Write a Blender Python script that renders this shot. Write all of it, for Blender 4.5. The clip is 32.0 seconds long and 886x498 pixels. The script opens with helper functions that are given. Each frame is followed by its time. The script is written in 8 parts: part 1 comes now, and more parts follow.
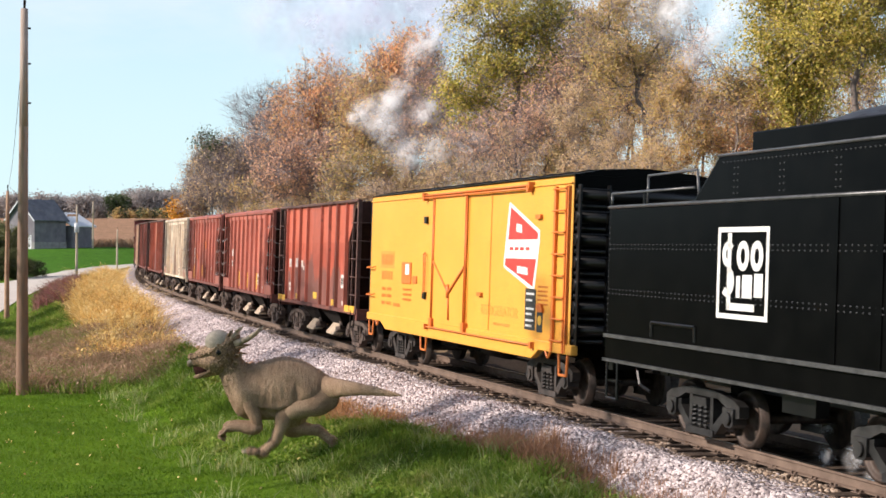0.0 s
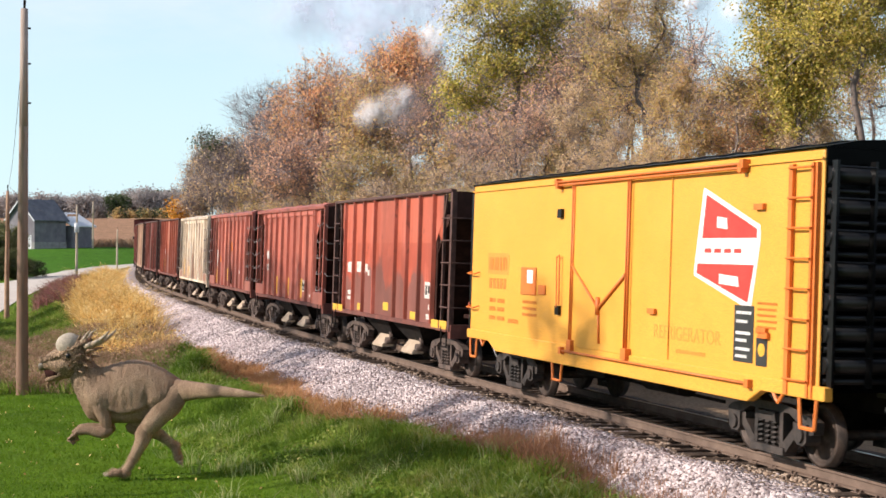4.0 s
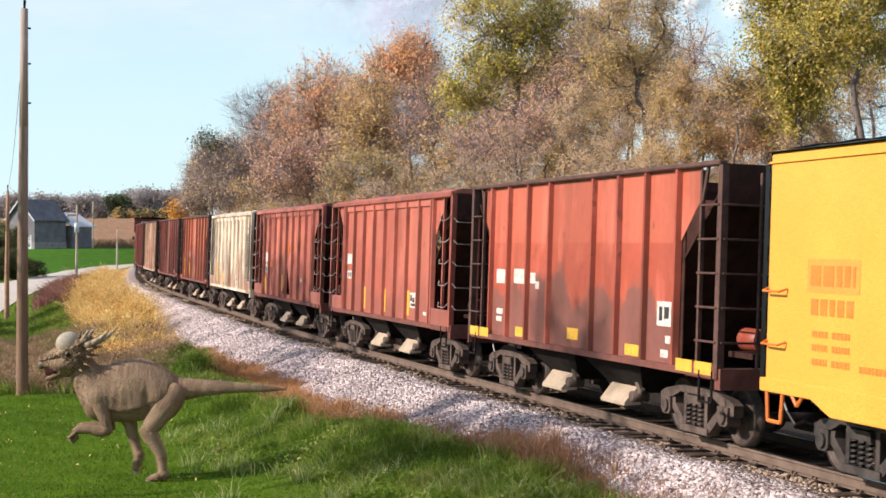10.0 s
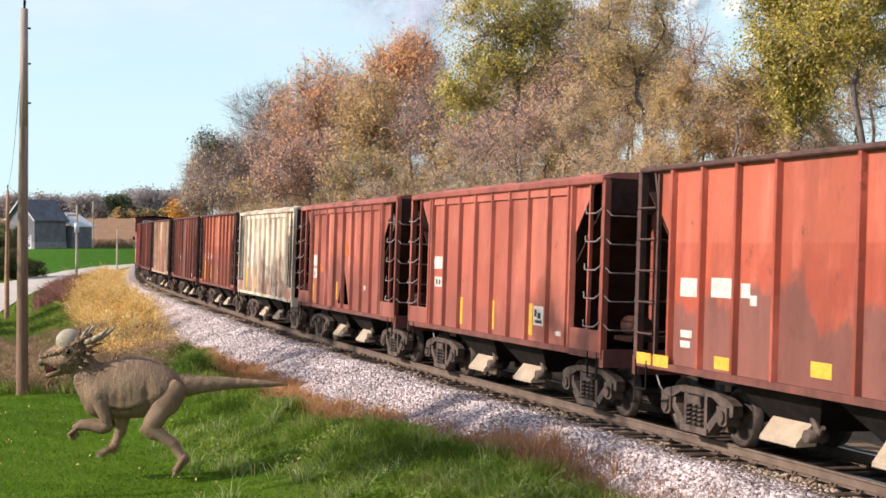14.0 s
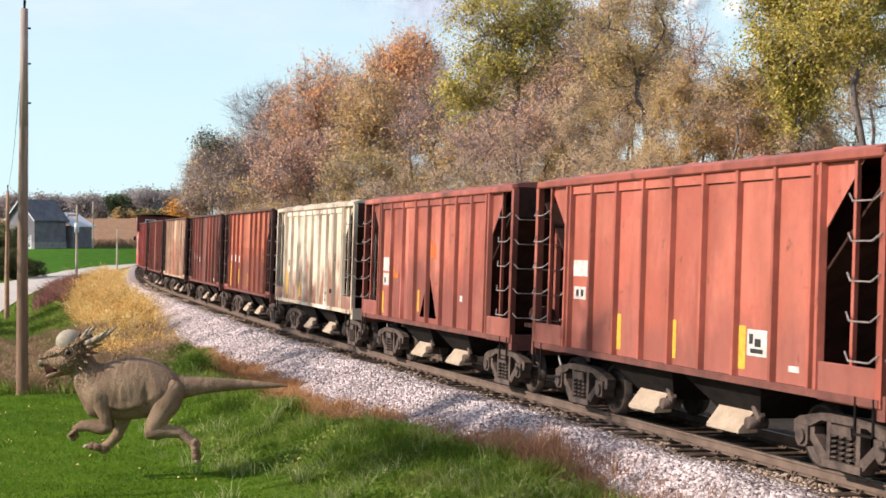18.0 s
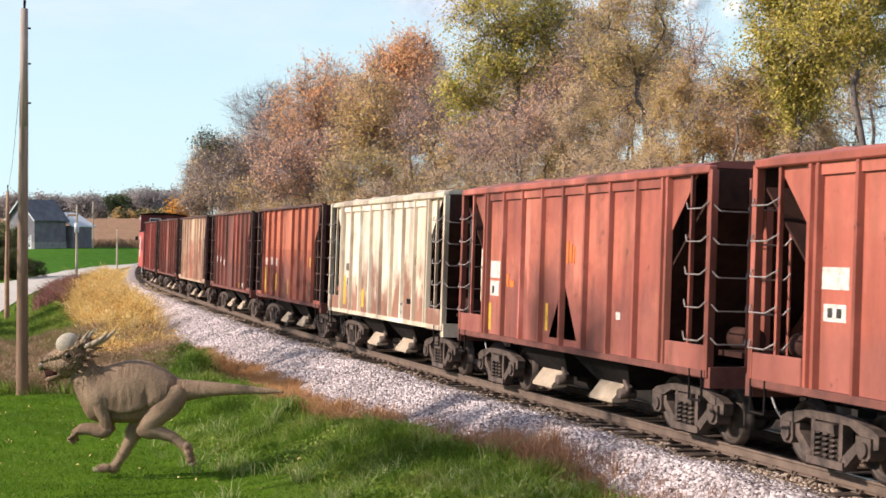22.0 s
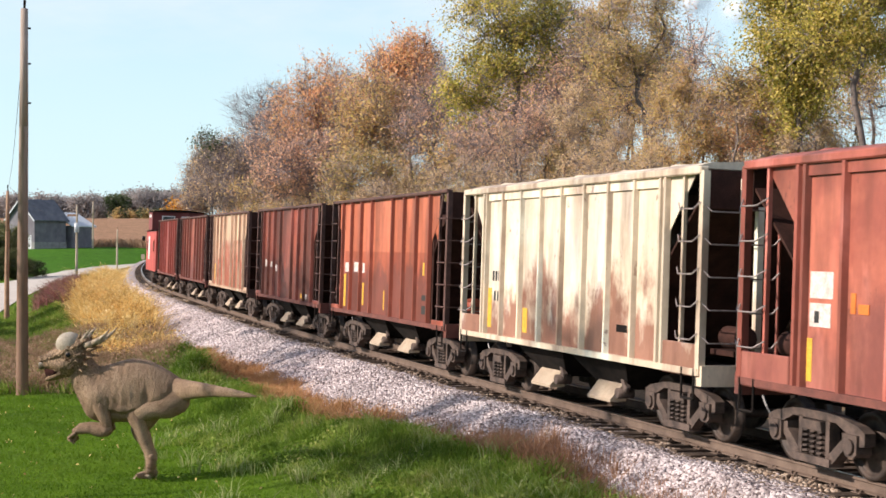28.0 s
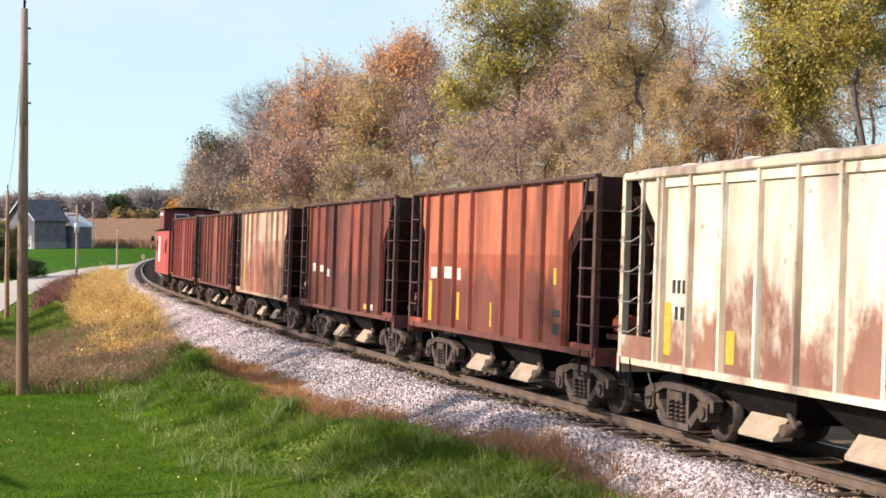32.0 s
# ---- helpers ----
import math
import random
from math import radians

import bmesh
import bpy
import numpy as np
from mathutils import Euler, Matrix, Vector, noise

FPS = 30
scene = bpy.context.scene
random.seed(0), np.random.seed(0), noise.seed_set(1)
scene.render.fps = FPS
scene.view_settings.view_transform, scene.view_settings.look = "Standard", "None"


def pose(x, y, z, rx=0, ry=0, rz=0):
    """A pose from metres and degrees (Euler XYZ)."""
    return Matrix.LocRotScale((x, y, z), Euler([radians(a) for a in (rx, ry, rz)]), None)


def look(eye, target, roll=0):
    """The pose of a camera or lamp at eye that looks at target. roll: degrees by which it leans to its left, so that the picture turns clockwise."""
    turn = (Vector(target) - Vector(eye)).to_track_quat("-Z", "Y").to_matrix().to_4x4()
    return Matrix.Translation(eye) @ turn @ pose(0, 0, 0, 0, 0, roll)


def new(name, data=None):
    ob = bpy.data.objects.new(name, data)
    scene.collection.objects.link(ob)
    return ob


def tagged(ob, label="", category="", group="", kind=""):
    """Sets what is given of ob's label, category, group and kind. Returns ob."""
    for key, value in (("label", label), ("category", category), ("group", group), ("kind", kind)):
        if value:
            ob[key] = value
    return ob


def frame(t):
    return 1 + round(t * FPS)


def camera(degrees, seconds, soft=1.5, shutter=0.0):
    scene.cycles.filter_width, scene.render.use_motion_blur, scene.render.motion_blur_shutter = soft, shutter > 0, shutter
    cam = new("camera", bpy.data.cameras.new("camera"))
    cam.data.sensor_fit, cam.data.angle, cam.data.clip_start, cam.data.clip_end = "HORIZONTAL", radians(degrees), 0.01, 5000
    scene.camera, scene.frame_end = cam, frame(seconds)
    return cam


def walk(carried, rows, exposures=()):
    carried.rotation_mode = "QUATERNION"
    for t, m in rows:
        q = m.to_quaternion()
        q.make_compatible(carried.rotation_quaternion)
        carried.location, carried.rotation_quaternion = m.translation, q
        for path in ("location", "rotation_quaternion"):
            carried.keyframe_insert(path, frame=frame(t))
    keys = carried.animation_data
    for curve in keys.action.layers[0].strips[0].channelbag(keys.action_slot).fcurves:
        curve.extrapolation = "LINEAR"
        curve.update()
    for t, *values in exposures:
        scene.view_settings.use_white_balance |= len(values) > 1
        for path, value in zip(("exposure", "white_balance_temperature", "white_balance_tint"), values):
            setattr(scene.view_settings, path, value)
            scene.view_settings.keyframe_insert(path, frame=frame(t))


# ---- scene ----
import functools
from mathutils import noise

EYE_Z = 3.004
cam = camera(34.0, 32.0, soft=1.6, shutter=0.4)
EYE = Matrix.Translation((0, 0, EYE_Z)) @ pose(0, 0, 0, 89.78, 0, 0)
walk(cam, [(0.0, EYE), (32.0, EYE)], [(0.0, 0.4), (32.0, 0.4)])

# ---- light ----
SUN_AZ = Vector((-0.95, -0.2, 0)).normalized()
SUN_EL = radians(30)
TO_SUN = Vector((SUN_AZ.x * math.cos(SUN_EL), SUN_AZ.y * math.cos(SUN_EL), math.sin(SUN_EL)))


def make_light():
    world = bpy.data.worlds.new("sky")
    scene.world = world
    world.use_nodes = True
    nt = world.node_tree
    nt.nodes.clear()
    out = nt.nodes.new("ShaderNodeOutputWorld")
    bg = nt.nodes.new("ShaderNodeBackground")
    sky = nt.nodes.new("ShaderNodeTexSky")
    sky.sky_type = "NISHITA"
    sky.sun_disc = False
    sky.sun_elevation = SUN_EL
    sky.sun_rotation = math.atan2(SUN_AZ.x, SUN_AZ.y)
    sky.air_density, sky.dust_density, sky.ozone_density = 1.0, 0.3, 1.6
    bg.inputs["Strength"].default_value = SKY_STRENGTH
    # thin high cloud
    geo = nt.nodes.new("ShaderNodeTexCoord")
    mp = nt.nodes.new("ShaderNodeMapping")
    mp.inputs["Scale"].default_value = (2.2, 2.2, 7.0)
    mp.inputs["Location"].default_value = (3.1, 0.4, 0.2)
    nz = nt.nodes.new("ShaderNodeTexNoise")
    nz.inputs["Scale"].default_value = 2.0
    nz.inputs["Detail"].default_value = 7
    nz.inputs["Roughness"].default_value = 0.55
    ramp = nt.nodes.new("ShaderNodeValToRGB")
    ramp.color_ramp.elements[0].position = 0.42
    ramp.color_ramp.elements[1].position = 0.72
    sep = nt.nodes.new("ShaderNodeSeparateXYZ")
    rise = nt.nodes.new("ShaderNodeMapRange")
    rise.inputs["From Min"].default_value = 0.10
    rise.inputs["From Max"].default_value = 0.19
    mul = nt.nodes.new("ShaderNodeMath")
    mul.operation = "MULTIPLY"
    mix = nt.nodes.new("ShaderNodeMix")
    mix.data_type = "RGBA"
    mix.inputs["B"].default_value = (6.0, 6.0, 6.7, 1)
    nt.links.new(geo.outputs["Generated"], mp.inputs["Vector"])
    nt.links.new(geo.outputs["Generated"], sep.inputs[0])
    nt.links.new(sep.outputs["Z"], rise.inputs["Value"])
    nt.links.new(mp.outputs[0], nz.inputs["Vector"])
    nt.links.new(nz.outputs["Fac"], ramp.inputs["Fac"])
    nt.links.new(ramp.outputs["Color"], mul.inputs[0])
    nt.links.new(rise.outputs["Result"], mul.inputs[1])
    nt.links.new(mul.outputs[0], mix.inputs["Factor"])
    # pale cyan haze of the low sky
    low = nt.nodes.new("ShaderNodeMapRange")
    low.inputs["From Min"].default_value, low.inputs["From Max"].default_value = 0.05, 0.45
    low.inputs["To Min"].default_value, low.inputs["To Max"].default_value = 0.85, 0.0
    haze = nt.nodes.new("ShaderNodeMix")
    haze.data_type = "RGBA"
    haze.inputs["B"].default_value = (4.3, 5.7, 6.3, 1)
    nt.links.new(sep.outputs["Z"], low.inputs["Value"])
    nt.links.new(low.outputs["Result"], haze.inputs["Factor"])
    nt.links.new(sky.outputs[0], haze.inputs["A"])
    nt.links.new(haze.outputs["Result"], mix.inputs["A"])
    nt.links.new(mix.outputs["Result"], bg.inputs["Color"])
    nt.links.new(bg.outputs[0], out.inputs[0])
    lamp = bpy.data.lights.new("sun", "SUN")
    lamp.energy, lamp.angle, lamp.color = SUN_ENERGY, radians(0.6), (1.0, 0.88, 0.785)
    ob = new("sun", lamp)
    ob.matrix_world = look(TO_SUN * 60, (0, 0, 0))


SKY_STRENGTH, SUN_ENERGY = 0.13, 5.2
make_light()

# ---- track line: s grows away from the camera ----
CURVE_S = (-40, 0, 20, 40, 55, 70, 85, 100, 170, 195, 320)
CURVE_K = (0.0054, -0.00109, -0.00092, -0.00004, -0.00142, -0.00293, -0.0007, -0.00072, -0.00072, -0.006, -0.006)
BANK = 0.0341
STEP = 0.5
GRID_S = np.arange(-60, 320.1, STEP)


def lay_line():
    k = np.interp(GRID_S, CURVE_S, CURVE_K)
    k[GRID_S < -40] = 0
    th = np.concatenate([[0], np.cumsum((k[1:] + k[:-1]) / 2 * STEP)])
    i0 = int(np.argmin(abs(GRID_S)))
    th = th - th[i0] + 1.894
    c, s = np.cos(th), np.sin(th)
    x = np.concatenate([[0], np.cumsum((c[1:] + c[:-1]) / 2 * STEP)])
    y = np.concatenate([[0], np.cumsum((s[1:] + s[:-1]) / 2 * STEP)])
    return x - x[i0] + 0.326, y - y[i0] + 35.654, th


LINE_X, LINE_Y, LINE_TH = lay_line()


def rise(s):
    """The line climbs a little as it goes away."""
    return 0.0045 * (np.sqrt((np.asarray(s, float) - 12) ** 2 + 64) + np.asarray(s, float) - 12) / 2


def on_line(s, lat=0.0, z=0.0):
    """World place of a point beside the track: lat > 0 on the camera's side."""
    x, y, h = (float(np.interp(s, GRID_S, a)) for a in (LINE_X, LINE_Y, LINE_TH))
    lt = lat - z * BANK
    return Vector((x - math.sin(h) * lt, y + math.cos(h) * lt, z + lat * BANK + float(rise(s))))


def line_points(s, lat, z, bank=True):
    x, y, h = (np.interp(s, GRID_S, a) for a in (LINE_X, LINE_Y, LINE_TH))
    b = BANK if bank else 0.0
    lt = lat - z * b
    return np.stack([x - np.sin(h) * lt, y + np.cos(h) * lt, z + lat * b + rise(s)], -1)


def beside(px, py):
    """Track coordinate s and signed distance of plan points."""
    px, py = np.asarray(px, float), np.asarray(py, float)
    shape = px.shape
    px, py = px.ravel(), py.ravel()
    s, lat = np.empty(len(px)), np.empty(len(px))
    lx, ly, lt, ls = LINE_X[::2], LINE_Y[::2], LINE_TH[::2], GRID_S[::2]
    for i in range(0, len(px), 4000):
        d = (px[i:i + 4000, None] - lx) ** 2 + (py[i:i + 4000, None] - ly) ** 2
        j = d.argmin(1)
        dx, dy = px[i:i + 4000] - lx[j], py[i:i + 4000] - ly[j]
        h = lt[j]
        s[i:i + 4000] = ls[j] + dx * np.cos(h) + dy * np.sin(h)
        lat[i:i + 4000] = -dx * np.sin(h) + dy * np.cos(h)
    return s.reshape(shape), lat.reshape(shape)


def smooth(a, b, x):
    t = np.clip((np.asarray(x, float) - a) / (b - a), 0, 1)
    return t * t * (3 - 2 * t)


def wob(x, y, f=1.0):
    """Gentle unevenness made of sines."""
    return (np.sin(x * 0.91 * f + 1.3) * np.cos(y * 0.77 * f - 0.4) + 0.6 * np.sin(x * 2.1 * f - y * 1.7 * f) + 0.4 * np.cos(x * 3.7 * f + y * 4.3 * f + 2)) / 2


def toe_lat(s):
    """Distance from the track's middle to the foot of the stone bank."""
    return np.interp(s, (-15, -12, -10, -7.5, -3.4, 15, 23, 34, 55, 95), (2.7, 2.8, 2.9, 3.4, 4.1, 4.3, 4.5, 3.75, 3.35, 2.9))


def ballast_z(lat, s):
    a, toe = np.abs(lat), toe_lat(s)
    drop = np.interp(s, (-12, -3, 10), (0.47, 0.7, 0.78))
    return -0.192 - 0.03 * smooth(1.65, 1.35, a) - drop * np.clip((a - 2.0) / (toe - 2.0), 0, 1) - 0.9 * np.maximum(a - toe, 0)


def ground_z(x, y):
    """Height of the ground sheet."""
    x, y = np.asarray(x, float), np.asarray(y, float)
    s, lat = beside(x, y)
    side = -0.84 - 0.34 * smooth(3.2, 8, lat) - 0.8 * smooth(50, 110, y) * smooth(4, 12, lat)
    side = side + 0.06 * wob(x, y, 0.9) * smooth(4, 5.5, np.abs(lat))
    # grassy bank along the foot of the stone, tufted and uneven
    crest = toe_lat(s) + 1.35 + 0.35 * np.sin(s * 0.55) - 0.4 * smooth(-6, -14, s)
    bank = np.exp(-((lat - crest) / (0.95 + 0.25 * np.sin(s * 0.8 + 1))) ** 2)
    bank = bank * (0.3 + 0.3 * smooth(-5, 4, s) + 0.1 * np.sin(s * 1.3)) * smooth(-18, -10, s) * smooth(17, 10, s)
    side = side + bank * (1 + 0.35 * wob(x * 1.3, y * 1.1, 1.5))
    # shoulder that carries the straw grass, falling to a ditch before the road
    side = side + 0.45 * smooth(16, 30, s) * smooth(150, 110, s) * smooth(3.0, 4.2, lat) * smooth(9.5, 5.4, lat + 0.8 * wob(x, y, 0.35))
    side = side - 0.35 * smooth(12, 24, s) * smooth(90, 60, s) * smooth(7.5, 9.5, lat) * smooth(15, 11, lat)
    # field, stubble and far hill
    far = smooth(205, 310, y) * 4.0 + smooth(300, 470, y) * 9.0 + smooth(470, 900, y) * 9.0
    side = side + far * smooth(6, 40, lat)
    # bank on which the viewer stands
    d = np.hypot(x, y)
    side = side + 2.3 * (1 - smooth(4, 20, d)) * smooth(3.9, 7, lat)
    back = -0.9 + 0.5 * smooth(-4, -14, lat) + 0.2 * wob(x, y, 0.5) + 9 * smooth(250, 700, y)
    z = np.where(lat > 0, side, back) + rise(np.minimum(s, 120)) * (1 - smooth(5, 25, np.abs(lat)))
    a = np.abs(lat)
    z = z + 0.25 * smooth(2, -12, s) * smooth(7, 3, a)
    bed = ballast_z(a, s) - 0.3 + rise(np.minimum(s, 320))
    in_bed = smooth(0.15, -0.55, a - toe_lat(s))
    return bed * in_bed + z * (1 - in_bed)


def gz(x, y):
    return float(ground_z(np.array([x]), np.array([y]))[0])


# ---- mesh helpers ----
def mesh_from(name, verts, faces, mats=(), smooth_faces=False):
    me = bpy.data.meshes.new(name)
    me.from_pydata([tuple(v) for v in verts], [], [tuple(f) for f in faces])
    for m in mats:
        me.materials.append(m)
    if smooth_faces:
        me.polygons.foreach_set("use_smooth", [True] * len(me.polygons))
    me.update()
    return me


def mesh_quads(name, v, f, mat):
    """Fast mesh from arrays: v (n,3), f (m,k)."""
    me = bpy.data.meshes.new(name)
    n, (m, k) = len(v), f.shape
    me.vertices.add(n)
    me.vertices.foreach_set("co", np.asarray(v, np.float32).ravel())
    me.loops.add(m * k)
    me.loops.foreach_set("vertex_index", np.asarray(f, np.int32).ravel())
    me.polygons.add(m)
    me.polygons.foreach_set("loop_start", np.arange(0, m * k, k, dtype=np.int32))
    me.polygons.foreach_set("loop_total", np.full(m, k, np.int32))
    me.materials.append(mat)
    me.update(calc_edges=True)
    return me


class Shape:
    """Collects simple solids into one mesh."""

    def __init__(self):
        self.v, self.f, self.soft = [], [], []

    def add(self, v, f, soft=False):
        o = len(self.v)
        self.v += [tuple(p) for p in v]
        self.f += [tuple(i + o for i in q) for q in f]
        self.soft += [soft] * len(f)
        return self

    def box(self, x0, x1, y0, y1, z0, z1, m=None):
        v = [Vector(p) for p in ((x0, y0, z0), (x1, y0, z0), (x1, y1, z0), (x0, y1, z0), (x0, y0, z1), (x1, y0, z1), (x1, y1, z1), (x0, y1, z1))]
        if m is not None:
            v = [m @ p for p in v]
        return self.add(v, [(3, 2, 1, 0), (4, 5, 6, 7), (0, 1, 5, 4), (1, 2, 6, 5), (2, 3, 7, 6), (3, 0, 4, 7)])

    def prism(self, outline, axis, a, b):
        """A flat outline pushed along an axis from a to b. outline: pairs in the other two axes, in order."""
        put = {"x": lambda p, w: (w, p[0], p[1]), "y": lambda p, w: (p[0], w, p[1]), "z": lambda p, w: (p[0], p[1], w)}[axis]
        n = len(outline)
        v = [put(p, a) for p in outline] + [put(p, b) for p in outline]
        return self.add(v, [tuple(range(n))[::-1], tuple(range(n, 2 * n))] + [(i, (i + 1) % n, n + (i + 1) % n, n + i) for i in range(n)])

    def rod(self, p, q, r, n=6, r2=None, caps=True):
        p, q = Vector(p), Vector(q)
        r2 = r if r2 is None else r2
        d = (q - p).normalized()
        u = d.orthogonal().normalized()
        w = d.cross(u)
        v = []
        for c, rr in ((p, r), (q, r2)):
            v += [c + (u * math.cos(a) + w * math.sin(a)) * rr for a in (2 * math.pi * i / n for i in range(n))]
        f = [(i, (i + 1) % n, n + (i + 1) % n, n + i) for i in range(n)]
        self.add(v, f, soft=n > 6)
        if caps:
            self.add(v, [tuple(range(n))[::-1], tuple(range(n, 2 * n))])
        return self

    def pipe(self, pts, r, n=6):
        for a, b in zip(pts[:-1], pts[1:]):
            self.rod(a, b, r, n)
        return self

    def lathe(self, profile, n=24, m=None, axis="y"):
        """profile: (radius, along) pairs; turned about the axis."""
        v = []
        for r, h in profile:
            for i in range(n):
                a = 2 * math.pi * i / n
                p = Vector((r * math.cos(a), h, r * math.sin(a))) if axis == "y" else Vector((r * math.cos(a), r * math.sin(a), h))
                v.append(m @ p if m is not None else p)
        f = []
        for k in range(len(profile) - 1):
            for i in range(n):
                f.append((k * n + i, k * n + (i + 1) % n, (k + 1) * n + (i + 1) % n, (k + 1) * n + i))
        return self.add(v, f, soft=True)

    def mesh(self, name, mat):
        me = mesh_from(name, self.v, self.f, [mat])
        me.polygons.foreach_set("use_smooth", self.soft)
        bm = bmesh.new()
        bm.from_mesh(me)
        bmesh.ops.remove_doubles(bm, verts=bm.verts, dist=0.0002)
        bmesh.ops.recalc_face_normals(bm, faces=bm.faces)
        bm.to_mesh(me)
        bm.free()
        return me


def part(name, data, mat, parent, label="", m=None):
    """One mesh object under a thing or a part."""
    me = data.mesh(name, mat) if isinstance(data, Shape) else data
    ob = new(name, me)
    ob.parent = parent
    if m is not None:
        ob.matrix_basis = m
    if label:
        ob["label"] = label
    return ob


def thing(name, label, category, m=None, group="", kind=""):
    ob = new(name)
    ob.empty_display_size = 0.3
    if m is not None:
        ob.matrix_world = m
    return tagged(ob, label, category, group, kind)


def soften(ob, w=0.01, seg=1):
    b = ob.modifiers.new("bevel", "BEVEL")
    b.width, b.segments, b.limit_method, b.angle_limit = w, seg, "ANGLE", radians(40)
    return ob


# ---- materials ----
def base_mat(name, rough=0.7, metal=0.0):
    m = bpy.data.materials.new(name)
    m.use_nodes = True
    nt = m.node_tree
    b = nt.nodes["Principled BSDF"]
    b.inputs["Roughness"].default_value = rough
    b.inputs["Metallic"].default_value = metal
    return m, nt, b


def noise_node(nt, scale, detail=4, rough=0.6, coord="Object", stretch=None, loc=None):
    tc = nt.nodes.new("ShaderNodeTexCoord")
    n = nt.nodes.new("ShaderNodeTexNoise")
    n.inputs["Scale"].default_value = scale
    n.inputs["Detail"].default_value = detail
    n.inputs["Roughness"].default_value = rough
    if stretch or loc:
        mp = nt.nodes.new("ShaderNodeMapping")
        mp.inputs["Scale"].default_value = stretch or (1, 1, 1)
        mp.inputs["Location"].default_value = loc or (0, 0, 0)
        nt.links.new(tc.outputs[coord], mp.inputs[0])
        nt.links.new(mp.outputs[0], n.inputs["Vector"])
    else:
        nt.links.new(tc.outputs[coord], n.inputs["Vector"])
    return n


def ramp_node(nt, fac, stops):
    r = nt.nodes.new("ShaderNodeValToRGB")
    e = r.color_ramp.elements
    while len(e) < len(stops):
        e.new(0.5)
    for el, (p, c) in zip(e, stops):
        el.position = p
        el.color = (*c, 1) if len(c) == 3 else c
    nt.links.new(fac, r.inputs["Fac"])
    return r


def mix_node(nt, fac, a, b, mode="MIX"):
    m = nt.nodes.new("ShaderNodeMix")
    m.data_type, m.blend_type = "RGBA", mode
    for sock, val in (("Factor", fac), ("A", a), ("B", b)):
        if isinstance(val, (int, float)):
            m.inputs[sock].default_value = val
        elif isinstance(val, tuple):
            m.inputs[sock].default_value = (*val, 1)
        else:
            nt.links.new(val, m.inputs[sock])
    return m.outputs["Result"]


def bump_to(nt, b, height, strength=0.3, dist=0.02):
    bp = nt.nodes.new("ShaderNodeBump")
    bp.inputs["Strength"].default_value = strength
    bp.inputs["Distance"].default_value = dist
    nt.links.new(height, bp.inputs["Height"])
    nt.links.new(bp.outputs[0], b.inputs["Normal"])


def mottled(name, c1, c2, scale=6.0, rough=0.75, metal=0.0, bump=0.2, fine=60.0, dist=0.01):
    """Two tones at a broad and a fine scale."""
    m, nt, b = base_mat(name, rough, metal)
    n1, n2 = noise_node(nt, scale, 5), noise_node(nt, fine, 3)
    col = mix_node(nt, ramp_node(nt, n1.outputs["Fac"], [(0.35, (0, 0, 0)), (0.65, (1, 1, 1))]).outputs[0], c1, c2)
    dark = ramp_node(nt, n2.outputs["Fac"], [(0.3, (0.72, 0.72, 0.72)), (0.7, (1.12, 1.12, 1.12))]).outputs[0]
    col = mix_node(nt, 1.0, col, dark, "MULTIPLY")
    nt.links.new(col, b.inputs["Base Color"])
    if bump:
        bump_to(nt, b, n2.outputs["Fac"], bump, dist)
    return m


def varied_leaf(name, cols, rough=0.6, trans=0.35, patchy=0.0):
    """Leaf or blade colours that differ from piece to piece and, where patchy, from tuft to tuft."""
    m, nt, b = base_mat(name, rough)
    g = nt.nodes.new("ShaderNodeNewGeometry")
    fac = g.outputs["Random Per Island"]
    if patchy:
        tuft = noise_node(nt, patchy, 3, 0.6)
        mr = nt.nodes.new("ShaderNodeMapRange")
        mr.inputs["From Min"].default_value, mr.inputs["From Max"].default_value = 0.3, 0.7
        mr.clamp = False
        nt.links.new(tuft.outputs["Fac"], mr.inputs["Value"])
        ma = nt.nodes.new("ShaderNodeMix")
        ma.inputs["Factor"].default_value = 0.62
        nt.links.new(fac, ma.inputs["A"])
        nt.links.new(mr.outputs["Result"], ma.inputs["B"])
        fac = ma.outputs["Result"]
    r = ramp_node(nt, fac, [(i / max(1, len(cols) - 1), c) for i, c in enumerate(cols)])
    n = noise_node(nt, 0.35, 2)
    sh = ramp_node(nt, n.outputs["Fac"], [(0.3, (0.75, 0.75, 0.75)), (0.7, (1.2, 1.2, 1.2))]).outputs[0]
    col = mix_node(nt, 1.0, r.outputs[0], sh, "MULTIPLY")
    nt.links.new(col, b.inputs["Base Color"])
    b.inputs["Specular IOR Level"].default_value = 0.25
    if trans:
        t = nt.nodes.new("ShaderNodeBsdfTranslucent")
        nt.links.new(col, t.inputs["Color"])
        mx = nt.nodes.new("ShaderNodeMixShader")
        mx.inputs[0].default_value = trans
        nt.links.new(b.outputs[0], mx.inputs[1])
        nt.links.new(t.outputs[0], mx.inputs[2])
        nt.links.new(mx.outputs[0], nt.nodes["Material Output"].inputs["Surface"])
    return m
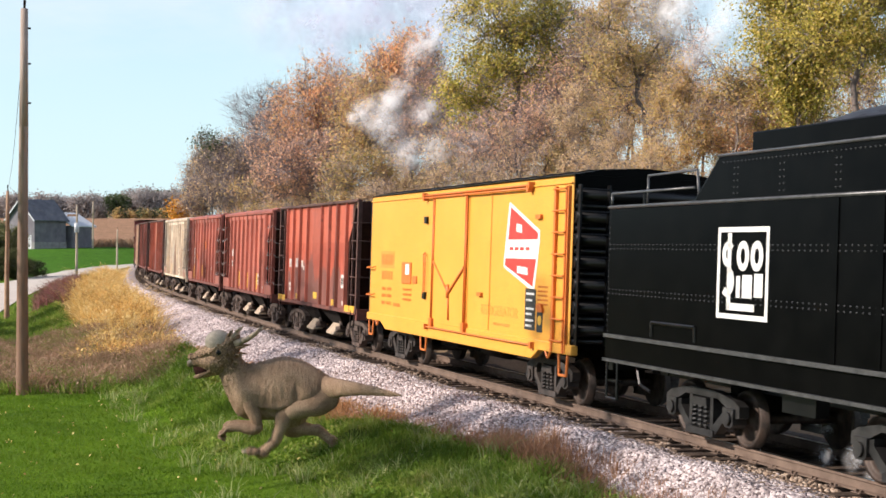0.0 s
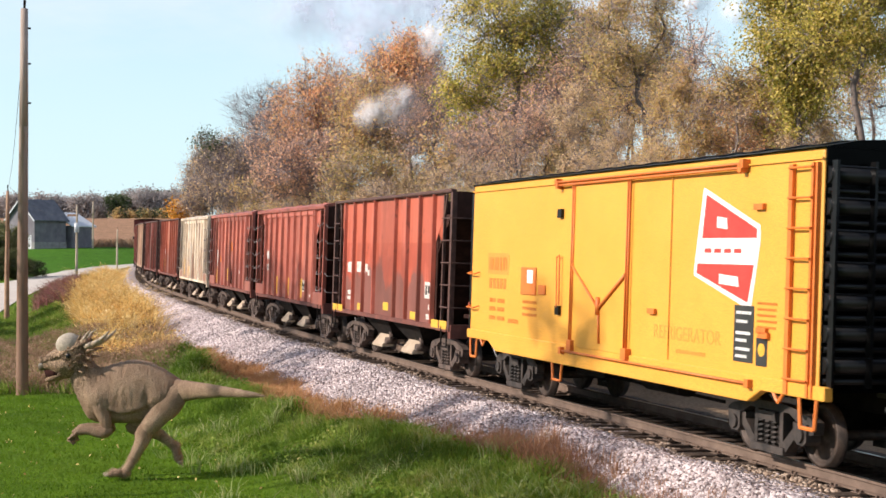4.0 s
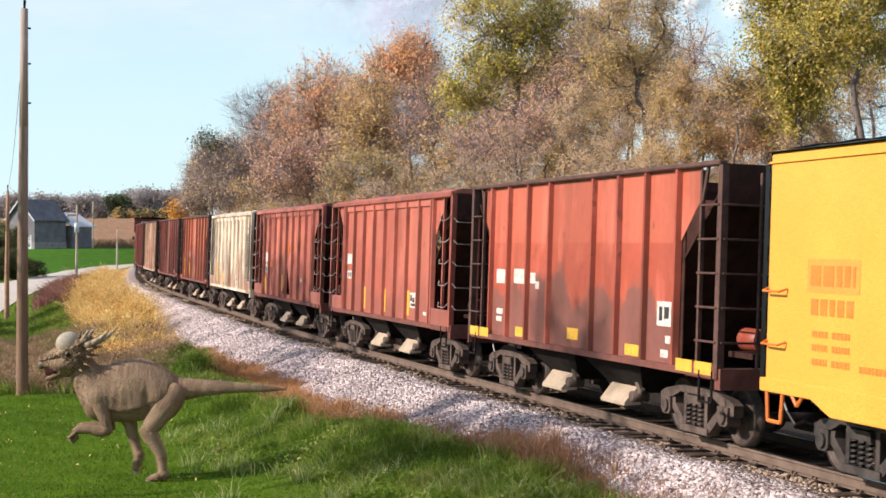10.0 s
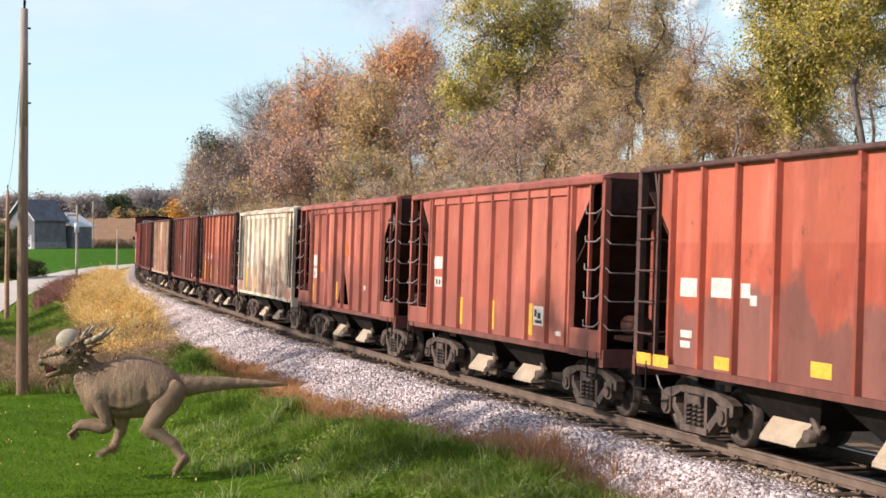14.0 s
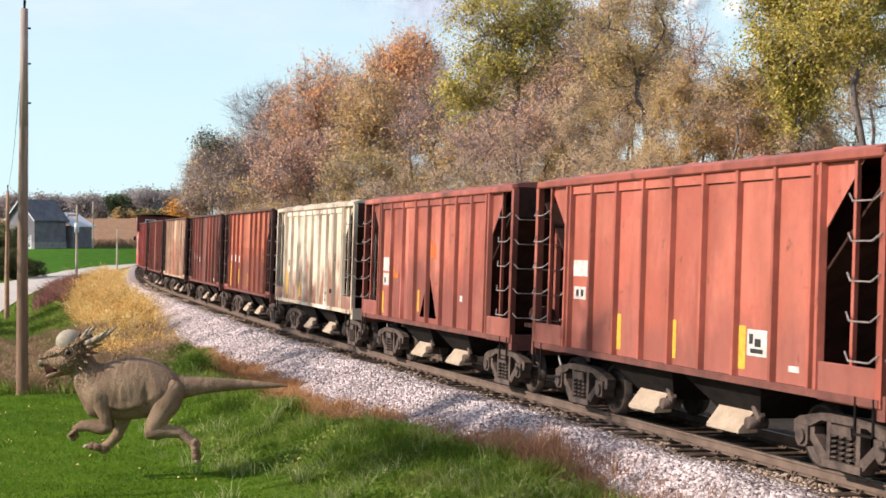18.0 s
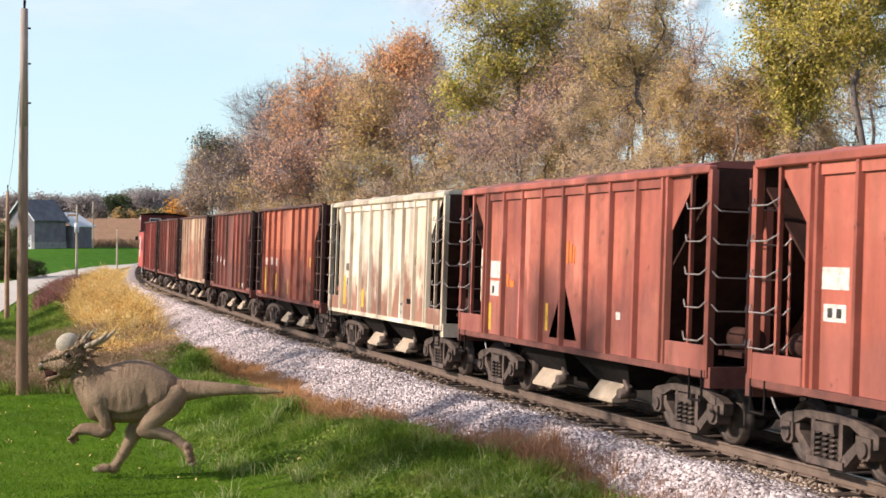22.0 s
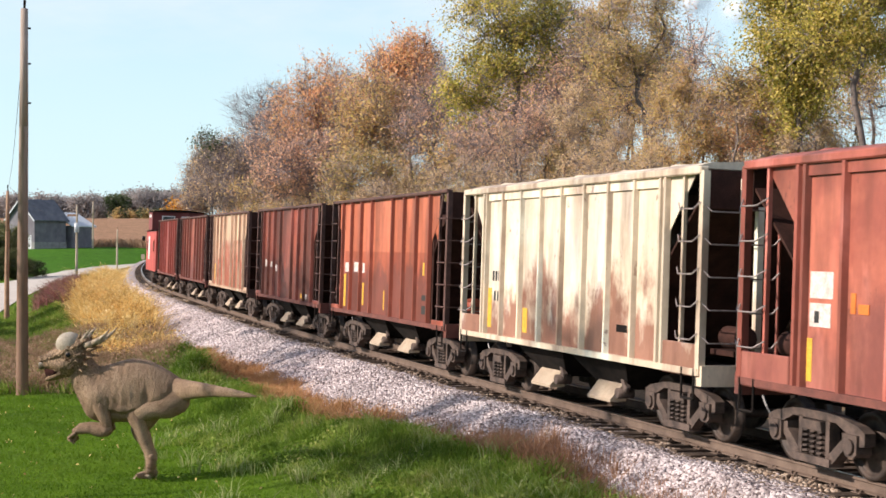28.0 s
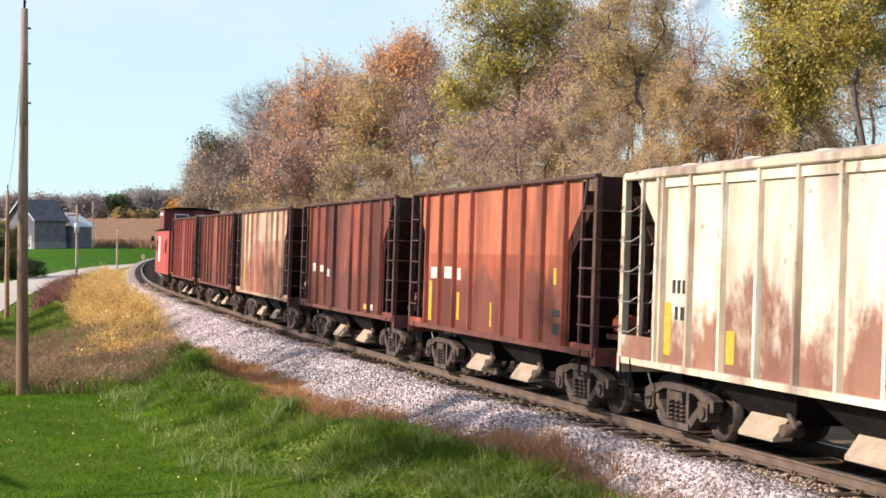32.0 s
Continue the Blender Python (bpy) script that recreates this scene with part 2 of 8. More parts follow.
# ---- colours of the place ----
def ground_mat():
    m, nt, b = base_mat("ground_cover", 0.95)
    b.inputs["Specular IOR Level"].default_value = 0.05
    at = nt.nodes.new("ShaderNodeAttribute")
    at.attribute_name = "cover"
    n1, n2 = noise_node(nt, 0.6, 6), noise_node(nt, 14.0, 4)
    v1 = ramp_node(nt, n1.outputs["Fac"], [(0.3, (0.7, 0.72, 0.65)), (0.7, (1.25, 1.2, 1.15))]).outputs[0]
    v2 = ramp_node(nt, n2.outputs["Fac"], [(0.3, (0.6, 0.6, 0.6)), (0.7, (1.3, 1.3, 1.3))]).outputs[0]
    col = mix_node(nt, 1.0, mix_node(nt, 1.0, at.outputs["Color"], v1, "MULTIPLY"), v2, "MULTIPLY")
    nt.links.new(col, b.inputs["Base Color"])
    bump_to(nt, b, n2.outputs["Fac"], 0.6, 0.08)
    return m


MAT_GROUND = ground_mat()
MAT_ROAD = mottled("worn_asphalt", (0.46, 0.4, 0.34), (0.56, 0.5, 0.43), 0.5, 0.9, bump=0.1, fine=30)
MAT_RAIL = mottled("rusty_rail", (0.11, 0.072, 0.052), (0.175, 0.12, 0.088), 3, 0.8, 0.0)
MAT_RAILTOP = mottled("worn_steel", (0.35, 0.34, 0.33), (0.5, 0.48, 0.46), 4, 0.3, 1.0, bump=0.05)
MAT_TIE = mottled("creosoted_oak", (0.05, 0.036, 0.028), (0.11, 0.08, 0.06), 5, 0.9)
MAT_STONE = mottled("ballast_stone", (0.24, 0.195, 0.195), (0.5, 0.425, 0.415), 9, 0.9, bump=0.5, fine=26, dist=0.05)
MAT_BLACK = mottled("sooty_black_iron", (0.0025, 0.0025, 0.003), (0.007, 0.0068, 0.0068), 2.5, 0.36, 0.0, bump=0.05)
MAT_TENDER = mottled("black_enamel", (0.0012, 0.0012, 0.0014), (0.003, 0.003, 0.003), 2.0, 0.28, 0.0, bump=0.04)
MAT_GRIME = mottled("grimy_brown_steel", (0.007, 0.0055, 0.005), (0.017, 0.013, 0.011), 5, 0.95)
MAT_CASTING = mottled("worn_black_casting", (0.008, 0.0075, 0.0075), (0.036, 0.034, 0.033), 4, 0.45, bump=0.15)
# darker cast steel for the boxcar's trucks
MAT_DARKCAST = mottled("dark_cast_steel", (0.014, 0.011, 0.0095), (0.06, 0.046, 0.039), 5, 0.7, bump=0.3)
MAT_TRUCK = mottled("dusty_cast_steel", (0.04, 0.027, 0.022), (0.125, 0.085, 0.067), 5, 0.8, bump=0.3)
MAT_WHEEL = mottled("wheel_steel", (0.03, 0.022, 0.018), (0.085, 0.058, 0.045), 7, 0.6, 0.4)
MAT_CHUTE = mottled("bare_chute_steel", (0.36, 0.27, 0.19), (0.46, 0.36, 0.26), 4, 0.7)
MAT_YELLOW = mottled("refrigerator_car_yellow", (0.73, 0.335, 0.04), (0.77, 0.365, 0.048), 0.9, 0.55, bump=0.03)
MAT_ORANGE = mottled("orange_trim", (0.62, 0.15, 0.022), (0.68, 0.19, 0.03), 3, 0.55, bump=0.03)
MAT_WHITE = mottled("white_paint", (0.7, 0.69, 0.66), (0.8, 0.79, 0.76), 4, 0.6, bump=0.02)
MAT_RED = mottled("red_paint", (0.6, 0.04, 0.03), (0.68, 0.055, 0.04), 4, 0.55, bump=0.02)
MAT_LETTER = mottled("orange_lettering", (0.56, 0.17, 0.02), (0.62, 0.2, 0.025), 5, 0.6, bump=0)
MAT_FAINT = mottled("faded_lettering", (0.64, 0.27, 0.04), (0.68, 0.29, 0.045), 5, 0.6, bump=0)
MAT_BLACKPAINT = mottled("black_stencil_panel", (0.02, 0.02, 0.02), (0.035, 0.035, 0.03), 5, 0.6, bump=0)
MAT_MARK = mottled("yellow_marking", (0.62, 0.33, 0.03), (0.76, 0.45, 0.05), 9, 0.6, bump=0)
MAT_STENCIL = mottled("worn_white_stencil", (0.5, 0.41, 0.36), (0.72, 0.66, 0.61), 7, 0.7, bump=0, fine=30)
MAT_COAL = mottled("coal", (0.006, 0.006, 0.007), (0.02, 0.02, 0.022), 9, 0.45, bump=0.6, fine=30)
MAT_POLE = mottled("weathered_pole_wood", (0.28, 0.16, 0.1), (0.44, 0.28, 0.18), 2.0, 0.9, bump=0.4, fine=40)
MAT_PALEPOLE = mottled("sun_bleached_pole", (0.42, 0.33, 0.24), (0.55, 0.45, 0.34), 1.0, 0.9)


def pole_mat():
    """Timber darkened low down by creosote, bleached silver-grey towards the top."""
    m, nt, b = base_mat("bleached_pole_timber", 0.85)
    tc = nt.nodes.new("ShaderNodeTexCoord")
    sp = nt.nodes.new("ShaderNodeSeparateXYZ")
    nt.links.new(tc.outputs["Object"], sp.inputs[0])
    g = noise_node(nt, 3.0, 6, 0.7, "Object", (6, 6, 0.35))
    ad = nt.nodes.new("ShaderNodeMath")
    ad.operation = "MULTIPLY_ADD"
    ad.inputs[1].default_value = 4.0
    nt.links.new(g.outputs["Fac"], ad.inputs[0])
    nt.links.new(sp.outputs["Z"], ad.inputs[2])
    mr = nt.nodes.new("ShaderNodeMapRange")
    mr.inputs["From Min"].default_value, mr.inputs["From Max"].default_value = 5.5, 11.0
    nt.links.new(ad.outputs[0], mr.inputs["Value"])
    col = mix_node(nt, mr.outputs["Result"], (0.22, 0.125, 0.08), (0.36, 0.28, 0.235))
    sh = ramp_node(nt, g.outputs["Fac"], [(0.3, (0.65, 0.65, 0.65)), (0.65, (1.15, 1.15, 1.15))]).outputs[0]
    nt.links.new(mix_node(nt, 1.0, col, sh, "MULTIPLY"), b.inputs["Base Color"])
    bump_to(nt, b, g.outputs["Fac"], 0.4, 0.02)
    return m


MAT_TALLPOLE = pole_mat()
MAT_DARKBED = mottled("shade_dark_ballast", (0.035, 0.027, 0.022), (0.09, 0.07, 0.06), 8, 0.85, bump=0.6, fine=26, dist=0.05)
MAT_BARN = mottled("grey_barn_boards", (0.13, 0.12, 0.14), (0.2, 0.19, 0.21), 0.6, 0.9)
MAT_ROOF = mottled("dark_shingles", (0.1, 0.1, 0.12), (0.16, 0.16, 0.18), 0.6, 0.85)
MAT_TIN = mottled("pale_tin_roof", (0.5, 0.52, 0.55), (0.62, 0.64, 0.66), 0.6, 0.5)
MAT_BARK = mottled("grey_brown_bark", (0.11, 0.085, 0.075), (0.22, 0.175, 0.15), 4, 0.95)
MAT_TWIG = mottled("purple_grey_twigs", (0.2, 0.16, 0.158), (0.38, 0.31, 0.305), 0.8, 0.9, bump=0)


def painted_steel(name, paint, fresh, rust, amount, loc, primer=None, band=None):
    """Faded car paint: repainted band, rust runs down the sheets, chips and primer with ragged edges."""
    m, nt, b = base_mat(name, 0.52)
    b.inputs["Specular IOR Level"].default_value = 0.4
    runs = noise_node(nt, 1.0, 6, 0.58, "Object", (1.9, 1.0, 0.32), loc)
    pale = noise_node(nt, 1.0, 6, 0.6, "Object", (1.7, 1.0, 0.4), (loc[0] + 21, loc[1], loc[2] - 8))
    patch = noise_node(nt, 0.55, 5, 0.6, "Object", (1, 1, 1.2), (loc[0] + 7, loc[1], loc[2] + 3))
    fine = noise_node(nt, 9.0, 5, 0.7, "Object", (1, 1, 0.6), loc)
    chip = noise_node(nt, 3.0, 8, 0.72, "Object", (1, 1, 0.7), (loc[0] - 11, loc[1], loc[2] + 5))
    big = noise_node(nt, 0.75, 8, 0.66, "Object", (1.3, 1, 0.8), (loc[0] - 4, loc[1] + 9, loc[2]))
    tc = nt.nodes.new("ShaderNodeTexCoord")
    sp = nt.nodes.new("ShaderNodeSeparateXYZ")
    nt.links.new(tc.outputs["Object"], sp.inputs[0])

    def below(amp, level, soft):
        """1 below a ragged level, 0 above it."""
        ad = nt.nodes.new("ShaderNodeMath")
        ad.operation = "MULTIPLY_ADD"
        ad.inputs[1].default_value = amp
        nt.links.new(big.outputs["Fac"], ad.inputs[0])
        nt.links.new(sp.outputs["Z"], ad.inputs[2])
        mr = nt.nodes.new("ShaderNodeMapRange")
        mr.inputs["From Min"].default_value, mr.inputs["From Max"].default_value = level, level + soft
        mr.inputs["To Min"].default_value, mr.inputs["To Max"].default_value = 1.0, 0.0
        nt.links.new(ad.outputs[0], mr.inputs["Value"])
        return mr.outputs["Result"]

    def scaled(fac, k):
        return mix_node(nt, 1.0, fac, (k, k, k), "MULTIPLY")

    col = mix_node(nt, ramp_node(nt, patch.outputs["Fac"], [(0.44, (0, 0, 0)), (0.56, (1, 1, 1))]).outputs[0], paint, fresh)
    if band:
        col = mix_node(nt, below(0.0, band[0], 0.03), band[1], col)
    lt = ramp_node(nt, pale.outputs["Fac"], [(0.55, (0, 0, 0)), (0.68, (1, 1, 1))]).outputs[0]
    col = mix_node(nt, scaled(lt, min(0.9, 0.35 + amount)), col, tuple(min(0.8, c * 1.4 + 0.05) for c in fresh))
    if primer:
        pcol = mix_node(nt, patch.outputs["Fac"], primer[0], tuple(c * 1.5 for c in primer[0]))
        col = mix_node(nt, scaled(below(primer[1], primer[2], primer[4]), primer[3]), col, pcol)
    lo, hi = 0.62 - amount * 0.26, 0.84 - amount * 0.26
    rfac = ramp_node(nt, runs.outputs["Fac"], [(lo, (0, 0, 0)), (hi, (1, 1, 1))]).outputs[0]
    col = mix_node(nt, scaled(rfac, 0.7), col, rust)
    cf = ramp_node(nt, chip.outputs["Fac"], [(0.62, (0, 0, 0)), (0.66, (1, 1, 1))]).outputs[0]
    col = mix_node(nt, scaled(cf, 0.65), col, rust)
    spots = ramp_node(nt, fine.outputs["Fac"], [(0.64, (0, 0, 0)), (0.72, (1, 1, 1))]).outputs[0]
    col = mix_node(nt, scaled(spots, 0.4), col, rust)
    shade = ramp_node(nt, fine.outputs["Fac"], [(0.25, (0.88, 0.88, 0.88)), (0.7, (1.08, 1.08, 1.08))]).outputs[0]
    col = mix_node(nt, 1.0, col, shade, "MULTIPLY")
    # sheets have weathered unevenly, and soot has run down from their heads
    info = nt.nodes.new("ShaderNodeObjectInfo")
    sheet = ramp_node(nt, info.outputs["Random"], [(0.0, (0.8, 0.78, 0.77)), (0.5, (1.0, 1.0, 1.0)), (1.0, (1.12, 1.12, 1.12))]).outputs[0]
    col = mix_node(nt, 1.0, col, sheet, "MULTIPLY")
    soot = noise_node(nt, 1.0, 5, 0.55, "Object", (1.1, 1.0, 0.22), (loc[0] + 31, loc[1], loc[2] + 13))
    sf = ramp_node(nt, soot.outputs["Fac"], [(0.5, (0, 0, 0)), (0.66, (1, 1, 1))]).outputs[0]
    col = mix_node(nt, scaled(sf, min(0.75, 0.12 + amount * 0.9)), col, tuple(c * 0.42 for c in rust) if paint[1] < 0.3 else rust)
    nt.links.new(col, b.inputs["Base Color"])
    bump_to(nt, b, big.outputs["Fac"], 0.25, 0.05)
    return m


def hide_mat(name, c1, c2, crease, scale):
    """Scaly wrinkled skin: pebbles with dark creases and broad folds."""
    m, nt, b = base_mat(name, 0.75)
    tc = nt.nodes.new("ShaderNodeTexCoord")
    vor = nt.nodes.new("ShaderNodeTexVoronoi")
    vor.feature = "DISTANCE_TO_EDGE"
    vor.inputs["Scale"].default_value = scale
    nt.links.new(tc.outputs["Object"], vor.inputs["Vector"])
    fold = noise_node(nt, 3.2, 6, 0.65, "Object", (2.4, 1.0, 0.9))
    tone = noise_node(nt, 1.6, 4)
    col = mix_node(nt, ramp_node(nt, tone.outputs["Fac"], [(0.35, (0, 0, 0)), (0.65, (1, 1, 1))]).outputs[0], c1, c2)
    fc = ramp_node(nt, fold.outputs["Fac"], [(0.34, (0.72, 0.68, 0.64)), (0.54, (1.05, 1.05, 1.05))]).outputs[0]
    col = mix_node(nt, 1.0, col, fc, "MULTIPLY")
    cr = ramp_node(nt, vor.outputs["Distance"], [(0.0, (0, 0, 0)), (0.16, (1, 1, 1))]).outputs[0]
    col = mix_node(nt, cr, crease, col)
    nt.links.new(col, b.inputs["Base Color"])
    ad = nt.nodes.new("ShaderNodeMath")
    ad.operation = "MULTIPLY_ADD"
    ad.inputs[1].default_value = 2.5
    nt.links.new(fold.outputs["Fac"], ad.inputs[0])
    nt.links.new(vor.outputs["Distance"], ad.inputs[2])
    bump_to(nt, b, ad.outputs[0], 0.75, 0.03)
    return m


MAT_HIDE = hide_mat("wrinkled_beige_hide", (0.235, 0.146, 0.084), (0.41, 0.285, 0.18), (0.17, 0.1, 0.056), 40)
MAT_FACE = hide_mat("pebbled_face_hide", (0.2, 0.118, 0.062), (0.44, 0.3, 0.175), (0.08, 0.046, 0.025), 22)

for _m, _spec in ((MAT_TENDER, 0.04), (MAT_BLACK, 0.3), (MAT_GRIME, 0.16), (MAT_DARKBED, 0.1), (MAT_TIE, 0.1)):
    _m.node_tree.nodes["Principled BSDF"].inputs["Specular IOR Level"].default_value = _spec
MAT_RUNG = mottled("worn_grey_rung_steel", (0.2, 0.16, 0.15), (0.36, 0.3, 0.28), 8, 0.6, 0.2, bump=0)
MAT_POST = mottled("dark_brown_post_steel", (0.06, 0.028, 0.022), (0.12, 0.055, 0.042), 4, 0.8)
# sill red is darkened for the shadow line below the side panels
MAT_SILL = mottled("darkened_red_sill_steel", (0.1, 0.032, 0.024), (0.19, 0.06, 0.042), 3, 0.8)
# lighter grey paints the highlights on black rivets, beads, rails and flanges
MAT_HIGHLIGHT = mottled("highlight_grey_iron", (0.05, 0.05, 0.052), (0.1, 0.1, 0.1), 6, 0.35, 0.3, bump=0)

# ---- ground ----
LAWN, ROUGH, STRAW, BROWN = (0.08, 0.15, 0.01), (0.08, 0.115, 0.022), (0.4, 0.27, 0.12), (0.2, 0.12, 0.075)
FIELD, STUBBLE, WOODS = (0.06, 0.155, 0.015), (0.31, 0.185, 0.12), (0.12, 0.09, 0.055)


def cover_colour(x, y):
    s, lat = beside(x, y)
    w = wob(x, y, 0.6)
    c = np.empty(x.shape + (3,))
    c[:] = LAWN

    def lay(mask, col):
        c[:] = c * (1 - mask[..., None]) + np.array(col) * mask[..., None]

    lay(smooth(7.2, 5.2, lat + 0.9 * w) * smooth(-2, 2, lat), ROUGH)
    lay(smooth(40, 44, y + 2 * w) * smooth(62, 56, y) * smooth(-8, -9.5, x), BROWN)
    lay(smooth(4.9, 3.9, lat + 0.5 * w) * smooth(20, 30, s), BROWN)
    lay(smooth(50, 56, y + w) * smooth(120, 90, y) * smooth(20, 12, lat), ROUGH)
    lay(smooth(8.6, 7.2, lat + 0.6 * w) * smooth(22, 34, s), (0.3, 0.21, 0.09))
    lay(smooth(200, 204, y) * smooth(4, 9, lat), FIELD)
    lay(smooth(312, 318, y), STUBBLE)
    lay(smooth(640, 700, y), (0.1, 0.12, 0.05))
    lay(smooth(-1.0, -2.5, lat), (0.2, 0.145, 0.1))
    lay(smooth(-6, -9, lat), WOODS)
    return c


def make_ground():
    xs = np.unique(np.concatenate([np.linspace(-2500, -120, 26), np.linspace(-120, -24, 50), np.linspace(-24, 16, 130), np.linspace(16, 90, 36), np.linspace(90, 2500, 22)]))
    ys = np.unique(np.concatenate([np.linspace(-300, 0, 18), np.linspace(0, 22, 30), np.linspace(22, 62, 130), np.linspace(62, 340, 150), np.linspace(340, 1000, 60), np.linspace(1000, 4200, 26)]))
    gx, gy = np.meshgrid(xs, ys, indexing="xy")
    zz = ground_z(gx, gy)
    v = np.stack([gx, gy, zz], -1).reshape(-1, 3)
    nx, ny = len(xs), len(ys)
    i = (np.arange(ny - 1)[:, None] * nx + np.arange(nx - 1)).ravel()
    f = np.stack([i, i + 1, i + nx + 1, i + nx], -1)
    me = mesh_quads("ground", v, f, MAT_GROUND)
    me.polygons.foreach_set("use_smooth", [True] * len(me.polygons))
    col = me.color_attributes.new("cover", "FLOAT_COLOR", "POINT")
    rgb = cover_colour(gx, gy).reshape(-1, 3)
    col.data.foreach_set("color", np.concatenate([rgb, np.ones((len(rgb), 1))], 1).astype(np.float32).ravel())
    tagged(new("ground", me), "green lawn running into weeds, fields and wooded ground", "ground", kind="structure")


def sweep(name, profile, s0, s1, ds, mat, bank=True, soft=True):
    """A cross-section (lat, z) drawn along the track."""
    ss = np.arange(s0, s1 + 0.01, ds)
    rows = [line_points(ss, np.full(len(ss), l), np.full(len(ss), z), bank) for l, z in profile]
    v = np.stack(rows, 1).reshape(-1, 3)
    n, k = len(ss), len(profile)
    i = (np.arange(n - 1)[:, None] * k + np.arange(k - 1)).ravel()
    me = mesh_quads(name, v, np.stack([i, i + 1, i + k + 1, i + k], -1), mat)
    me.polygons.foreach_set("use_smooth", [soft] * len(me.polygons))
    return me


def road_x(y):
    return np.interp(y, (60, 107, 158, 205, 240, 262, 290, 330, 420), (-26.4, -36, -46.5, -55, -59, -58, -51, -38, -5))


def make_ballast_and_road():
    rng = np.random.default_rng(3)
    lats = np.concatenate([np.linspace(5.2, 2.0, 17), np.linspace(1.8, -1.8, 9), np.linspace(-2.0, -4.4, 7)])
    ss = np.arange(-45, 260.1, 0.35)
    S, L = np.meshgrid(ss, lats, indexing="ij")
    P = line_points(S, L, ballast_z(L, S))
    P[..., 2] += 0.05 * wob(S, L * 1.3, 0.8) * (np.abs(L) > 1.9) + rng.normal(0, 0.012, S.shape)
    n, k = S.shape
    i = (np.arange(n - 1)[:, None] * k + np.arange(k - 1)).ravel()
    me = mesh_quads("ballast", P.reshape(-1, 3), np.stack([i, i + 1, i + k + 1, i + k], -1), MAT_STONE)
    # dark brown bed between the rails, coloured so to deepen the train's shade
    me.materials.append(MAT_DARKBED)
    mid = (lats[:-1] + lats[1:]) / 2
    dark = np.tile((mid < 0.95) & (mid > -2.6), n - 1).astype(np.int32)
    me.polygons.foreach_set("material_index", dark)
    tagged(new("ballast", me), "bank of pale pinkish-grey crushed stone under the track", "ballast", kind="structure")
    # road beyond the lawn
    ys = np.linspace(60, 330, 70)
    cx = road_x(ys)
    v, w = [], 3.7
    for x, y in zip(cx, ys):
        for o in (-w, 0, w):
            v.append((x + o, y, gz(x + o, y) + (0.06 if o else 0.1)))
    me = mesh_from("road", v, [(a * 3 + b, a * 3 + b + 1, a * 3 + b + 4, a * 3 + b + 3) for a in range(len(ys) - 1) for b in range(2)], [MAT_ROAD], True)
    tagged(new("road", me), "pale worn country road curving behind the lawn", "road", kind="structure")


make_ground()
make_ballast_and_road()


# ---- track ----
def make_track():
    track = thing("railway_track", "single railway track with brown rails on dark timber ties", "railway track", kind="structure")
    prof = [(-0.07, -0.172), (-0.07, -0.155), (-0.012, -0.14), (-0.012, -0.045), (-0.036, -0.035), (-0.036, -0.002), (0.036, -0.002), (0.036, -0.035), (0.012, -0.045), (0.012, -0.14), (0.07, -0.155), (0.07, -0.172)]
    for lat in (0.755, -0.755):
        rail = part("rail", sweep("rail", [(lat + a, z) for a, z in prof], -45, 250, 1.0, MAT_RAIL, soft=False), MAT_RAIL, track)
        part("running_surface", sweep("running_surface", [(lat - 0.03, 0.002), (lat + 0.03, 0.002)], -45, 250, 1.0, MAT_RAILTOP), MAT_RAILTOP, rail, "bright worn rail head")
    rng = random.Random(5)
    shapes = []
    for k in range(5):
        sh = Shape().box(-0.115, 0.115, -1.34, 1.34, -0.17, 0.0)
        me = sh.mesh("tie", MAT_TIE)
        for v in me.vertices:
            v.co += Vector((rng.uniform(-0.015, 0.015), rng.uniform(-0.05, 0.05), rng.uniform(-0.012, 0.008)))
        shapes.append(me)
    plate = Shape().box(-0.1, 0.1, -0.17, 0.17, 0, 0.012)
    for a in (-0.05, 0.05):
        for b in (-0.11, 0.11):
            plate.box(a - 0.012, a + 0.012, b - 0.02, b + 0.02, 0.01, 0.04)
    plate = plate.mesh("tie_plate", MAT_RAIL)
    rest = []
    for k in range(460):
        s = -30 + 0.52 * k + rng.uniform(-0.03, 0.03)
        h = float(np.interp(s, GRID_S, LINE_TH))
        p = on_line(s, 0, -0.178)
        m = Matrix.Translation(p) @ Matrix.Rotation(h + rng.uniform(-0.015, 0.015), 4, "Z") @ Matrix.Rotation(BANK, 4, "X") @ Matrix.Translation((0, rng.uniform(-0.06, 0.06), 0))
        if k < 130:
            t = part("tie", shapes[k % 5], MAT_TIE, track, m=m)
            for lat in (0.755, -0.755):
                part("tie_plate", plate, MAT_RAIL, t, m=Matrix.Translation((0, lat, 0.0)))
        else:
            rest.append((shapes[k % 5], m))
    v, f = [], []
    for me, m in rest:
        o = len(v)
        v += [m @ q.co for q in me.vertices]
        f += [[i + o for i in pl.vertices] for pl in me.polygons]
    tagged(part("far_ties", mesh_from("far_ties", v, f, [MAT_TIE]), MAT_TIE, track), kind="stuff")


make_track()
# ---- the train: in a car's space +x is the way it goes, -y the camera's side, z from the rail head ----
SPEED, EASE = 1.9568, -0.00043
MOVERS = []
WHEELS = []


def rolled(t):
    return SPEED * t + EASE * t * t / 2


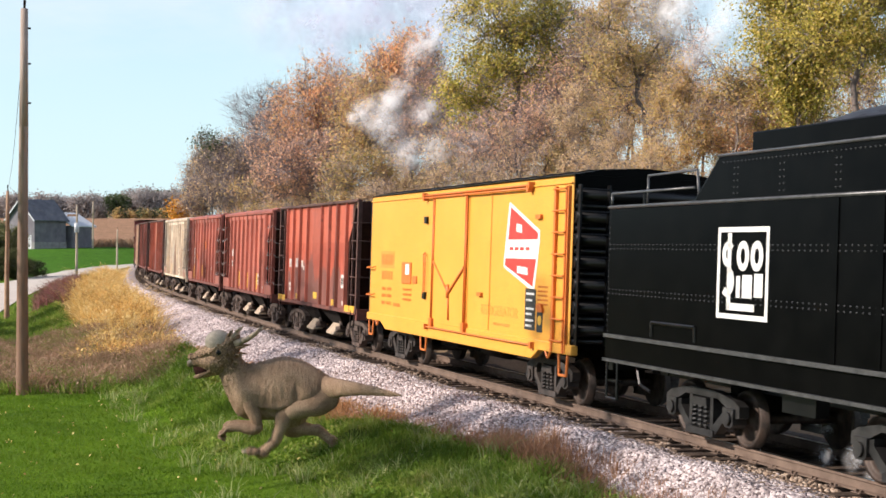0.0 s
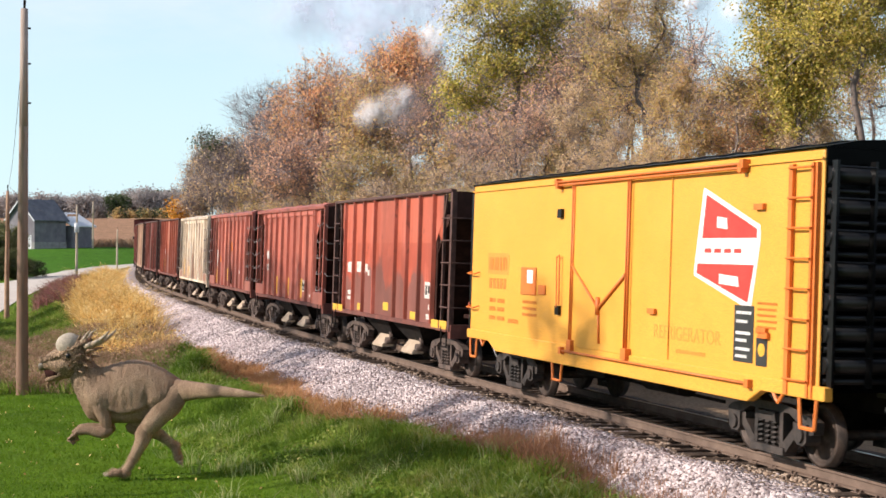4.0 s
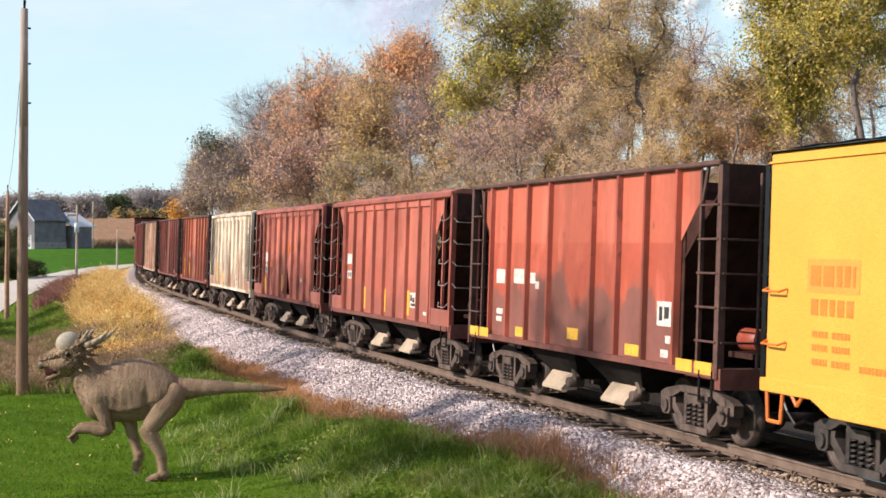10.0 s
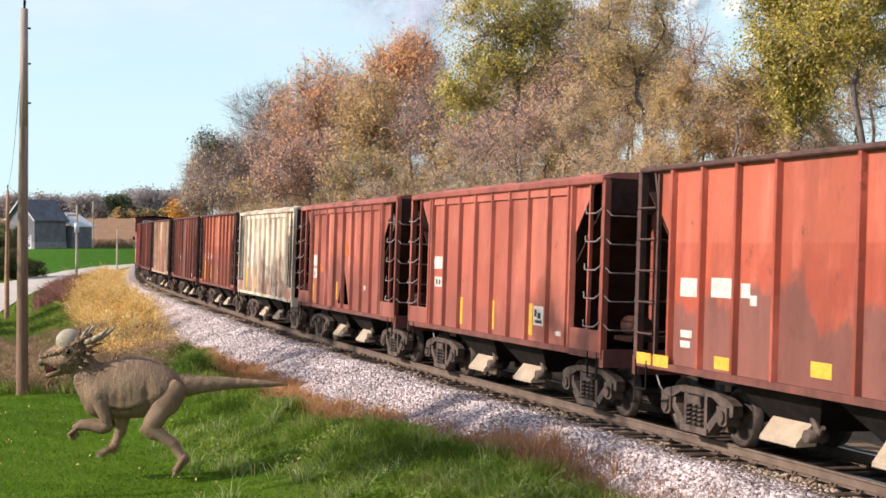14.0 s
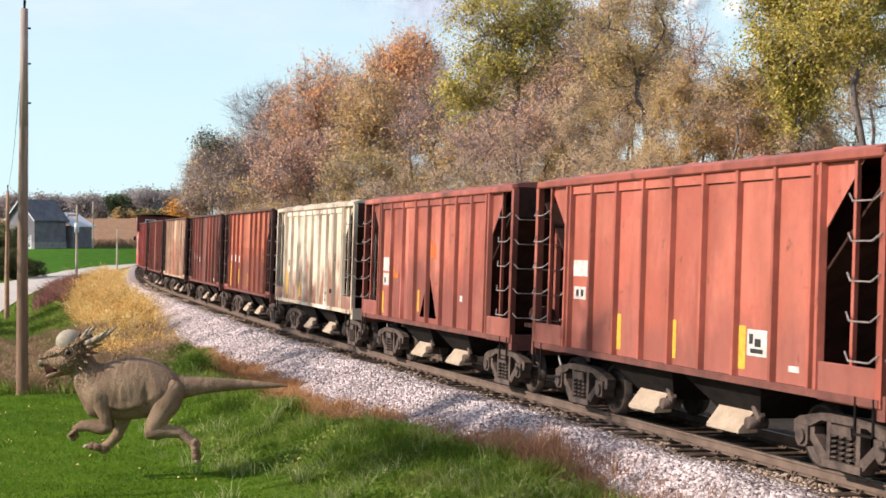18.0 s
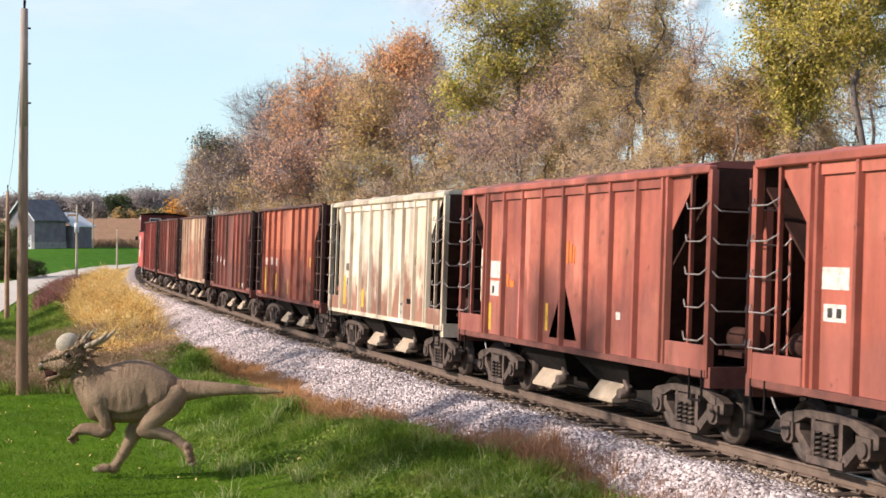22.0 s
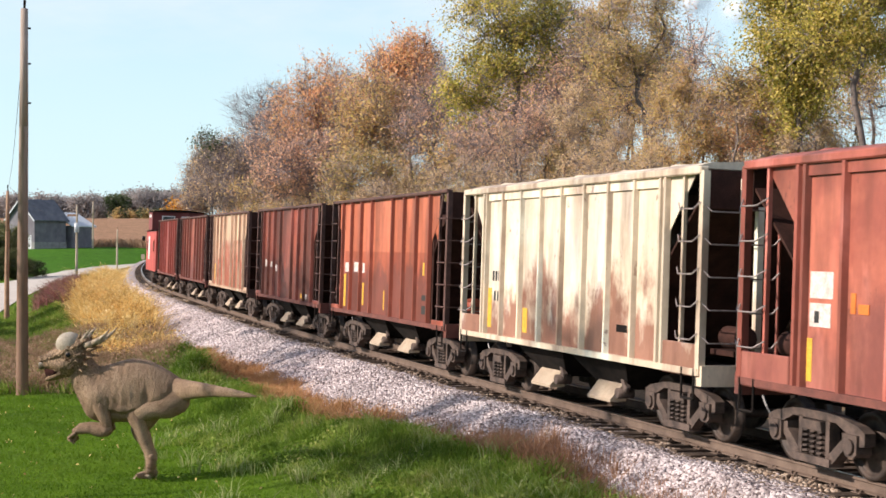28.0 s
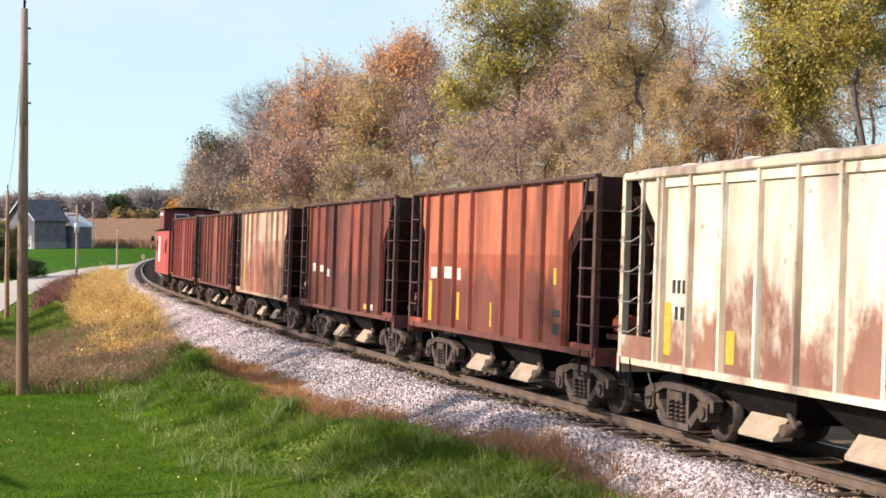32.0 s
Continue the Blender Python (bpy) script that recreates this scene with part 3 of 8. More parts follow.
def car_pose(s, half):
    a, b = on_line(s - half), on_line(s + half)
    x = (a - b).normalized()
    h = float(np.interp(s, GRID_S, LINE_TH))
    n = Vector((-math.sin(h), math.cos(h), 0))
    up = (Vector((0, 0, 1)) - n * BANK).normalized()
    y = up.cross(x).normalized()
    z = x.cross(y)
    mid = (a + b) / 2
    m = Matrix.Identity(4)
    m.col[0], m.col[1], m.col[2], m.col[3] = (*x, 0), (*y, 0), (*z, 0), (*mid, 1)
    return m


@functools.lru_cache(None)
def wheelset_mesh(r):
    sh = Shape()
    for side in (-1, 1):
        m = Matrix.Translation((0, side * 0.755, 0)) @ Matrix.Rotation(0 if side < 0 else math.pi, 4, "Z")
        sh.lathe([(0.05, -0.09), (0.12, -0.085), (0.14, -0.05), (r * 0.72, -0.02), (r - 0.065, -0.025), (r - 0.06, -0.068), (r, -0.066), (r + 0.004, 0.03), (r + 0.028, 0.045), (r + 0.026, 0.062), (r - 0.05, 0.066), (0.1, 0.04), (0.08, 0.1)], 28, m)
    sh.rod((0, -0.98, 0), (0, 0.98, 0), 0.07, 12)
    for side in (-1, 1):
        sh.rod((0, side * 0.93, 0), (0, side * 1.08, 0), 0.1, 12)
        for a in range(3):
            c = math.radians(120 * a)
            sh.rod((0.055 * math.cos(c), side * 1.08, 0.055 * math.sin(c)), (0.055 * math.cos(c), side * 1.1, 0.055 * math.sin(c)), 0.018, 6)
    return sh.mesh("wheelset", MAT_WHEEL)


@functools.lru_cache(None)
def sideframe_mesh(wb, side, mat):
    """Cast side frame with its two triangular windows and the spring window between."""
    h = wb / 2
    y0, y1 = side * 0.93, side * 1.09
    sh = Shape()
    top = [(-h - 0.25, 0.46), (-h - 0.25, 0.62), (-h - 0.1, 0.69), (-0.55, 0.77), (-0.3, 0.79), (0.3, 0.79), (0.55, 0.77), (h + 0.1, 0.69), (h + 0.25, 0.62), (h + 0.25, 0.46), (h + 0.15, 0.44), (h + 0.1, 0.56), (h - 0.14, 0.58), (0.5, 0.68), (-0.5, 0.68), (-h + 0.14, 0.58), (-h - 0.1, 0.56), (-h - 0.15, 0.44)]
    sh.prism(top, "y", y0, y1)
    for d in (-1, 1):
        sh.prism([(d * (h - 0.13), 0.56), (d * (h - 0.13), 0.42), (d * 0.44, 0.15), (d * 0.3, 0.15), (d * 0.34, 0.25), (d * (h - 0.24), 0.49), (d * (h - 0.24), 0.58)], "y", y0, y1)
        sh.prism([(d * 0.29, 0.18), (d * 0.37, 0.16), (d * 0.36, 0.7), (d * 0.27, 0.7)], "y", y0, y1)
        sh.prism([(d * (h - 0.14), 0.35), (d * (h - 0.08), 0.3), (d * (h + 0.08), 0.3), (d * (h + 0.14), 0.35), (d * (h + 0.14), 0.58), (d * (h - 0.14), 0.58)], "y", side * 0.9, side * 1.13)
        sh.rod((d * h, side * 1.13, 0.43), (d * h, side * 1.17, 0.43), 0.095, 12)
    sh.prism([(-0.42, 0.1), (0.42, 0.1), (0.42, 0.2), (-0.42, 0.2)], "y", side * 0.9, side * 1.12)
    sh.prism([(-0.25, 0.54), (0.25, 0.54), (0.22, 0.66), (-0.22, 0.66)], "y", side * 0.85, side * 1.14)
    return sh.mesh("side_frame", mat)


@functools.lru_cache(None)
def spring_mesh(side, mat):
    sh = Shape()
    for cx in (-0.17, 0.0, 0.17):
        pts = []
        for i in range(41):
            a = i / 40 * 2 * math.pi * 5
            pts.append((cx + 0.072 * math.cos(a), side * 1.05 + 0.072 * math.sin(a), 0.2 + 0.34 * i / 40))
        sh.pipe(pts, 0.021, 4)
    return sh.mesh("spring", mat)


@functools.lru_cache(None)
def bolster_mesh(wb):
    sh = Shape().box(-0.2, 0.2, -1.0, 1.0, 0.45, 0.7).box(-0.35, 0.35, -0.4, 0.4, 0.68, 0.8)
    for d in (-1, 1):
        sh.box(d * wb / 4 - 0.06, d * wb / 4 + 0.06, -0.85, 0.85, 0.33, 0.45)
        for y in (-0.78, 0.78):
            sh.box(d * (wb / 2 - 0.56) - 0.05, d * (wb / 2 - 0.56) + 0.05, y - 0.06, y + 0.06, 0.28, 0.58)
    return sh.mesh("bolster", MAT_GRIME)


def add_truck(car, x, wb=1.77, r=0.43, mat=None):
    mat = mat or MAT_TRUCK
    tr = part("truck", bolster_mesh(wb), MAT_GRIME, car, "dusty cast-steel wheel truck", Matrix.Translation((x, 0, 0)))
    for side in (-1, 1):
        part("side_frame", sideframe_mesh(wb, side, mat), mat, tr)
        part("spring", spring_mesh(side, mat), mat, tr)
    for d in (-1, 1):
        w = part("wheelset", wheelset_mesh(r), MAT_WHEEL, tr, m=Matrix.Translation((d * wb / 2, 0, r)))
        WHEELS.append((w, Matrix.Translation((d * wb / 2, 0, r)), r))
    return tr


def coupler(sh, x, d):
    sh.box(min(x, x + d * 0.5), max(x, x + d * 0.5), -0.09, 0.09, 0.78, 0.95)
    sh.box(min(x + d * 0.42, x + d * 0.7), max(x + d * 0.42, x + d * 0.7), -0.16, 0.13, 0.72, 1.02)
    return sh


def bar_marks(parent, name, mat, x0, x1, z0, z1, y, rows=1, rng=None, letters=True):
    """Plain bars of the size of a line of lettering."""
    rng = rng or random.Random(1)
    sh = Shape()
    hh = (z1 - z0) / rows
    for k in range(rows):
        x = x0
        while x < x1 - 0.02:
            w = rng.uniform(0.6, 1.3) * hh * 0.5
            if not letters:
                w = x1 - x0
            sh.box(x, min(x + w, x1), y - 0.004, y, z0 + k * hh + hh * 0.15, z0 + k * hh + hh * 0.85)
            x += w + hh * 0.16
    return part(name, sh, mat, parent)


def make_hopper(s, length, top, skins, label, roofed, seed, marks, notch=False):
    """Ribbed two-bay hopper car. skins: side, rib and end materials. Open cars have a double-width middle panel."""
    skin, rib_mat, end_mat = skins
    paint_dark = "cream" not in label
    car = thing("hopper_car", label, "railway car", group="hopper cars of the freight train")
    L = length / 2
    sill, eave, hw = 1.12, top, 1.5
    post_mat = rib_mat if roofed else MAT_POST
    rung_mat = MAT_RUNG if roofed else MAT_POST
    end = 3.92 if roofed else 4.0
    if roofed:
        xs = [-end + 2 * end * i / 8 for i in range(9)]
    else:
        xs = [-end - 0.1, -3.15, -2.15, -1.1, 0.8, 1.8, 2.8, end - 0.15]
    for side in (-1, 1):
        y0, y1 = side * (hw - 0.085), side * (hw - 0.075)
        for i in range(len(xs) - 1):
            a, b = xs[i], xs[i + 1]
            if notch and i == 3:
                out = [(a, sill), (a, eave), (b, eave), (b, sill + 1.2), (b - 0.62, sill + 0.12), (b, sill + 0.12), (b, sill)]
            elif notch and i == 4:
                out = [(b, sill), (b, eave), (a, eave), (a, sill + 1.2), (a + 0.62, sill + 0.12), (a, sill + 0.12), (a, sill)]
            else:
                out = [(a, sill), (b, sill), (b, eave), (a, eave)]
            part("side_panel", Shape().prism(out, "y", y0, y1), skin, car)
        for d, e in ((-1, xs[0]), (1, xs[-1])):
            if roofed:
                out = [(e, eave - 1.05), (e + d * 0.92, eave - 0.06), (e + d * 0.92, eave), (e, eave)]
            else:
                out = [(e, eave - 1.15), (e + d * 0.62, eave - 0.5), (e + d * 0.62, eave), (e, eave)]
            part("corner_gusset", Shape().prism(out, "y", y0, y1), skin, car)
        for i, x in enumerate(xs):
            w = 0.065
            for o in ((-0.07, 0.1) if roofed and i in (0, len(xs) - 1) else (0.0,)):
                sh = Shape().prism([(x + o - w, y0), (x + o - w * 0.5, side * (hw + 0.008)), (x + o + w * 0.5, side * (hw + 0.008)), (x + o + w, y0)], "z", sill - 0.03, eave)
                part("rib", sh, rib_mat, car)
        ya, yb = sorted((side * (hw - 0.12), side * (hw + 0.03)))
        soften(part("top_chord", Shape().box(-L + 0.03, L - 0.03, ya, yb, eave - 0.05 if roofed else eave - 0.01, eave + 0.07), rib_mat if roofed else post_mat, car), 0.02)
        ya, yb = sorted((side * (hw - 0.14), side * (hw + 0.015)))
        part("side_sill", Shape().box(-L, L, ya, yb, sill - 0.1, sill - 0.0), MAT_SILL if paint_dark else rib_mat, car)
        if roofed:
            part("panel_head", Shape().box(-end, end, *sorted((side * (hw - 0.08), side * (hw - 0.03))), eave - 0.2, eave - 0.05), skin, car)
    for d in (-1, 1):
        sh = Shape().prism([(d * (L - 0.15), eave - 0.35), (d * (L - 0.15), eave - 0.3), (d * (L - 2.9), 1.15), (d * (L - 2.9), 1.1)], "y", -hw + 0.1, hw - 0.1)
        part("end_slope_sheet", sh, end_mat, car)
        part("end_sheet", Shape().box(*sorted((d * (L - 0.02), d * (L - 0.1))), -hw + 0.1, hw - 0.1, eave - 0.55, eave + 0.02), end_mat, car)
        for y in (-hw + 0.05, hw - 0.05):
            part("corner_post", Shape().box(d * (L - 0.02) - 0.06, d * (L - 0.02) + 0.06, y - 0.055, y + 0.055, sill - 0.1, eave), post_mat, car)
            x = d * (L - 0.62)
            part("ladder_post", Shape().box(x - 0.028, x + 0.028, y - 0.03, y + 0.03, sill, eave - 0.05), post_mat, car)
            if not roofed:
                part("brace", Shape().rod((x, y, eave - 0.55), (x + d * 0.16, y, eave), 0.03, 5), post_mat, car)
        for y in (-0.5, 0.5):
            part("end_post", Shape().box(d * (L - 0.06) - 0.05, d * (L - 0.06) + 0.05, y - 0.05, y + 0.05, sill, eave - 0.5), post_mat, car)
        part("end_sill", Shape().box(d * L - 0.12, d * L + 0.1, -hw + 0.02, hw - 0.02, sill - 0.25, sill + 0.05), MAT_SILL if paint_dark else post_mat, car)
        for y in (-hw, hw):
            ya, yb = sorted((y, y - math.copysign(0.07, y)))
            plate = Shape().box(*sorted((d * (L + 0.02), d * (abs(xs[0]) + 0.16))), ya, yb, sill - 0.12, sill + (0.36 if roofed else 0.1))
            soften(part("bolster_plate", plate, skin if roofed else rib_mat, car), 0.015)
            if seed == 0 and y < 0:
                for o in (0.1, 0.68):
                    part("yellow_pad", Shape().box(*sorted((d * (L - o), d * (L - o - 0.5))), -hw - 0.016, -hw - 0.006, sill - 0.06, sill + 0.12), MAT_MARK, car)
        for y in (-hw - 0.01, hw + 0.01):
            n = 5
            for k in range(n):
                z = sill + 0.42 + k * (eave - sill - 0.5) / n
                sh = Shape()
                if roofed:
                    sh.pipe([(d * (L - 0.02), y, z + 0.1), (d * (L - 0.1), y * 1.05, z), (d * (L - 0.52), y * 1.05, z), (d * (L - 0.7), y, z + 0.1)], 0.012, 5)
                else:
                    sh.pipe([(d * (L - 0.02), y, z), (d * (L - 0.62), y, z)], 0.018, 5)
                part("rung", sh, rung_mat, car)
                sh = Shape()
                if roofed:
                    sh.pipe([(d * (L + 0.03), y * 0.97, z + 0.06), (d * (L + 0.1), y * 0.92, z - 0.04), (d * (L + 0.1), y * 0.62, z - 0.04), (d * (L + 0.03), y * 0.58, z + 0.06)], 0.012, 5)
                else:
                    sh.pipe([(d * (L + 0.06), y * 0.97, z), (d * (L + 0.06), y * 0.35, z)], 0.018, 5)
                part("rung", sh, rung_mat, car)
            part("ladder_rail", Shape().rod((d * (L + 0.06), y * 0.58, sill), (d * (L + 0.06), y * 0.58, eave - 0.1), 0.025, 5), post_mat, car)
            sh = Shape().pipe([(d * (L - 0.08), y, sill), (d * (L - 0.08), y, sill - 0.45), (d * (L - 0.45), y, sill - 0.45), (d * (L - 0.45), y, sill)], 0.02, 5)
            part("step", sh, MAT_GRIME, car)
        sh = Shape().rod((d * (L + 0.06), -0.72, sill + 0.45), (d * (L - 0.5), -0.72, sill + 0.45), 0.17, 14)
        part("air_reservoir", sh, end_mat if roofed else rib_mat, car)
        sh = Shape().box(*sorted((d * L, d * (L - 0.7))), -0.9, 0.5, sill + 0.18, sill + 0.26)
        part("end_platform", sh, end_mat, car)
        part("coupler", coupler(Shape(), d * (L - 0.05), d), MAT_GRIME, car)
        part("air_hose", Shape().pipe([(d * (L + 0.1), -0.5, 0.85), (d * (L + 0.3), -0.5, 0.6), (d * (L + 0.45), -0.45, 0.42), (d * (L + 0.62), -0.4, 0.5)], 0.025, 6), MAT_BLACK, car)
    part("centre_sill", Shape().box(-L + 0.1, L - 0.1, -0.17, 0.17, 0.75, 1.05), MAT_GRIME, car)
    for cx in (-1.3, 1.3):
        sh = Shape()
        v = [(cx - 1.25, -1.38, 1.1), (cx + 1.25, -1.38, 1.1), (cx + 1.25, 1.38, 1.1), (cx - 1.25, 1.38, 1.1), (cx - 0.55, -0.95, 0.5), (cx + 0.55, -0.95, 0.5), (cx + 0.55, 0.95, 0.5), (cx - 0.55, 0.95, 0.5)]
        sh.add(v, [(3, 2, 1, 0), (4, 5, 6, 7), (0, 1, 5, 4), (1, 2, 6, 5), (2, 3, 7, 6), (3, 0, 4, 7)])
        part("discharge_bay", sh, MAT_GRIME, car)
        for side in (-1, 1):
            sh = Shape()
            ya, yb = side * 0.96, side * 1.24
            v = [(cx - 0.5, ya, 0.66), (cx + 0.5, ya, 0.66), (cx + 0.46, yb, 0.33), (cx - 0.46, yb, 0.33), (cx - 0.5, ya, 0.3), (cx + 0.5, ya, 0.3), (cx + 0.46, yb, 0.28), (cx - 0.46, yb, 0.28)]
            sh.add(v, [(0, 1, 2, 3), (4, 5, 6, 7), (0, 1, 5, 4), (1, 2, 6, 5), (2, 3, 7, 6), (3, 0, 4, 7)])
            part("chute", sh, MAT_CHUTE, car, "pale bare-metal discharge chute")
            part("gate_frame", Shape().box(cx - 0.45, cx + 0.45, min(ya, side * 1.1), max(ya, side * 1.1), 0.74, 0.86), MAT_TRUCK, car)
            sh = Shape().rod((cx + 0.55, side * 1.05, 0.66), (cx + 0.8, side * 1.1, 0.5), 0.05, 6).rod((cx + 0.8, side * 1.1, 0.5), (cx + 0.95, side * 1.15, 0.6), 0.035, 6).rod((cx + 0.62, side * 0.9, 0.45), (cx + 0.62, side * 1.2, 0.45), 0.09, 8)
            part("gate_gear", sh, MAT_TRUCK, car)
    for d in (-1, 1):
        add_truck(car, d * (L - 1.3))
    if roofed:
        pts = [(-hw - 0.01, eave + 0.07), (-hw + 0.3, eave + 0.15), (0, eave + 0.2), (hw - 0.3, eave + 0.15), (hw + 0.01, eave + 0.07), (hw - 0.2, eave + 0.05), (-hw + 0.2, eave + 0.05)]
        part("roof", Shape().prism(pts, "x", -L + 0.25, L - 0.25), rib_mat, car)
        for i in range(5):
            x = -L + 1.5 + i * (2 * L - 3.0) / 4
            for y in (-0.95, 0.95):
                sh = Shape().lathe([(0.27, eave + 0.1), (0.28, eave + 0.15), (0.22, eave + 0.175), (0.0, eave + 0.185)], 14, Matrix.Translation((x, y, 0)), "z")
                part("hatch", sh, skin, car)
        part("running_board", Shape().box(-L, L, -0.3, 0.3, eave + 0.2, eave + 0.23), end_mat, car)
    else:
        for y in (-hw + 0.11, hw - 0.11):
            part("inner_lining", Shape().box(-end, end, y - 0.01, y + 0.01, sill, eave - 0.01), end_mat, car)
        for i in range(3):
            x = (i - 1) * L * 0.5
            part("cross_tie", Shape().box(x - 0.06, x + 0.06, -hw + 0.12, hw - 0.12, eave - 0.25, eave - 0.1), end_mat, car)
    for kind, x0, x1, z0, z1 in marks:
        mat = {"w": MAT_STENCIL, "y": MAT_MARK, "k": MAT_BLACKPAINT, "o": MAT_ORANGE, "b": MAT_GRIME}[kind]
        nm = {"w": "stencil_patch", "y": "yellow_stripe", "k": "stencil_bar", "o": "orange_scrawl", "b": "primer_bar"}[kind]
        yy = -hw + (0.064 if kind in "ko" else 0.07)
        part(nm, Shape().box(x0, x1, yy, -hw + 0.076, z0, z1), mat, car)
    MOVERS.append((car, s, L - 1.3))
    return car


# colour, raggedness, level and strength of the primer showing low on each car
PRIMER = {1: ((0.15, 0.062, 0.05), 2.6, 3.35, 0.9, 0.2), 2: ((0.21, 0.075, 0.06), 3.0, 3.05, 0.6, 0.6), 3: ((0.12, 0.045, 0.04), 4.6, 4.2, 0.55, 0.6), 4: ((0.2, 0.075, 0.045), 4.6, 3.95, 0.9, 0.6), 5: ((0.11, 0.036, 0.028), 3.4, 3.75, 0.85, 0.35), 6: ((0.09, 0.03, 0.026), 3.4, 3.9, 0.85, 0.3), 7: ((0.3, 0.075, 0.04), 3.6, 3.95, 0.9, 0.25), 8: ((0.11, 0.035, 0.03), 3.4, 3.7, 0.8, 0.6)}
BAND = {1: (2.95, (0.44, 0.105, 0.06)), 5: (2.72, (0.5, 0.145, 0.075)), 7: (3.0, (0.66, 0.47, 0.31))}


def hue(name, paint, fresh, rust, amount, k):
    side = painted_steel(name + "_side", paint, fresh, rust, amount, (k * 3.7, k * 1.3, k * 2.1), PRIMER.get(k), BAND.get(k))
    rib = painted_steel(name + "_rib", tuple(c * 0.8 for c in paint), paint, rust, min(1.0, amount + 0.15), (k * 1.7, k * 5.3, k))
    return side, rib


RUST = (0.13, 0.045, 0.028)
FLEET = [
    # s, length, top, paint, fresh, rust amount, roofed, label
    (9.33, 10.4, 4.08, (0.36, 0.072, 0.040), (0.42, 0.092, 0.05), 0.25, False, "faded red open hopper car with brown primer patches"),
    (21.23, 10.75, 4.02, (0.4, 0.105, 0.07), (0.44, 0.13, 0.085), 0.15, True, "brick-red covered hopper car with white stencil patches"),
    (33.2, 10.75, 4.02, (0.34, 0.092, 0.064), (0.46, 0.14, 0.09), 0.4, True, "rust-streaked red covered hopper car with triangular side openings"),
    (44.95, 10.4, 4.02, (0.71, 0.59, 0.44), (0.77, 0.67, 0.53), 0.34, True, "cream covered hopper car stained with rust"),
    (56.42, 10.4, 4.08, (0.3, 0.065, 0.034), (0.36, 0.09, 0.045), 0.5, False, "orange-red open hopper car with brown staining"),
    (68.2, 10.4, 4.08, (0.2, 0.045, 0.03), (0.3, 0.075, 0.045), 0.65, False, "dark rusty-red open hopper car"),
    (80.5, 10.3, 4.08, (0.62, 0.42, 0.29), (0.46, 0.16, 0.1), 0.45, False, "peeling cream and orange open hopper car"),
    (92.1, 10.3, 4.08, (0.2, 0.045, 0.03), (0.3, 0.08, 0.045), 0.65, False, "dark rusty hopper car with orange streaks"),
    (103.7, 10.3, 4.08, (0.28, 0.055, 0.042), (0.32, 0.07, 0.05), 0.3, False, "dull red open hopper car"),
]
SIGN = [("w", 3.2, 3.7, 1.68, 2.06), ("k", 3.28, 3.38, 1.76, 1.98), ("k", 3.45, 3.6, 1.8, 1.98)]
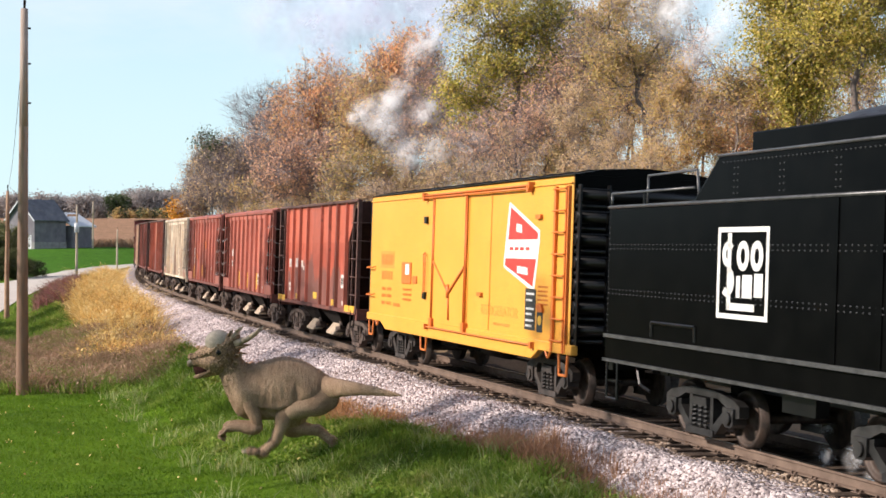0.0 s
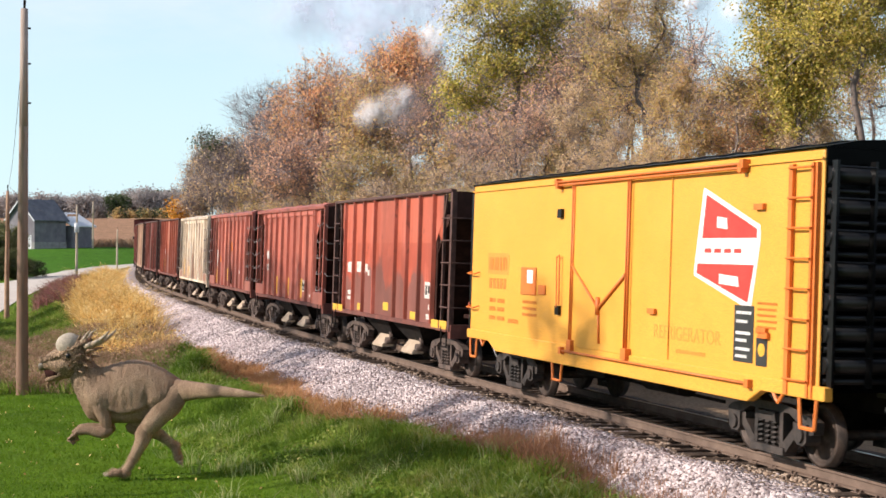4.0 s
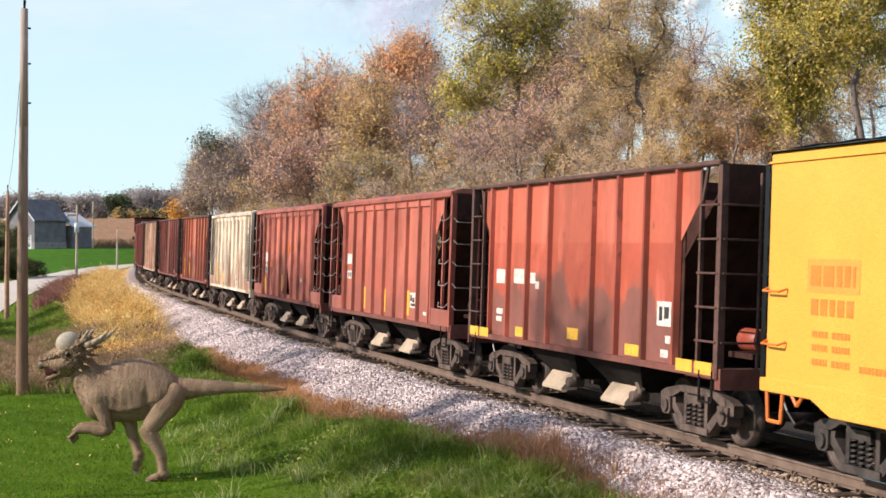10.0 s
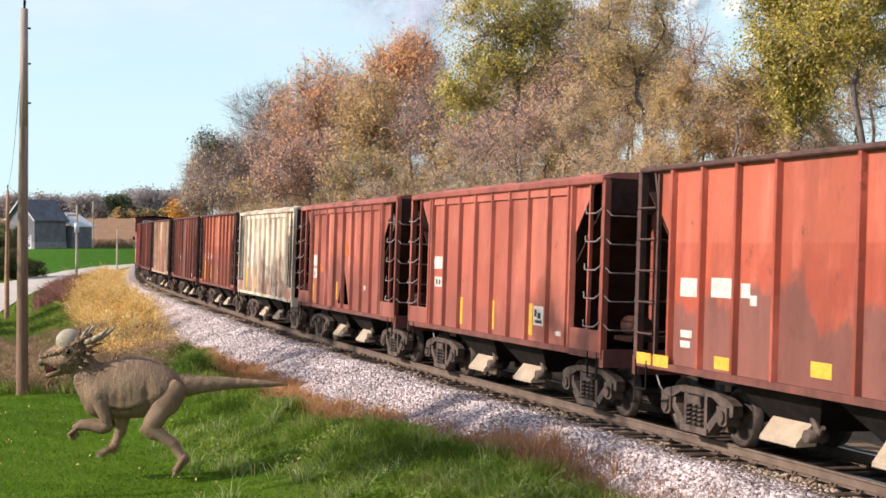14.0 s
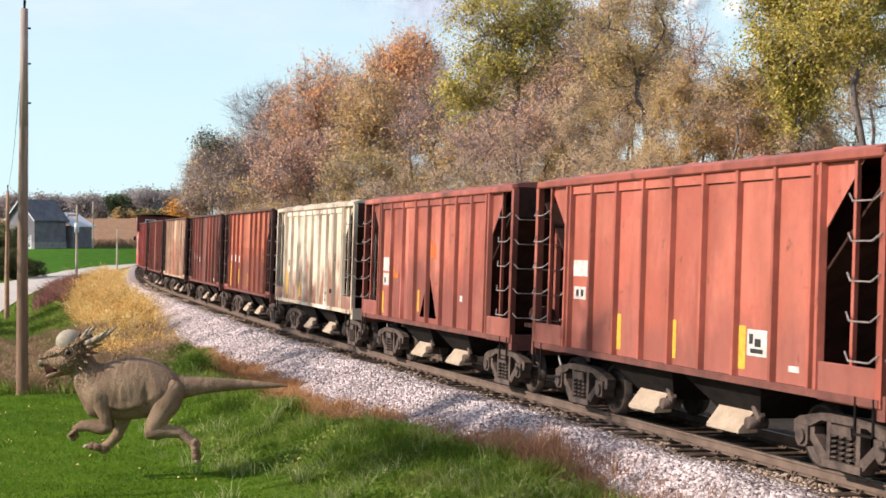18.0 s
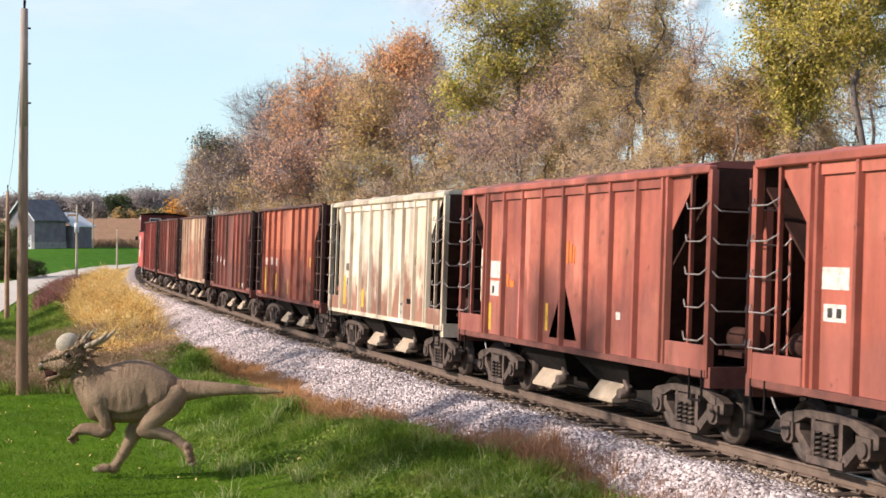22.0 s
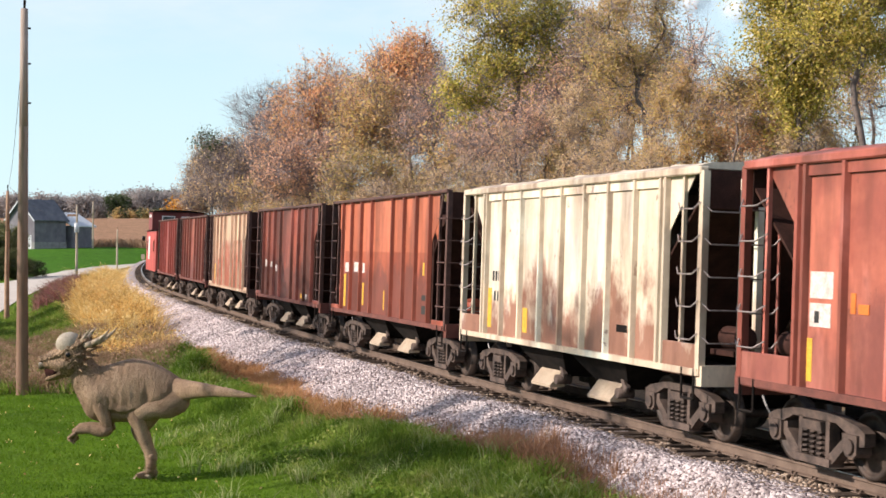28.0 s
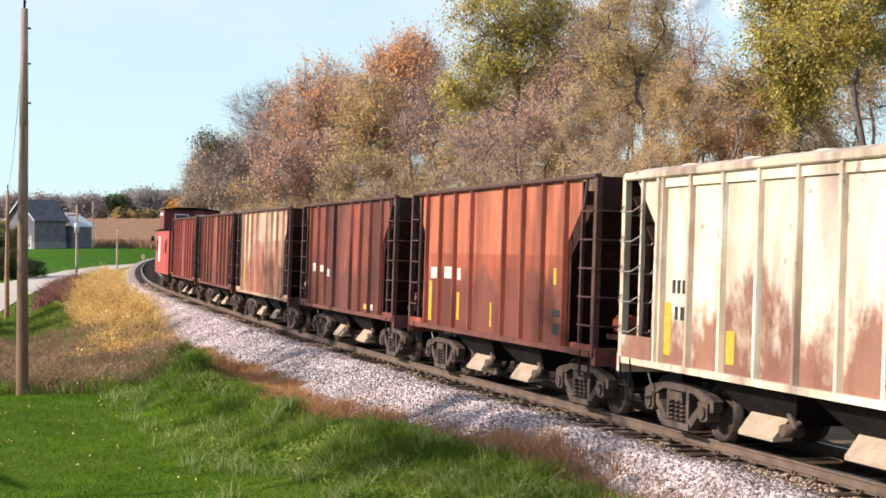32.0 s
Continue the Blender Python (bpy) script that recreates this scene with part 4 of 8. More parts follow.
MARKS = {
    0: [("w", -3.85, -3.25, 2.16, 2.44), ("w", -2.9, -2.3, 2.18, 2.46), ("w", -2.05, -1.8, 2.2, 2.4), ("w", -1.8, -1.62, 2.1, 2.24), ("w", -3.8, -3.45, 1.55, 1.66), ("w", -3.8, -3.5, 1.4, 1.5), ("y", -2.75, -2.3, 1.16, 1.34), ("y", -0.25, 0.22, 1.26, 1.46), ("y", 2.1, 2.6, 1.15, 1.33), ("w", 3.35, 3.6, 1.2, 1.32), ("w", 3.5, 3.7, 1.42, 1.54)] + SIGN,
    1: [("w", -3.75, -3.15, 2.38, 2.66), ("w", -3.7, -3.2, 1.98, 2.2), ("k", -3.6, -3.5, 2.03, 2.15), ("k", -3.4, -3.3, 2.03, 2.15), ("y", -1.9, -1.76, 1.22, 1.8), ("y", 0.02, 0.16, 1.22, 1.8), ("y", 2.02, 2.2, 1.22, 1.82), ("w", 2.24, 2.76, 1.42, 1.78), ("k", 2.3, 2.4, 1.58, 1.72), ("k", 2.45, 2.6, 1.55, 1.66), ("k", 2.34, 2.66, 1.46, 1.52), ("w", 3.3, 3.55, 1.28, 1.36)],
    2: [("w", -3.72, -3.2, 2.26, 2.6), ("w", -3.72, -3.24, 1.9, 2.2), ("k", -3.6, -3.5, 1.95, 2.1), ("y", -3.78, -3.64, 1.2, 1.75), ("o", -2.8, -2.7, 2.1, 2.35), ("o", -2.64, -2.42, 2.1, 2.22), ("y", -0.8, -0.68, 1.35, 1.85), ("o", 0.12, 0.2, 2.6, 3.0), ("o", 0.26, 0.34, 2.62, 2.95), ("o", 0.4, 0.46, 2.6, 2.9), ("w", 2.2, 2.36, 1.7, 1.82)],
    3: [("y", -3.8, -3.55, 1.25, 2.05), ("k", -3.52, -3.44, 2.2, 2.4), ("k", -3.36, -3.28, 2.2, 2.4), ("k", -3.2, -3.12, 2.2, 2.4), ("k", -3.42, -3.34, 1.8, 2.0), ("k", -3.24, -3.12, 1.8, 2.0), ("y", -1.85, -1.62, 1.25, 1.72), ("b", 2.3, 2.7, 1.5, 1.62)],
    4: [("w", -3.85, -3.3, 2.16, 2.42), ("w", -2.9, -2.4, 2.18, 2.44), ("w", -2.02, -1.8, 2.16, 2.42), ("y", -3.95, -3.75, 1.2, 2.1), ("y", -2.0, -1.85, 1.3, 1.9), ("y", 0.05, 0.13, 1.25, 1.75), ("y", 3.3, 3.42, 2.2, 2.5), ("k", 3.3, 3.6, 1.3, 1.5), ("k", 3.3, 3.6, 1.62, 1.75)],
    5: [("w", -3.85, -3.4, 2.1, 2.35), ("w", -2.9, -2.5, 2.1, 2.3), ("w", -2.0, -1.75, 1.98, 2.2), ("w", 2.9, 3.1, 1.2, 1.35), ("y", 2.2, 2.5, 1.2, 1.34)],
    6: [("w", 3.4, 3.6, 1.2, 1.35), ("y", -3.9, -3.7, 1.3, 2.0)],
}


def make_fleet():
    # end sheets and linings are coloured darker to deepen the recesses' shade
    end_mat = mottled("shade_dark_end_steel", (0.032, 0.015, 0.012), (0.065, 0.028, 0.021), 3, 0.9)
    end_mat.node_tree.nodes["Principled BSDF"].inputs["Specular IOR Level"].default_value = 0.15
    for k, (s, ln, top, paint, fresh, am, roofed, label) in enumerate(FLEET):
        side, rib = hue("hopper_paint_" + "abcdefghi"[k], paint, fresh, RUST, am, k + 1)
        make_hopper(s, ln, top, (side, rib, end_mat), label, roofed, k, MARKS.get(k, []), notch=(k == 2))


make_fleet()
def text_mesh(body, size, mat, name):
    cu = bpy.data.curves.new(name, "FONT")
    cu.body, cu.size, cu.extrude, cu.align_x = body, size, 0.002, "LEFT"
    ob = bpy.data.objects.new(name, cu)
    scene.collection.objects.link(ob)
    bpy.context.view_layer.update()
    me = bpy.data.meshes.new_from_object(ob.evaluated_get(bpy.context.evaluated_depsgraph_get()))
    bpy.data.objects.remove(ob)
    me.name = name
    me.materials.clear()
    me.materials.append(mat)
    return me


def facing(x, y, z):
    """A pose that stands flat things up against the camera's side of a car."""
    return Matrix.Translation((x, y, z)) @ Matrix.Rotation(radians(90), 4, "X")


def make_reefer(s):
    car = thing("refrigerator_car", "bright yellow insulated boxcar with orange plug-door gear", "railway car")
    L, hw, sill, eave = 6.5, 1.5, 1.08, 4.17
    soften(part("body", Shape().box(-L, L, -hw + 0.03, hw - 0.03, sill, eave), MAT_YELLOW, car), 0.05, 2)
    for side in (-1, 1):
        y = side * (hw - 0.02)
        out = [(-L - 0.06, 0.98), (-5.3, 0.98), (-4.85, 0.8), (4.85, 0.8), (5.2, 0.98), (L + 0.2, 0.98), (L + 0.2, 1.16), (-L - 0.06, 1.16)]
        soften(part("side_sill", Shape().prism(out, "y", *sorted((y - side * 0.1, y + side * 0.03))), MAT_YELLOW, car), 0.012)
        ya, yb = sorted((y, y + side * 0.02))
        part("eave_moulding", Shape().box(-L + 0.01, L - 0.01, ya, yb, 4.02, 4.045), MAT_YELLOW, car)
        for x in (2.46,):
            part("seam", Shape().box(x - 0.012, x + 0.012, ya + 0.005, yb - 0.006, 1.2, 4.02), MAT_YELLOW, car)
        # plug door and its gear
        yf = y + side * 0.05
        ya, yb = sorted((y, y + side * 0.035))
        soften(part("plug_door", Shape().box(-1.1, 1.04, ya, yb, 1.15, 3.98), MAT_YELLOW, car), 0.01)
        for x in (-1.14, 1.06):
            for o in (-0.04, 0.04):
                part("door_post", Shape().rod((x + o, yf, 1.1), (x + o, yf, 4.04), 0.016, 8), MAT_ORANGE, car)
        for z, a, b in ((4.05, -1.85, 4.65), (3.99, -1.8, 4.6), (1.05, -1.45, 4.95)):
            part("door_rail", Shape().rod((a, yf + side * 0.02, z), (b, yf + side * 0.02, z), 0.022, 8), MAT_ORANGE, car)
            for x in (a, b):
                part("rail_stop", Shape().box(x - 0.05, x + 0.05, *sorted((y, yf + side * 0.06)), z - 0.06, z + 0.06), MAT_ORANGE, car)
        for p, q, r in (((-1.1, 2.55), (0.0, 1.86), 0.022), ((1.02, 2.45), (0.02, 1.86), 0.032), ((0.01, 1.9), (0.07, 1.27), 0.025), ((0.0, 2.05), (0.0, 1.75), 0.05)):
            part("door_lever", Shape().rod((p[0], yf, p[1]), (q[0], yf, q[1]), r, 8), MAT_ORANGE, car)
        for x in (-1.08, 1.1):
            part("door_roller", Shape().box(x - 0.09, x + 0.09, *sorted((y, yf + side * 0.05)), 1.08, 1.26), MAT_ORANGE, car)
        for z in (3.49, 1.75):
            part("latch_block", Shape().box(-1.86, -1.68, *sorted((y, yf)), z - 0.08, z + 0.08), MAT_BLACK, car)
        part("grab_rod", Shape().pipe([(-1.78, yf, 1.8), (-1.82, yf, 2.7), (-1.7, yf, 2.74), (-1.68, yf, 1.85)], 0.014, 6), MAT_ORANGE, car)
        for x, z in ((1.95, 1.9), (5.05, 3.45), (5.2, 1.78), (5.25, 1.72)):
            part("bracket", Shape().box(x - 0.14, x + 0.1, *sorted((y, yf)), z - 0.04, z + 0.04), MAT_ORANGE, car)
        # ladders and holds
        for x, w in ((5.82, 0.045), (6.32, 0.025), (6.42, 0.02)):
            part("ladder_rail", Shape().box(x - w, x + w, *sorted((y, yf)), 1.0, 3.98), MAT_ORANGE, car)
        for k in range(8):
            part("rung", Shape().rod((5.8, yf + side * 0.02, 1.2 + k * 0.39), (6.34, yf + side * 0.02, 1.2 + k * 0.39), 0.016, 6), MAT_ORANGE, car)
        for z in (2.32, 1.62):
            part("grab_iron", Shape().pipe([(-6.45, y, z + 0.04), (-6.42, yf + side * 0.05, z), (-6.0, yf + side * 0.05, z), (-5.97, y, z + 0.04)], 0.016, 6), MAT_ORANGE, car)
        for x in (-6.2, 6.3):
            part("step", Shape().pipe([(x - 0.2, y, 1.0), (x - 0.16, y, 0.6), (x + 0.16, y, 0.6), (x + 0.2, y, 1.0)], 0.028, 6), MAT_ORANGE, car)
        for x in (-5.65, 5.6):
            part("tow_eye", Shape().pipe([(x - 0.12, y, 0.98), (x, y, 0.86), (x + 0.12, y, 0.98)], 0.026, 6), MAT_ORANGE, car)
        part("door_step", Shape().pipe([(-2.0, y, 0.84), (-1.95, y, 0.5), (-1.6, y, 0.5), (-1.55, y, 0.84)], 0.026, 6), MAT_ORANGE, car)
    # lettering and panels on the camera's side
    y = -hw + 0.03
    part("letter_ground", Shape().box(-5.5, -4.33, y - 0.004, y, 2.33, 2.76), MAT_FAINT, car)
    rng = random.Random(2)
    bar_marks(car, "reporting_mark", MAT_LETTER, -5.42, -4.42, 2.36, 2.73, y - 0.005, 1, rng)
    bar_marks(car, "number", MAT_LETTER, -5.4, -4.45, 2.0, 2.3, y - 0.001, 1, rng)
    for z in (1.75, 1.58, 1.4):
        bar_marks(car, "small_lettering", MAT_LETTER, -5.35, -5.0, z, z + 0.12, y - 0.001, 1, rng)
        bar_marks(car, "small_lettering", MAT_LETTER, -4.9, -4.5, z, z + 0.12, y - 0.001, 1, rng)
    bar_marks(car, "small_lettering", MAT_LETTER, -4.3, -3.75, 1.38, 1.5, y - 0.001, 1, rng)
    for z in (1.8, 1.68, 1.56):
        bar_marks(car, "small_lettering", MAT_LETTER, -3.55, -2.85, z, z + 0.08, y - 0.001, 1, rng)
    for z in (2.74, 2.62):
        bar_marks(car, "small_lettering", MAT_LETTER, -0.4, 0.35, z, z + 0.08, y - 0.036, 1, rng)
    soften(part("placard_board", Shape().box(-3.62, -2.88, y - 0.03, y, 1.98, 2.5), MAT_ORANGE, car), 0.01)
    part("placard", Shape().box(-3.28, -2.99, y - 0.036, y - 0.03, 2.2, 2.45), MAT_WHITE, car, "white paper placard")
    soften(part("route_board", Shape().box(-2.74, -2.42, y - 0.03, y, 2.0, 2.18), MAT_ORANGE, car), 0.01)
    me = text_mesh("REFRIGERATOR", 0.3, MAT_FAINT, "lettering")
    part("lettering", me, MAT_FAINT, car, "faint orange lettering", facing(1.95, y - 0.003, 1.5))
    bar_marks(car, "small_lettering", MAT_FAINT, 2.7, 3.6, 1.3, 1.38, y - 0.001, 1, rng)
    # slanting red and white herald
    part("herald", Shape().prism([(3.46, 3.76), (5.02, 3.2), (5.03, 2.98), (4.84, 2.08), (4.72, 2.06), (3.2, 2.48), (3.2, 2.62), (3.42, 3.76)], "y", y - 0.004, y), MAT_WHITE, car, "red and white slanted herald")
    part("herald_field", Shape().prism([(3.52, 3.66), (4.94, 3.15), (4.93, 3.03), (3.42, 3.03)], "y", y - 0.008, y - 0.003), MAT_RED, car)
    part("herald_field", Shape().prism([(3.3, 2.66), (4.88, 2.66), (4.74, 2.14), (3.28, 2.52)], "y", y - 0.008, y - 0.003), MAT_RED, car)
    for a, b, z0, z1 in ((3.85, 4.15, 3.18, 3.34), (3.95, 4.5, 2.38, 2.52)):
        part("herald_bar", Shape().prism([(a, z0), (b, z0 - 0.03), (b - 0.03, z1 - 0.03), (a, z1)], "y", y - 0.012, y - 0.007), MAT_WHITE, car)
    for a in (3.5, 3.78, 4.06, 4.34):
        part("herald_bar", Shape().prism([(a, 2.82), (a + 0.2, 2.82), (a + 0.19, 2.88), (a + 0.01, 2.88)], "y", y - 0.008, y - 0.003), MAT_RED, car)
    part("data_panel", Shape().box(4.4, 4.92, y - 0.006, y, 1.32, 2.1), MAT_BLACKPAINT, car, "black stencilled data panel")
    for k, z in enumerate((2.0, 1.88, 1.72, 1.62, 1.5, 1.4)):
        bar_marks(car, "data_line", MAT_WHITE, 4.46, 4.86 - 0.1 * (k % 2), z - 0.03, z + 0.03, y - 0.006, 1, rng)
    part("lube_panel", Shape().box(5.0, 5.28, y - 0.006, y, 1.3, 1.68), MAT_BLACKPAINT, car)
    part("lube_dot", Shape().rod((5.14, y - 0.01, 1.52), (5.14, y, 1.52), 0.09, 16), MAT_MARK, car)
    for k in range(5):
        bar_marks(car, "small_lettering", MAT_LETTER, 5.0, 5.5, 2.12 - k * 0.08, 2.17 - k * 0.08, y - 0.001, 1, rng)
    # roof and black corrugated ends
    pts = [(-hw - 0.02, eave), (-hw + 0.5, eave + 0.1), (0, eave + 0.17), (hw - 0.5, eave + 0.1), (hw + 0.02, eave)]
    part("roof", Shape().prism(pts, "x", -L - 0.04, L + 0.04), MAT_TENDER, car, "sooty black roof")
    for k in range(15):
        x = -L + 0.4 + k * (2 * L - 0.8) / 14
        part("roof_seam", Shape().prism([(-hw - 0.01, eave + 0.02), (-hw + 0.5, eave + 0.13), (0, eave + 0.2), (hw - 0.5, eave + 0.13), (hw + 0.01, eave + 0.02), (hw - 0.5, eave + 0.09), (0, eave + 0.15), (-hw + 0.5, eave + 0.09)], "x", x - 0.03, x + 0.03), MAT_BLACK, car)
    for d in (-1, 1):
        part("end_wall", Shape().box(*sorted((d * L, d * (L + 0.03))), -hw + 0.05, hw - 0.05, sill, eave), MAT_TENDER, car, "black corrugated end")
        for k in range(7):
            z = 1.42 + k * 0.4
            rib = Shape().rod((d * (L + 0.01), -hw + 0.06, z), (d * (L + 0.01), hw - 0.06, z), 0.115, 12)
            part("corrugation", rib.rod((d * (L + 0.02), -hw + 0.07, z - 0.2), (d * (L + 0.02), hw - 0.07, z - 0.2), 0.045, 8), MAT_BLACK, car)
            part("end_rung", Shape().rod((d * (L + 0.2), -hw + 0.1, z + 0.1), (d * (L + 0.2), -hw + 0.66, z + 0.1), 0.016, 6), MAT_BLACK, car)
        for yy in (-hw + 0.1, -hw + 0.66):
            part("end_ladder_rail", Shape().box(*sorted((d * (L + 0.1), d * (L + 0.21))), yy - 0.02, yy + 0.02, 1.15, 4.0), MAT_BLACK, car)
        part("brake_platform", Shape().box(*sorted((d * L, d * (L + 0.35))), -0.6, 0.6, 1.02, 1.08), MAT_BLACK, car)
        add_truck(car, d * (L - 1.75), 1.7, 0.42, MAT_DARKCAST)
        part("coupler", coupler(Shape(), d * L, d), MAT_GRIME, car)
    part("underframe", Shape().box(-L, L, -0.2, 0.2, 0.75, 1.08), MAT_GRIME, car)
    part("brake_tank", Shape().rod((0.2, -0.6, 0.72), (1.5, -0.6, 0.72), 0.2, 14), MAT_GRIME, car)
    part("brake_gear", Shape().box(-2.2, -1.0, -0.9, -0.3, 0.6, 0.95).rod((-3, -0.5, 0.6), (2.5, -0.5, 0.55), 0.03, 6), MAT_GRIME, car)
    MOVERS.append((car, s, L - 1.75))


def make_tender(s):
    car = thing("tender", "riveted black steam locomotive tender heaped with coal", "railway car")
    R, Fr, hw = -5.1, 4.6, 1.5
    out = [(R, 1.43), (Fr, 1.43), (Fr, 4.2), (-1.45, 4.2), (-2.15, 3.6), (-2.2, 3.54), (R, 3.54)]
    soften(part("tank", Shape().prism(out, "y", -hw, hw), MAT_TENDER, car), 0.03, 2)
    soften(part("coal_bunker", Shape().box(-0.75, Fr, -hw + 0.12, hw - 0.12, 4.2, 4.5), MAT_TENDER, car), 0.02)
    rng = np.random.default_rng(12)
    xs, ys = np.linspace(-0.3, Fr - 0.2, 26), np.linspace(-1.25, 1.25, 14)
    gx, gy = np.meshgrid(xs, ys, indexing="ij")
    gzv = 4.46 + 0.34 * np.sin(np.pi * (gy + 1.25) / 2.5) * np.clip((gx + 0.4) / 1.2, 0, 1) + rng.uniform(-0.05, 0.06, gx.shape)
    v = np.stack([gx + rng.normal(0, 0.03, gx.shape), gy, gzv], -1).reshape(-1, 3)
    i = (np.arange(25)[:, None] * 14 + np.arange(13)).ravel()
    part("coal", mesh_quads("coal", v, np.stack([i, i + 1, i + 15, i + 14], -1), MAT_COAL), MAT_COAL, car, "heap of black coal")
    for side in (-1, 1):
        y = side * hw
        ya, yb = sorted((y, y + side * 0.015))
        part("top_bead", Shape().rod((R, y, 3.55), (Fr, y, 3.55), 0.03, 8), MAT_HIGHLIGHT, car)
        part("bunker_bead", Shape().rod((-1.45, y, 4.2), (Fr, y, 4.2), 0.025, 8), MAT_HIGHLIGHT, car)
        part("bottom_bead", Shape().box(R, Fr, *sorted((y - side * 0.02, y + side * 0.05)), 1.4, 1.46), MAT_HIGHLIGHT, car)
        part("seam_strip", Shape().box(1.48, 1.6, ya, yb, 1.46, 3.54), MAT_TENDER, car)
        part("seam_strip", Shape().box(2.42, 2.54, ya, yb, 1.46, 3.54), MAT_TENDER, car)
        v, f = [], []
        spots = [(x, z) for z in (2.86, 2.93, 2.12, 2.19) for x in np.arange(R + 0.1, Fr, 0.13)]
        spots += [(x, z) for x in (1.5, 1.58, 2.44, 2.52, R + 0.05) for z in np.arange(1.5, 3.5, 0.09)]
        spots += [(x, z) for z in (4.1,) for x in np.arange(-1.3, Fr, 0.1)] + [(x, z) for x in (-1.0, -0.9, 0.2, 0.3, 1.5, 1.6) for z in np.arange(3.65, 4.15, 0.09)]
        for x, z in spots:
            o = len(v)
            v += [(x - 0.017, y, z), (x, y, z - 0.017), (x + 0.017, y, z), (x, y, z + 0.017), (x, y + side * 0.016, z)]
            f += [(o, o + 1, o + 4), (o + 1, o + 2, o + 4), (o + 2, o + 3, o + 4), (o + 3, o, o + 4)]
        tagged(part("rivets", mesh_from("rivets", v, f, [MAT_HIGHLIGHT]), MAT_HIGHLIGHT, car), kind="stuff")
        part("patch_frame", Shape().pipe([(-3.4, y, 1.5), (-3.4, y + side * 0.01, 1.72), (-2.0, y + side * 0.01, 1.72), (-2.0, y, 1.5)], 0.03, 6), MAT_BLACK, car)
        part("frame_beam", Shape().box(R - 0.05, Fr, *sorted((y - side * 0.12, y - side * 0.02)), 1.02, 1.4), MAT_TENDER, car)
        part("frame_flange", Shape().box(R - 0.05, Fr, *sorted((y - side * 0.12, y + side * 0.03)), 1.0, 1.05), MAT_HIGHLIGHT, car)
        part("handrail", Shape().pipe([(R, y * 0.97, 3.55), (R, y * 0.97, 3.78), (-2.2, y * 0.97, 3.78)], 0.022, 8), MAT_HIGHLIGHT, car)
        part("handrail_post", Shape().rod((R + 1.2, y * 0.97, 3.5), (R + 1.2, y * 0.97, 3.78), 0.02, 6), MAT_BLACK, car)
        part("deck_rail", Shape().pipe([(R + 0.2, y * 0.6, 3.55), (R + 0.2, y * 0.6, 4.1), (-3.2, y * 0.6, 4.12), (-3.1, y * 0.6, 3.55)], 0.022, 8), MAT_HIGHLIGHT, car)
        part("step", Shape().pipe([(R + 0.1, y, 1.0), (R + 0.1, y, 0.4), (R + 0.5, y, 0.4), (R + 0.5, y, 1.0)], 0.025, 6), MAT_BLACK, car)
        part("step_tread", Shape().box(R + 0.1, R + 0.5, *sorted((y - side * 0.1, y)), 0.68, 0.71), MAT_BLACK, car)
        part("safety_chain", Shape().pipe([(R + 0.9, y * 0.9, 1.0), (R + 1.1, y * 0.92, 0.7), (R + 1.4, y * 0.9, 0.62)], 0.03, 6), MAT_BLACK, car)
        part("journal_box", Shape().box(0.1, 0.9, *sorted((side * 1.1, side * 1.3)), 0.72, 1.0), MAT_BLACK, car)
    # white framed emblem in plain strokes
    y = -hw - 0.004
    x0, x1, z0, z1, w = -1.38, 0.0, 1.9, 3.18, 0.07
    for a, b, c, d in ((x0, x1, z0, z0 + w), (x0, x1, z1 - w, z1), (x0, x0 + w, z0 + w, z1 - w), (x1 - w, x1, z0 + w, z1 - w)):
        part("emblem_frame", Shape().box(a, b, y - 0.006, y, c, d), MAT_WHITE, car)

    def stroke(cx, cz, rx, rz, a0, a1, wd):
        """A bent flat stroke of even width."""
        n, out = 18, []
        for k in range(n + 1):
            a = radians(a0 + (a1 - a0) * k / n)
            out.append((cx + (rx + wd / 2) * math.cos(a), cz + (rz + wd / 2) * math.sin(a)))
        for k in range(n, -1, -1):
            a = radians(a0 + (a1 - a0) * k / n)
            out.append((cx + (rx - wd / 2) * math.cos(a), cz + (rz - wd / 2) * math.sin(a)))
        v = [(p[0], y, p[1]) for p in out] + [(p[0], y - 0.006, p[1]) for p in out]
        m = len(out)
        f = [(k, k + 1, m - 2 - k, m - 1 - k) for k in range(n)] + [(m + k, m + k + 1, 2 * m - 2 - k, 2 * m - 1 - k) for k in range(n)]
        f += [(k, (k + 1) % m, m + (k + 1) % m, m + k) for k in range(m)]
        return Shape().add(v, f)

    for cx in (-0.68, -0.31):
        part("emblem_ring", stroke(cx, 2.78, 0.115, 0.16, 0, 359, 0.1), MAT_WHITE, car)
    part("emblem_curl", stroke(-1.08, 2.8, 0.12, 0.13, 40, 260, 0.1), MAT_WHITE, car)
    part("emblem_curl", stroke(-1.1, 2.42, 0.14, 0.16, -130, 80, 0.11), MAT_WHITE, car)
    for a, b, c, d in ((-1.1, -1.0, 2.02, 3.1), (-0.84, -0.74, 2.2, 2.5), (-0.68, -0.42, 2.2, 2.52), (-0.36, -0.14, 2.22, 2.54), (-1.1, -0.35, 2.02, 2.12)):
        part("emblem_block", Shape().box(a, b, y - 0.006, y, c, d), MAT_WHITE, car)
    part("rear_sheet", Shape().box(R - 0.02, R, -hw + 0.1, hw - 0.1, 1.5, 3.45), MAT_TENDER, car)
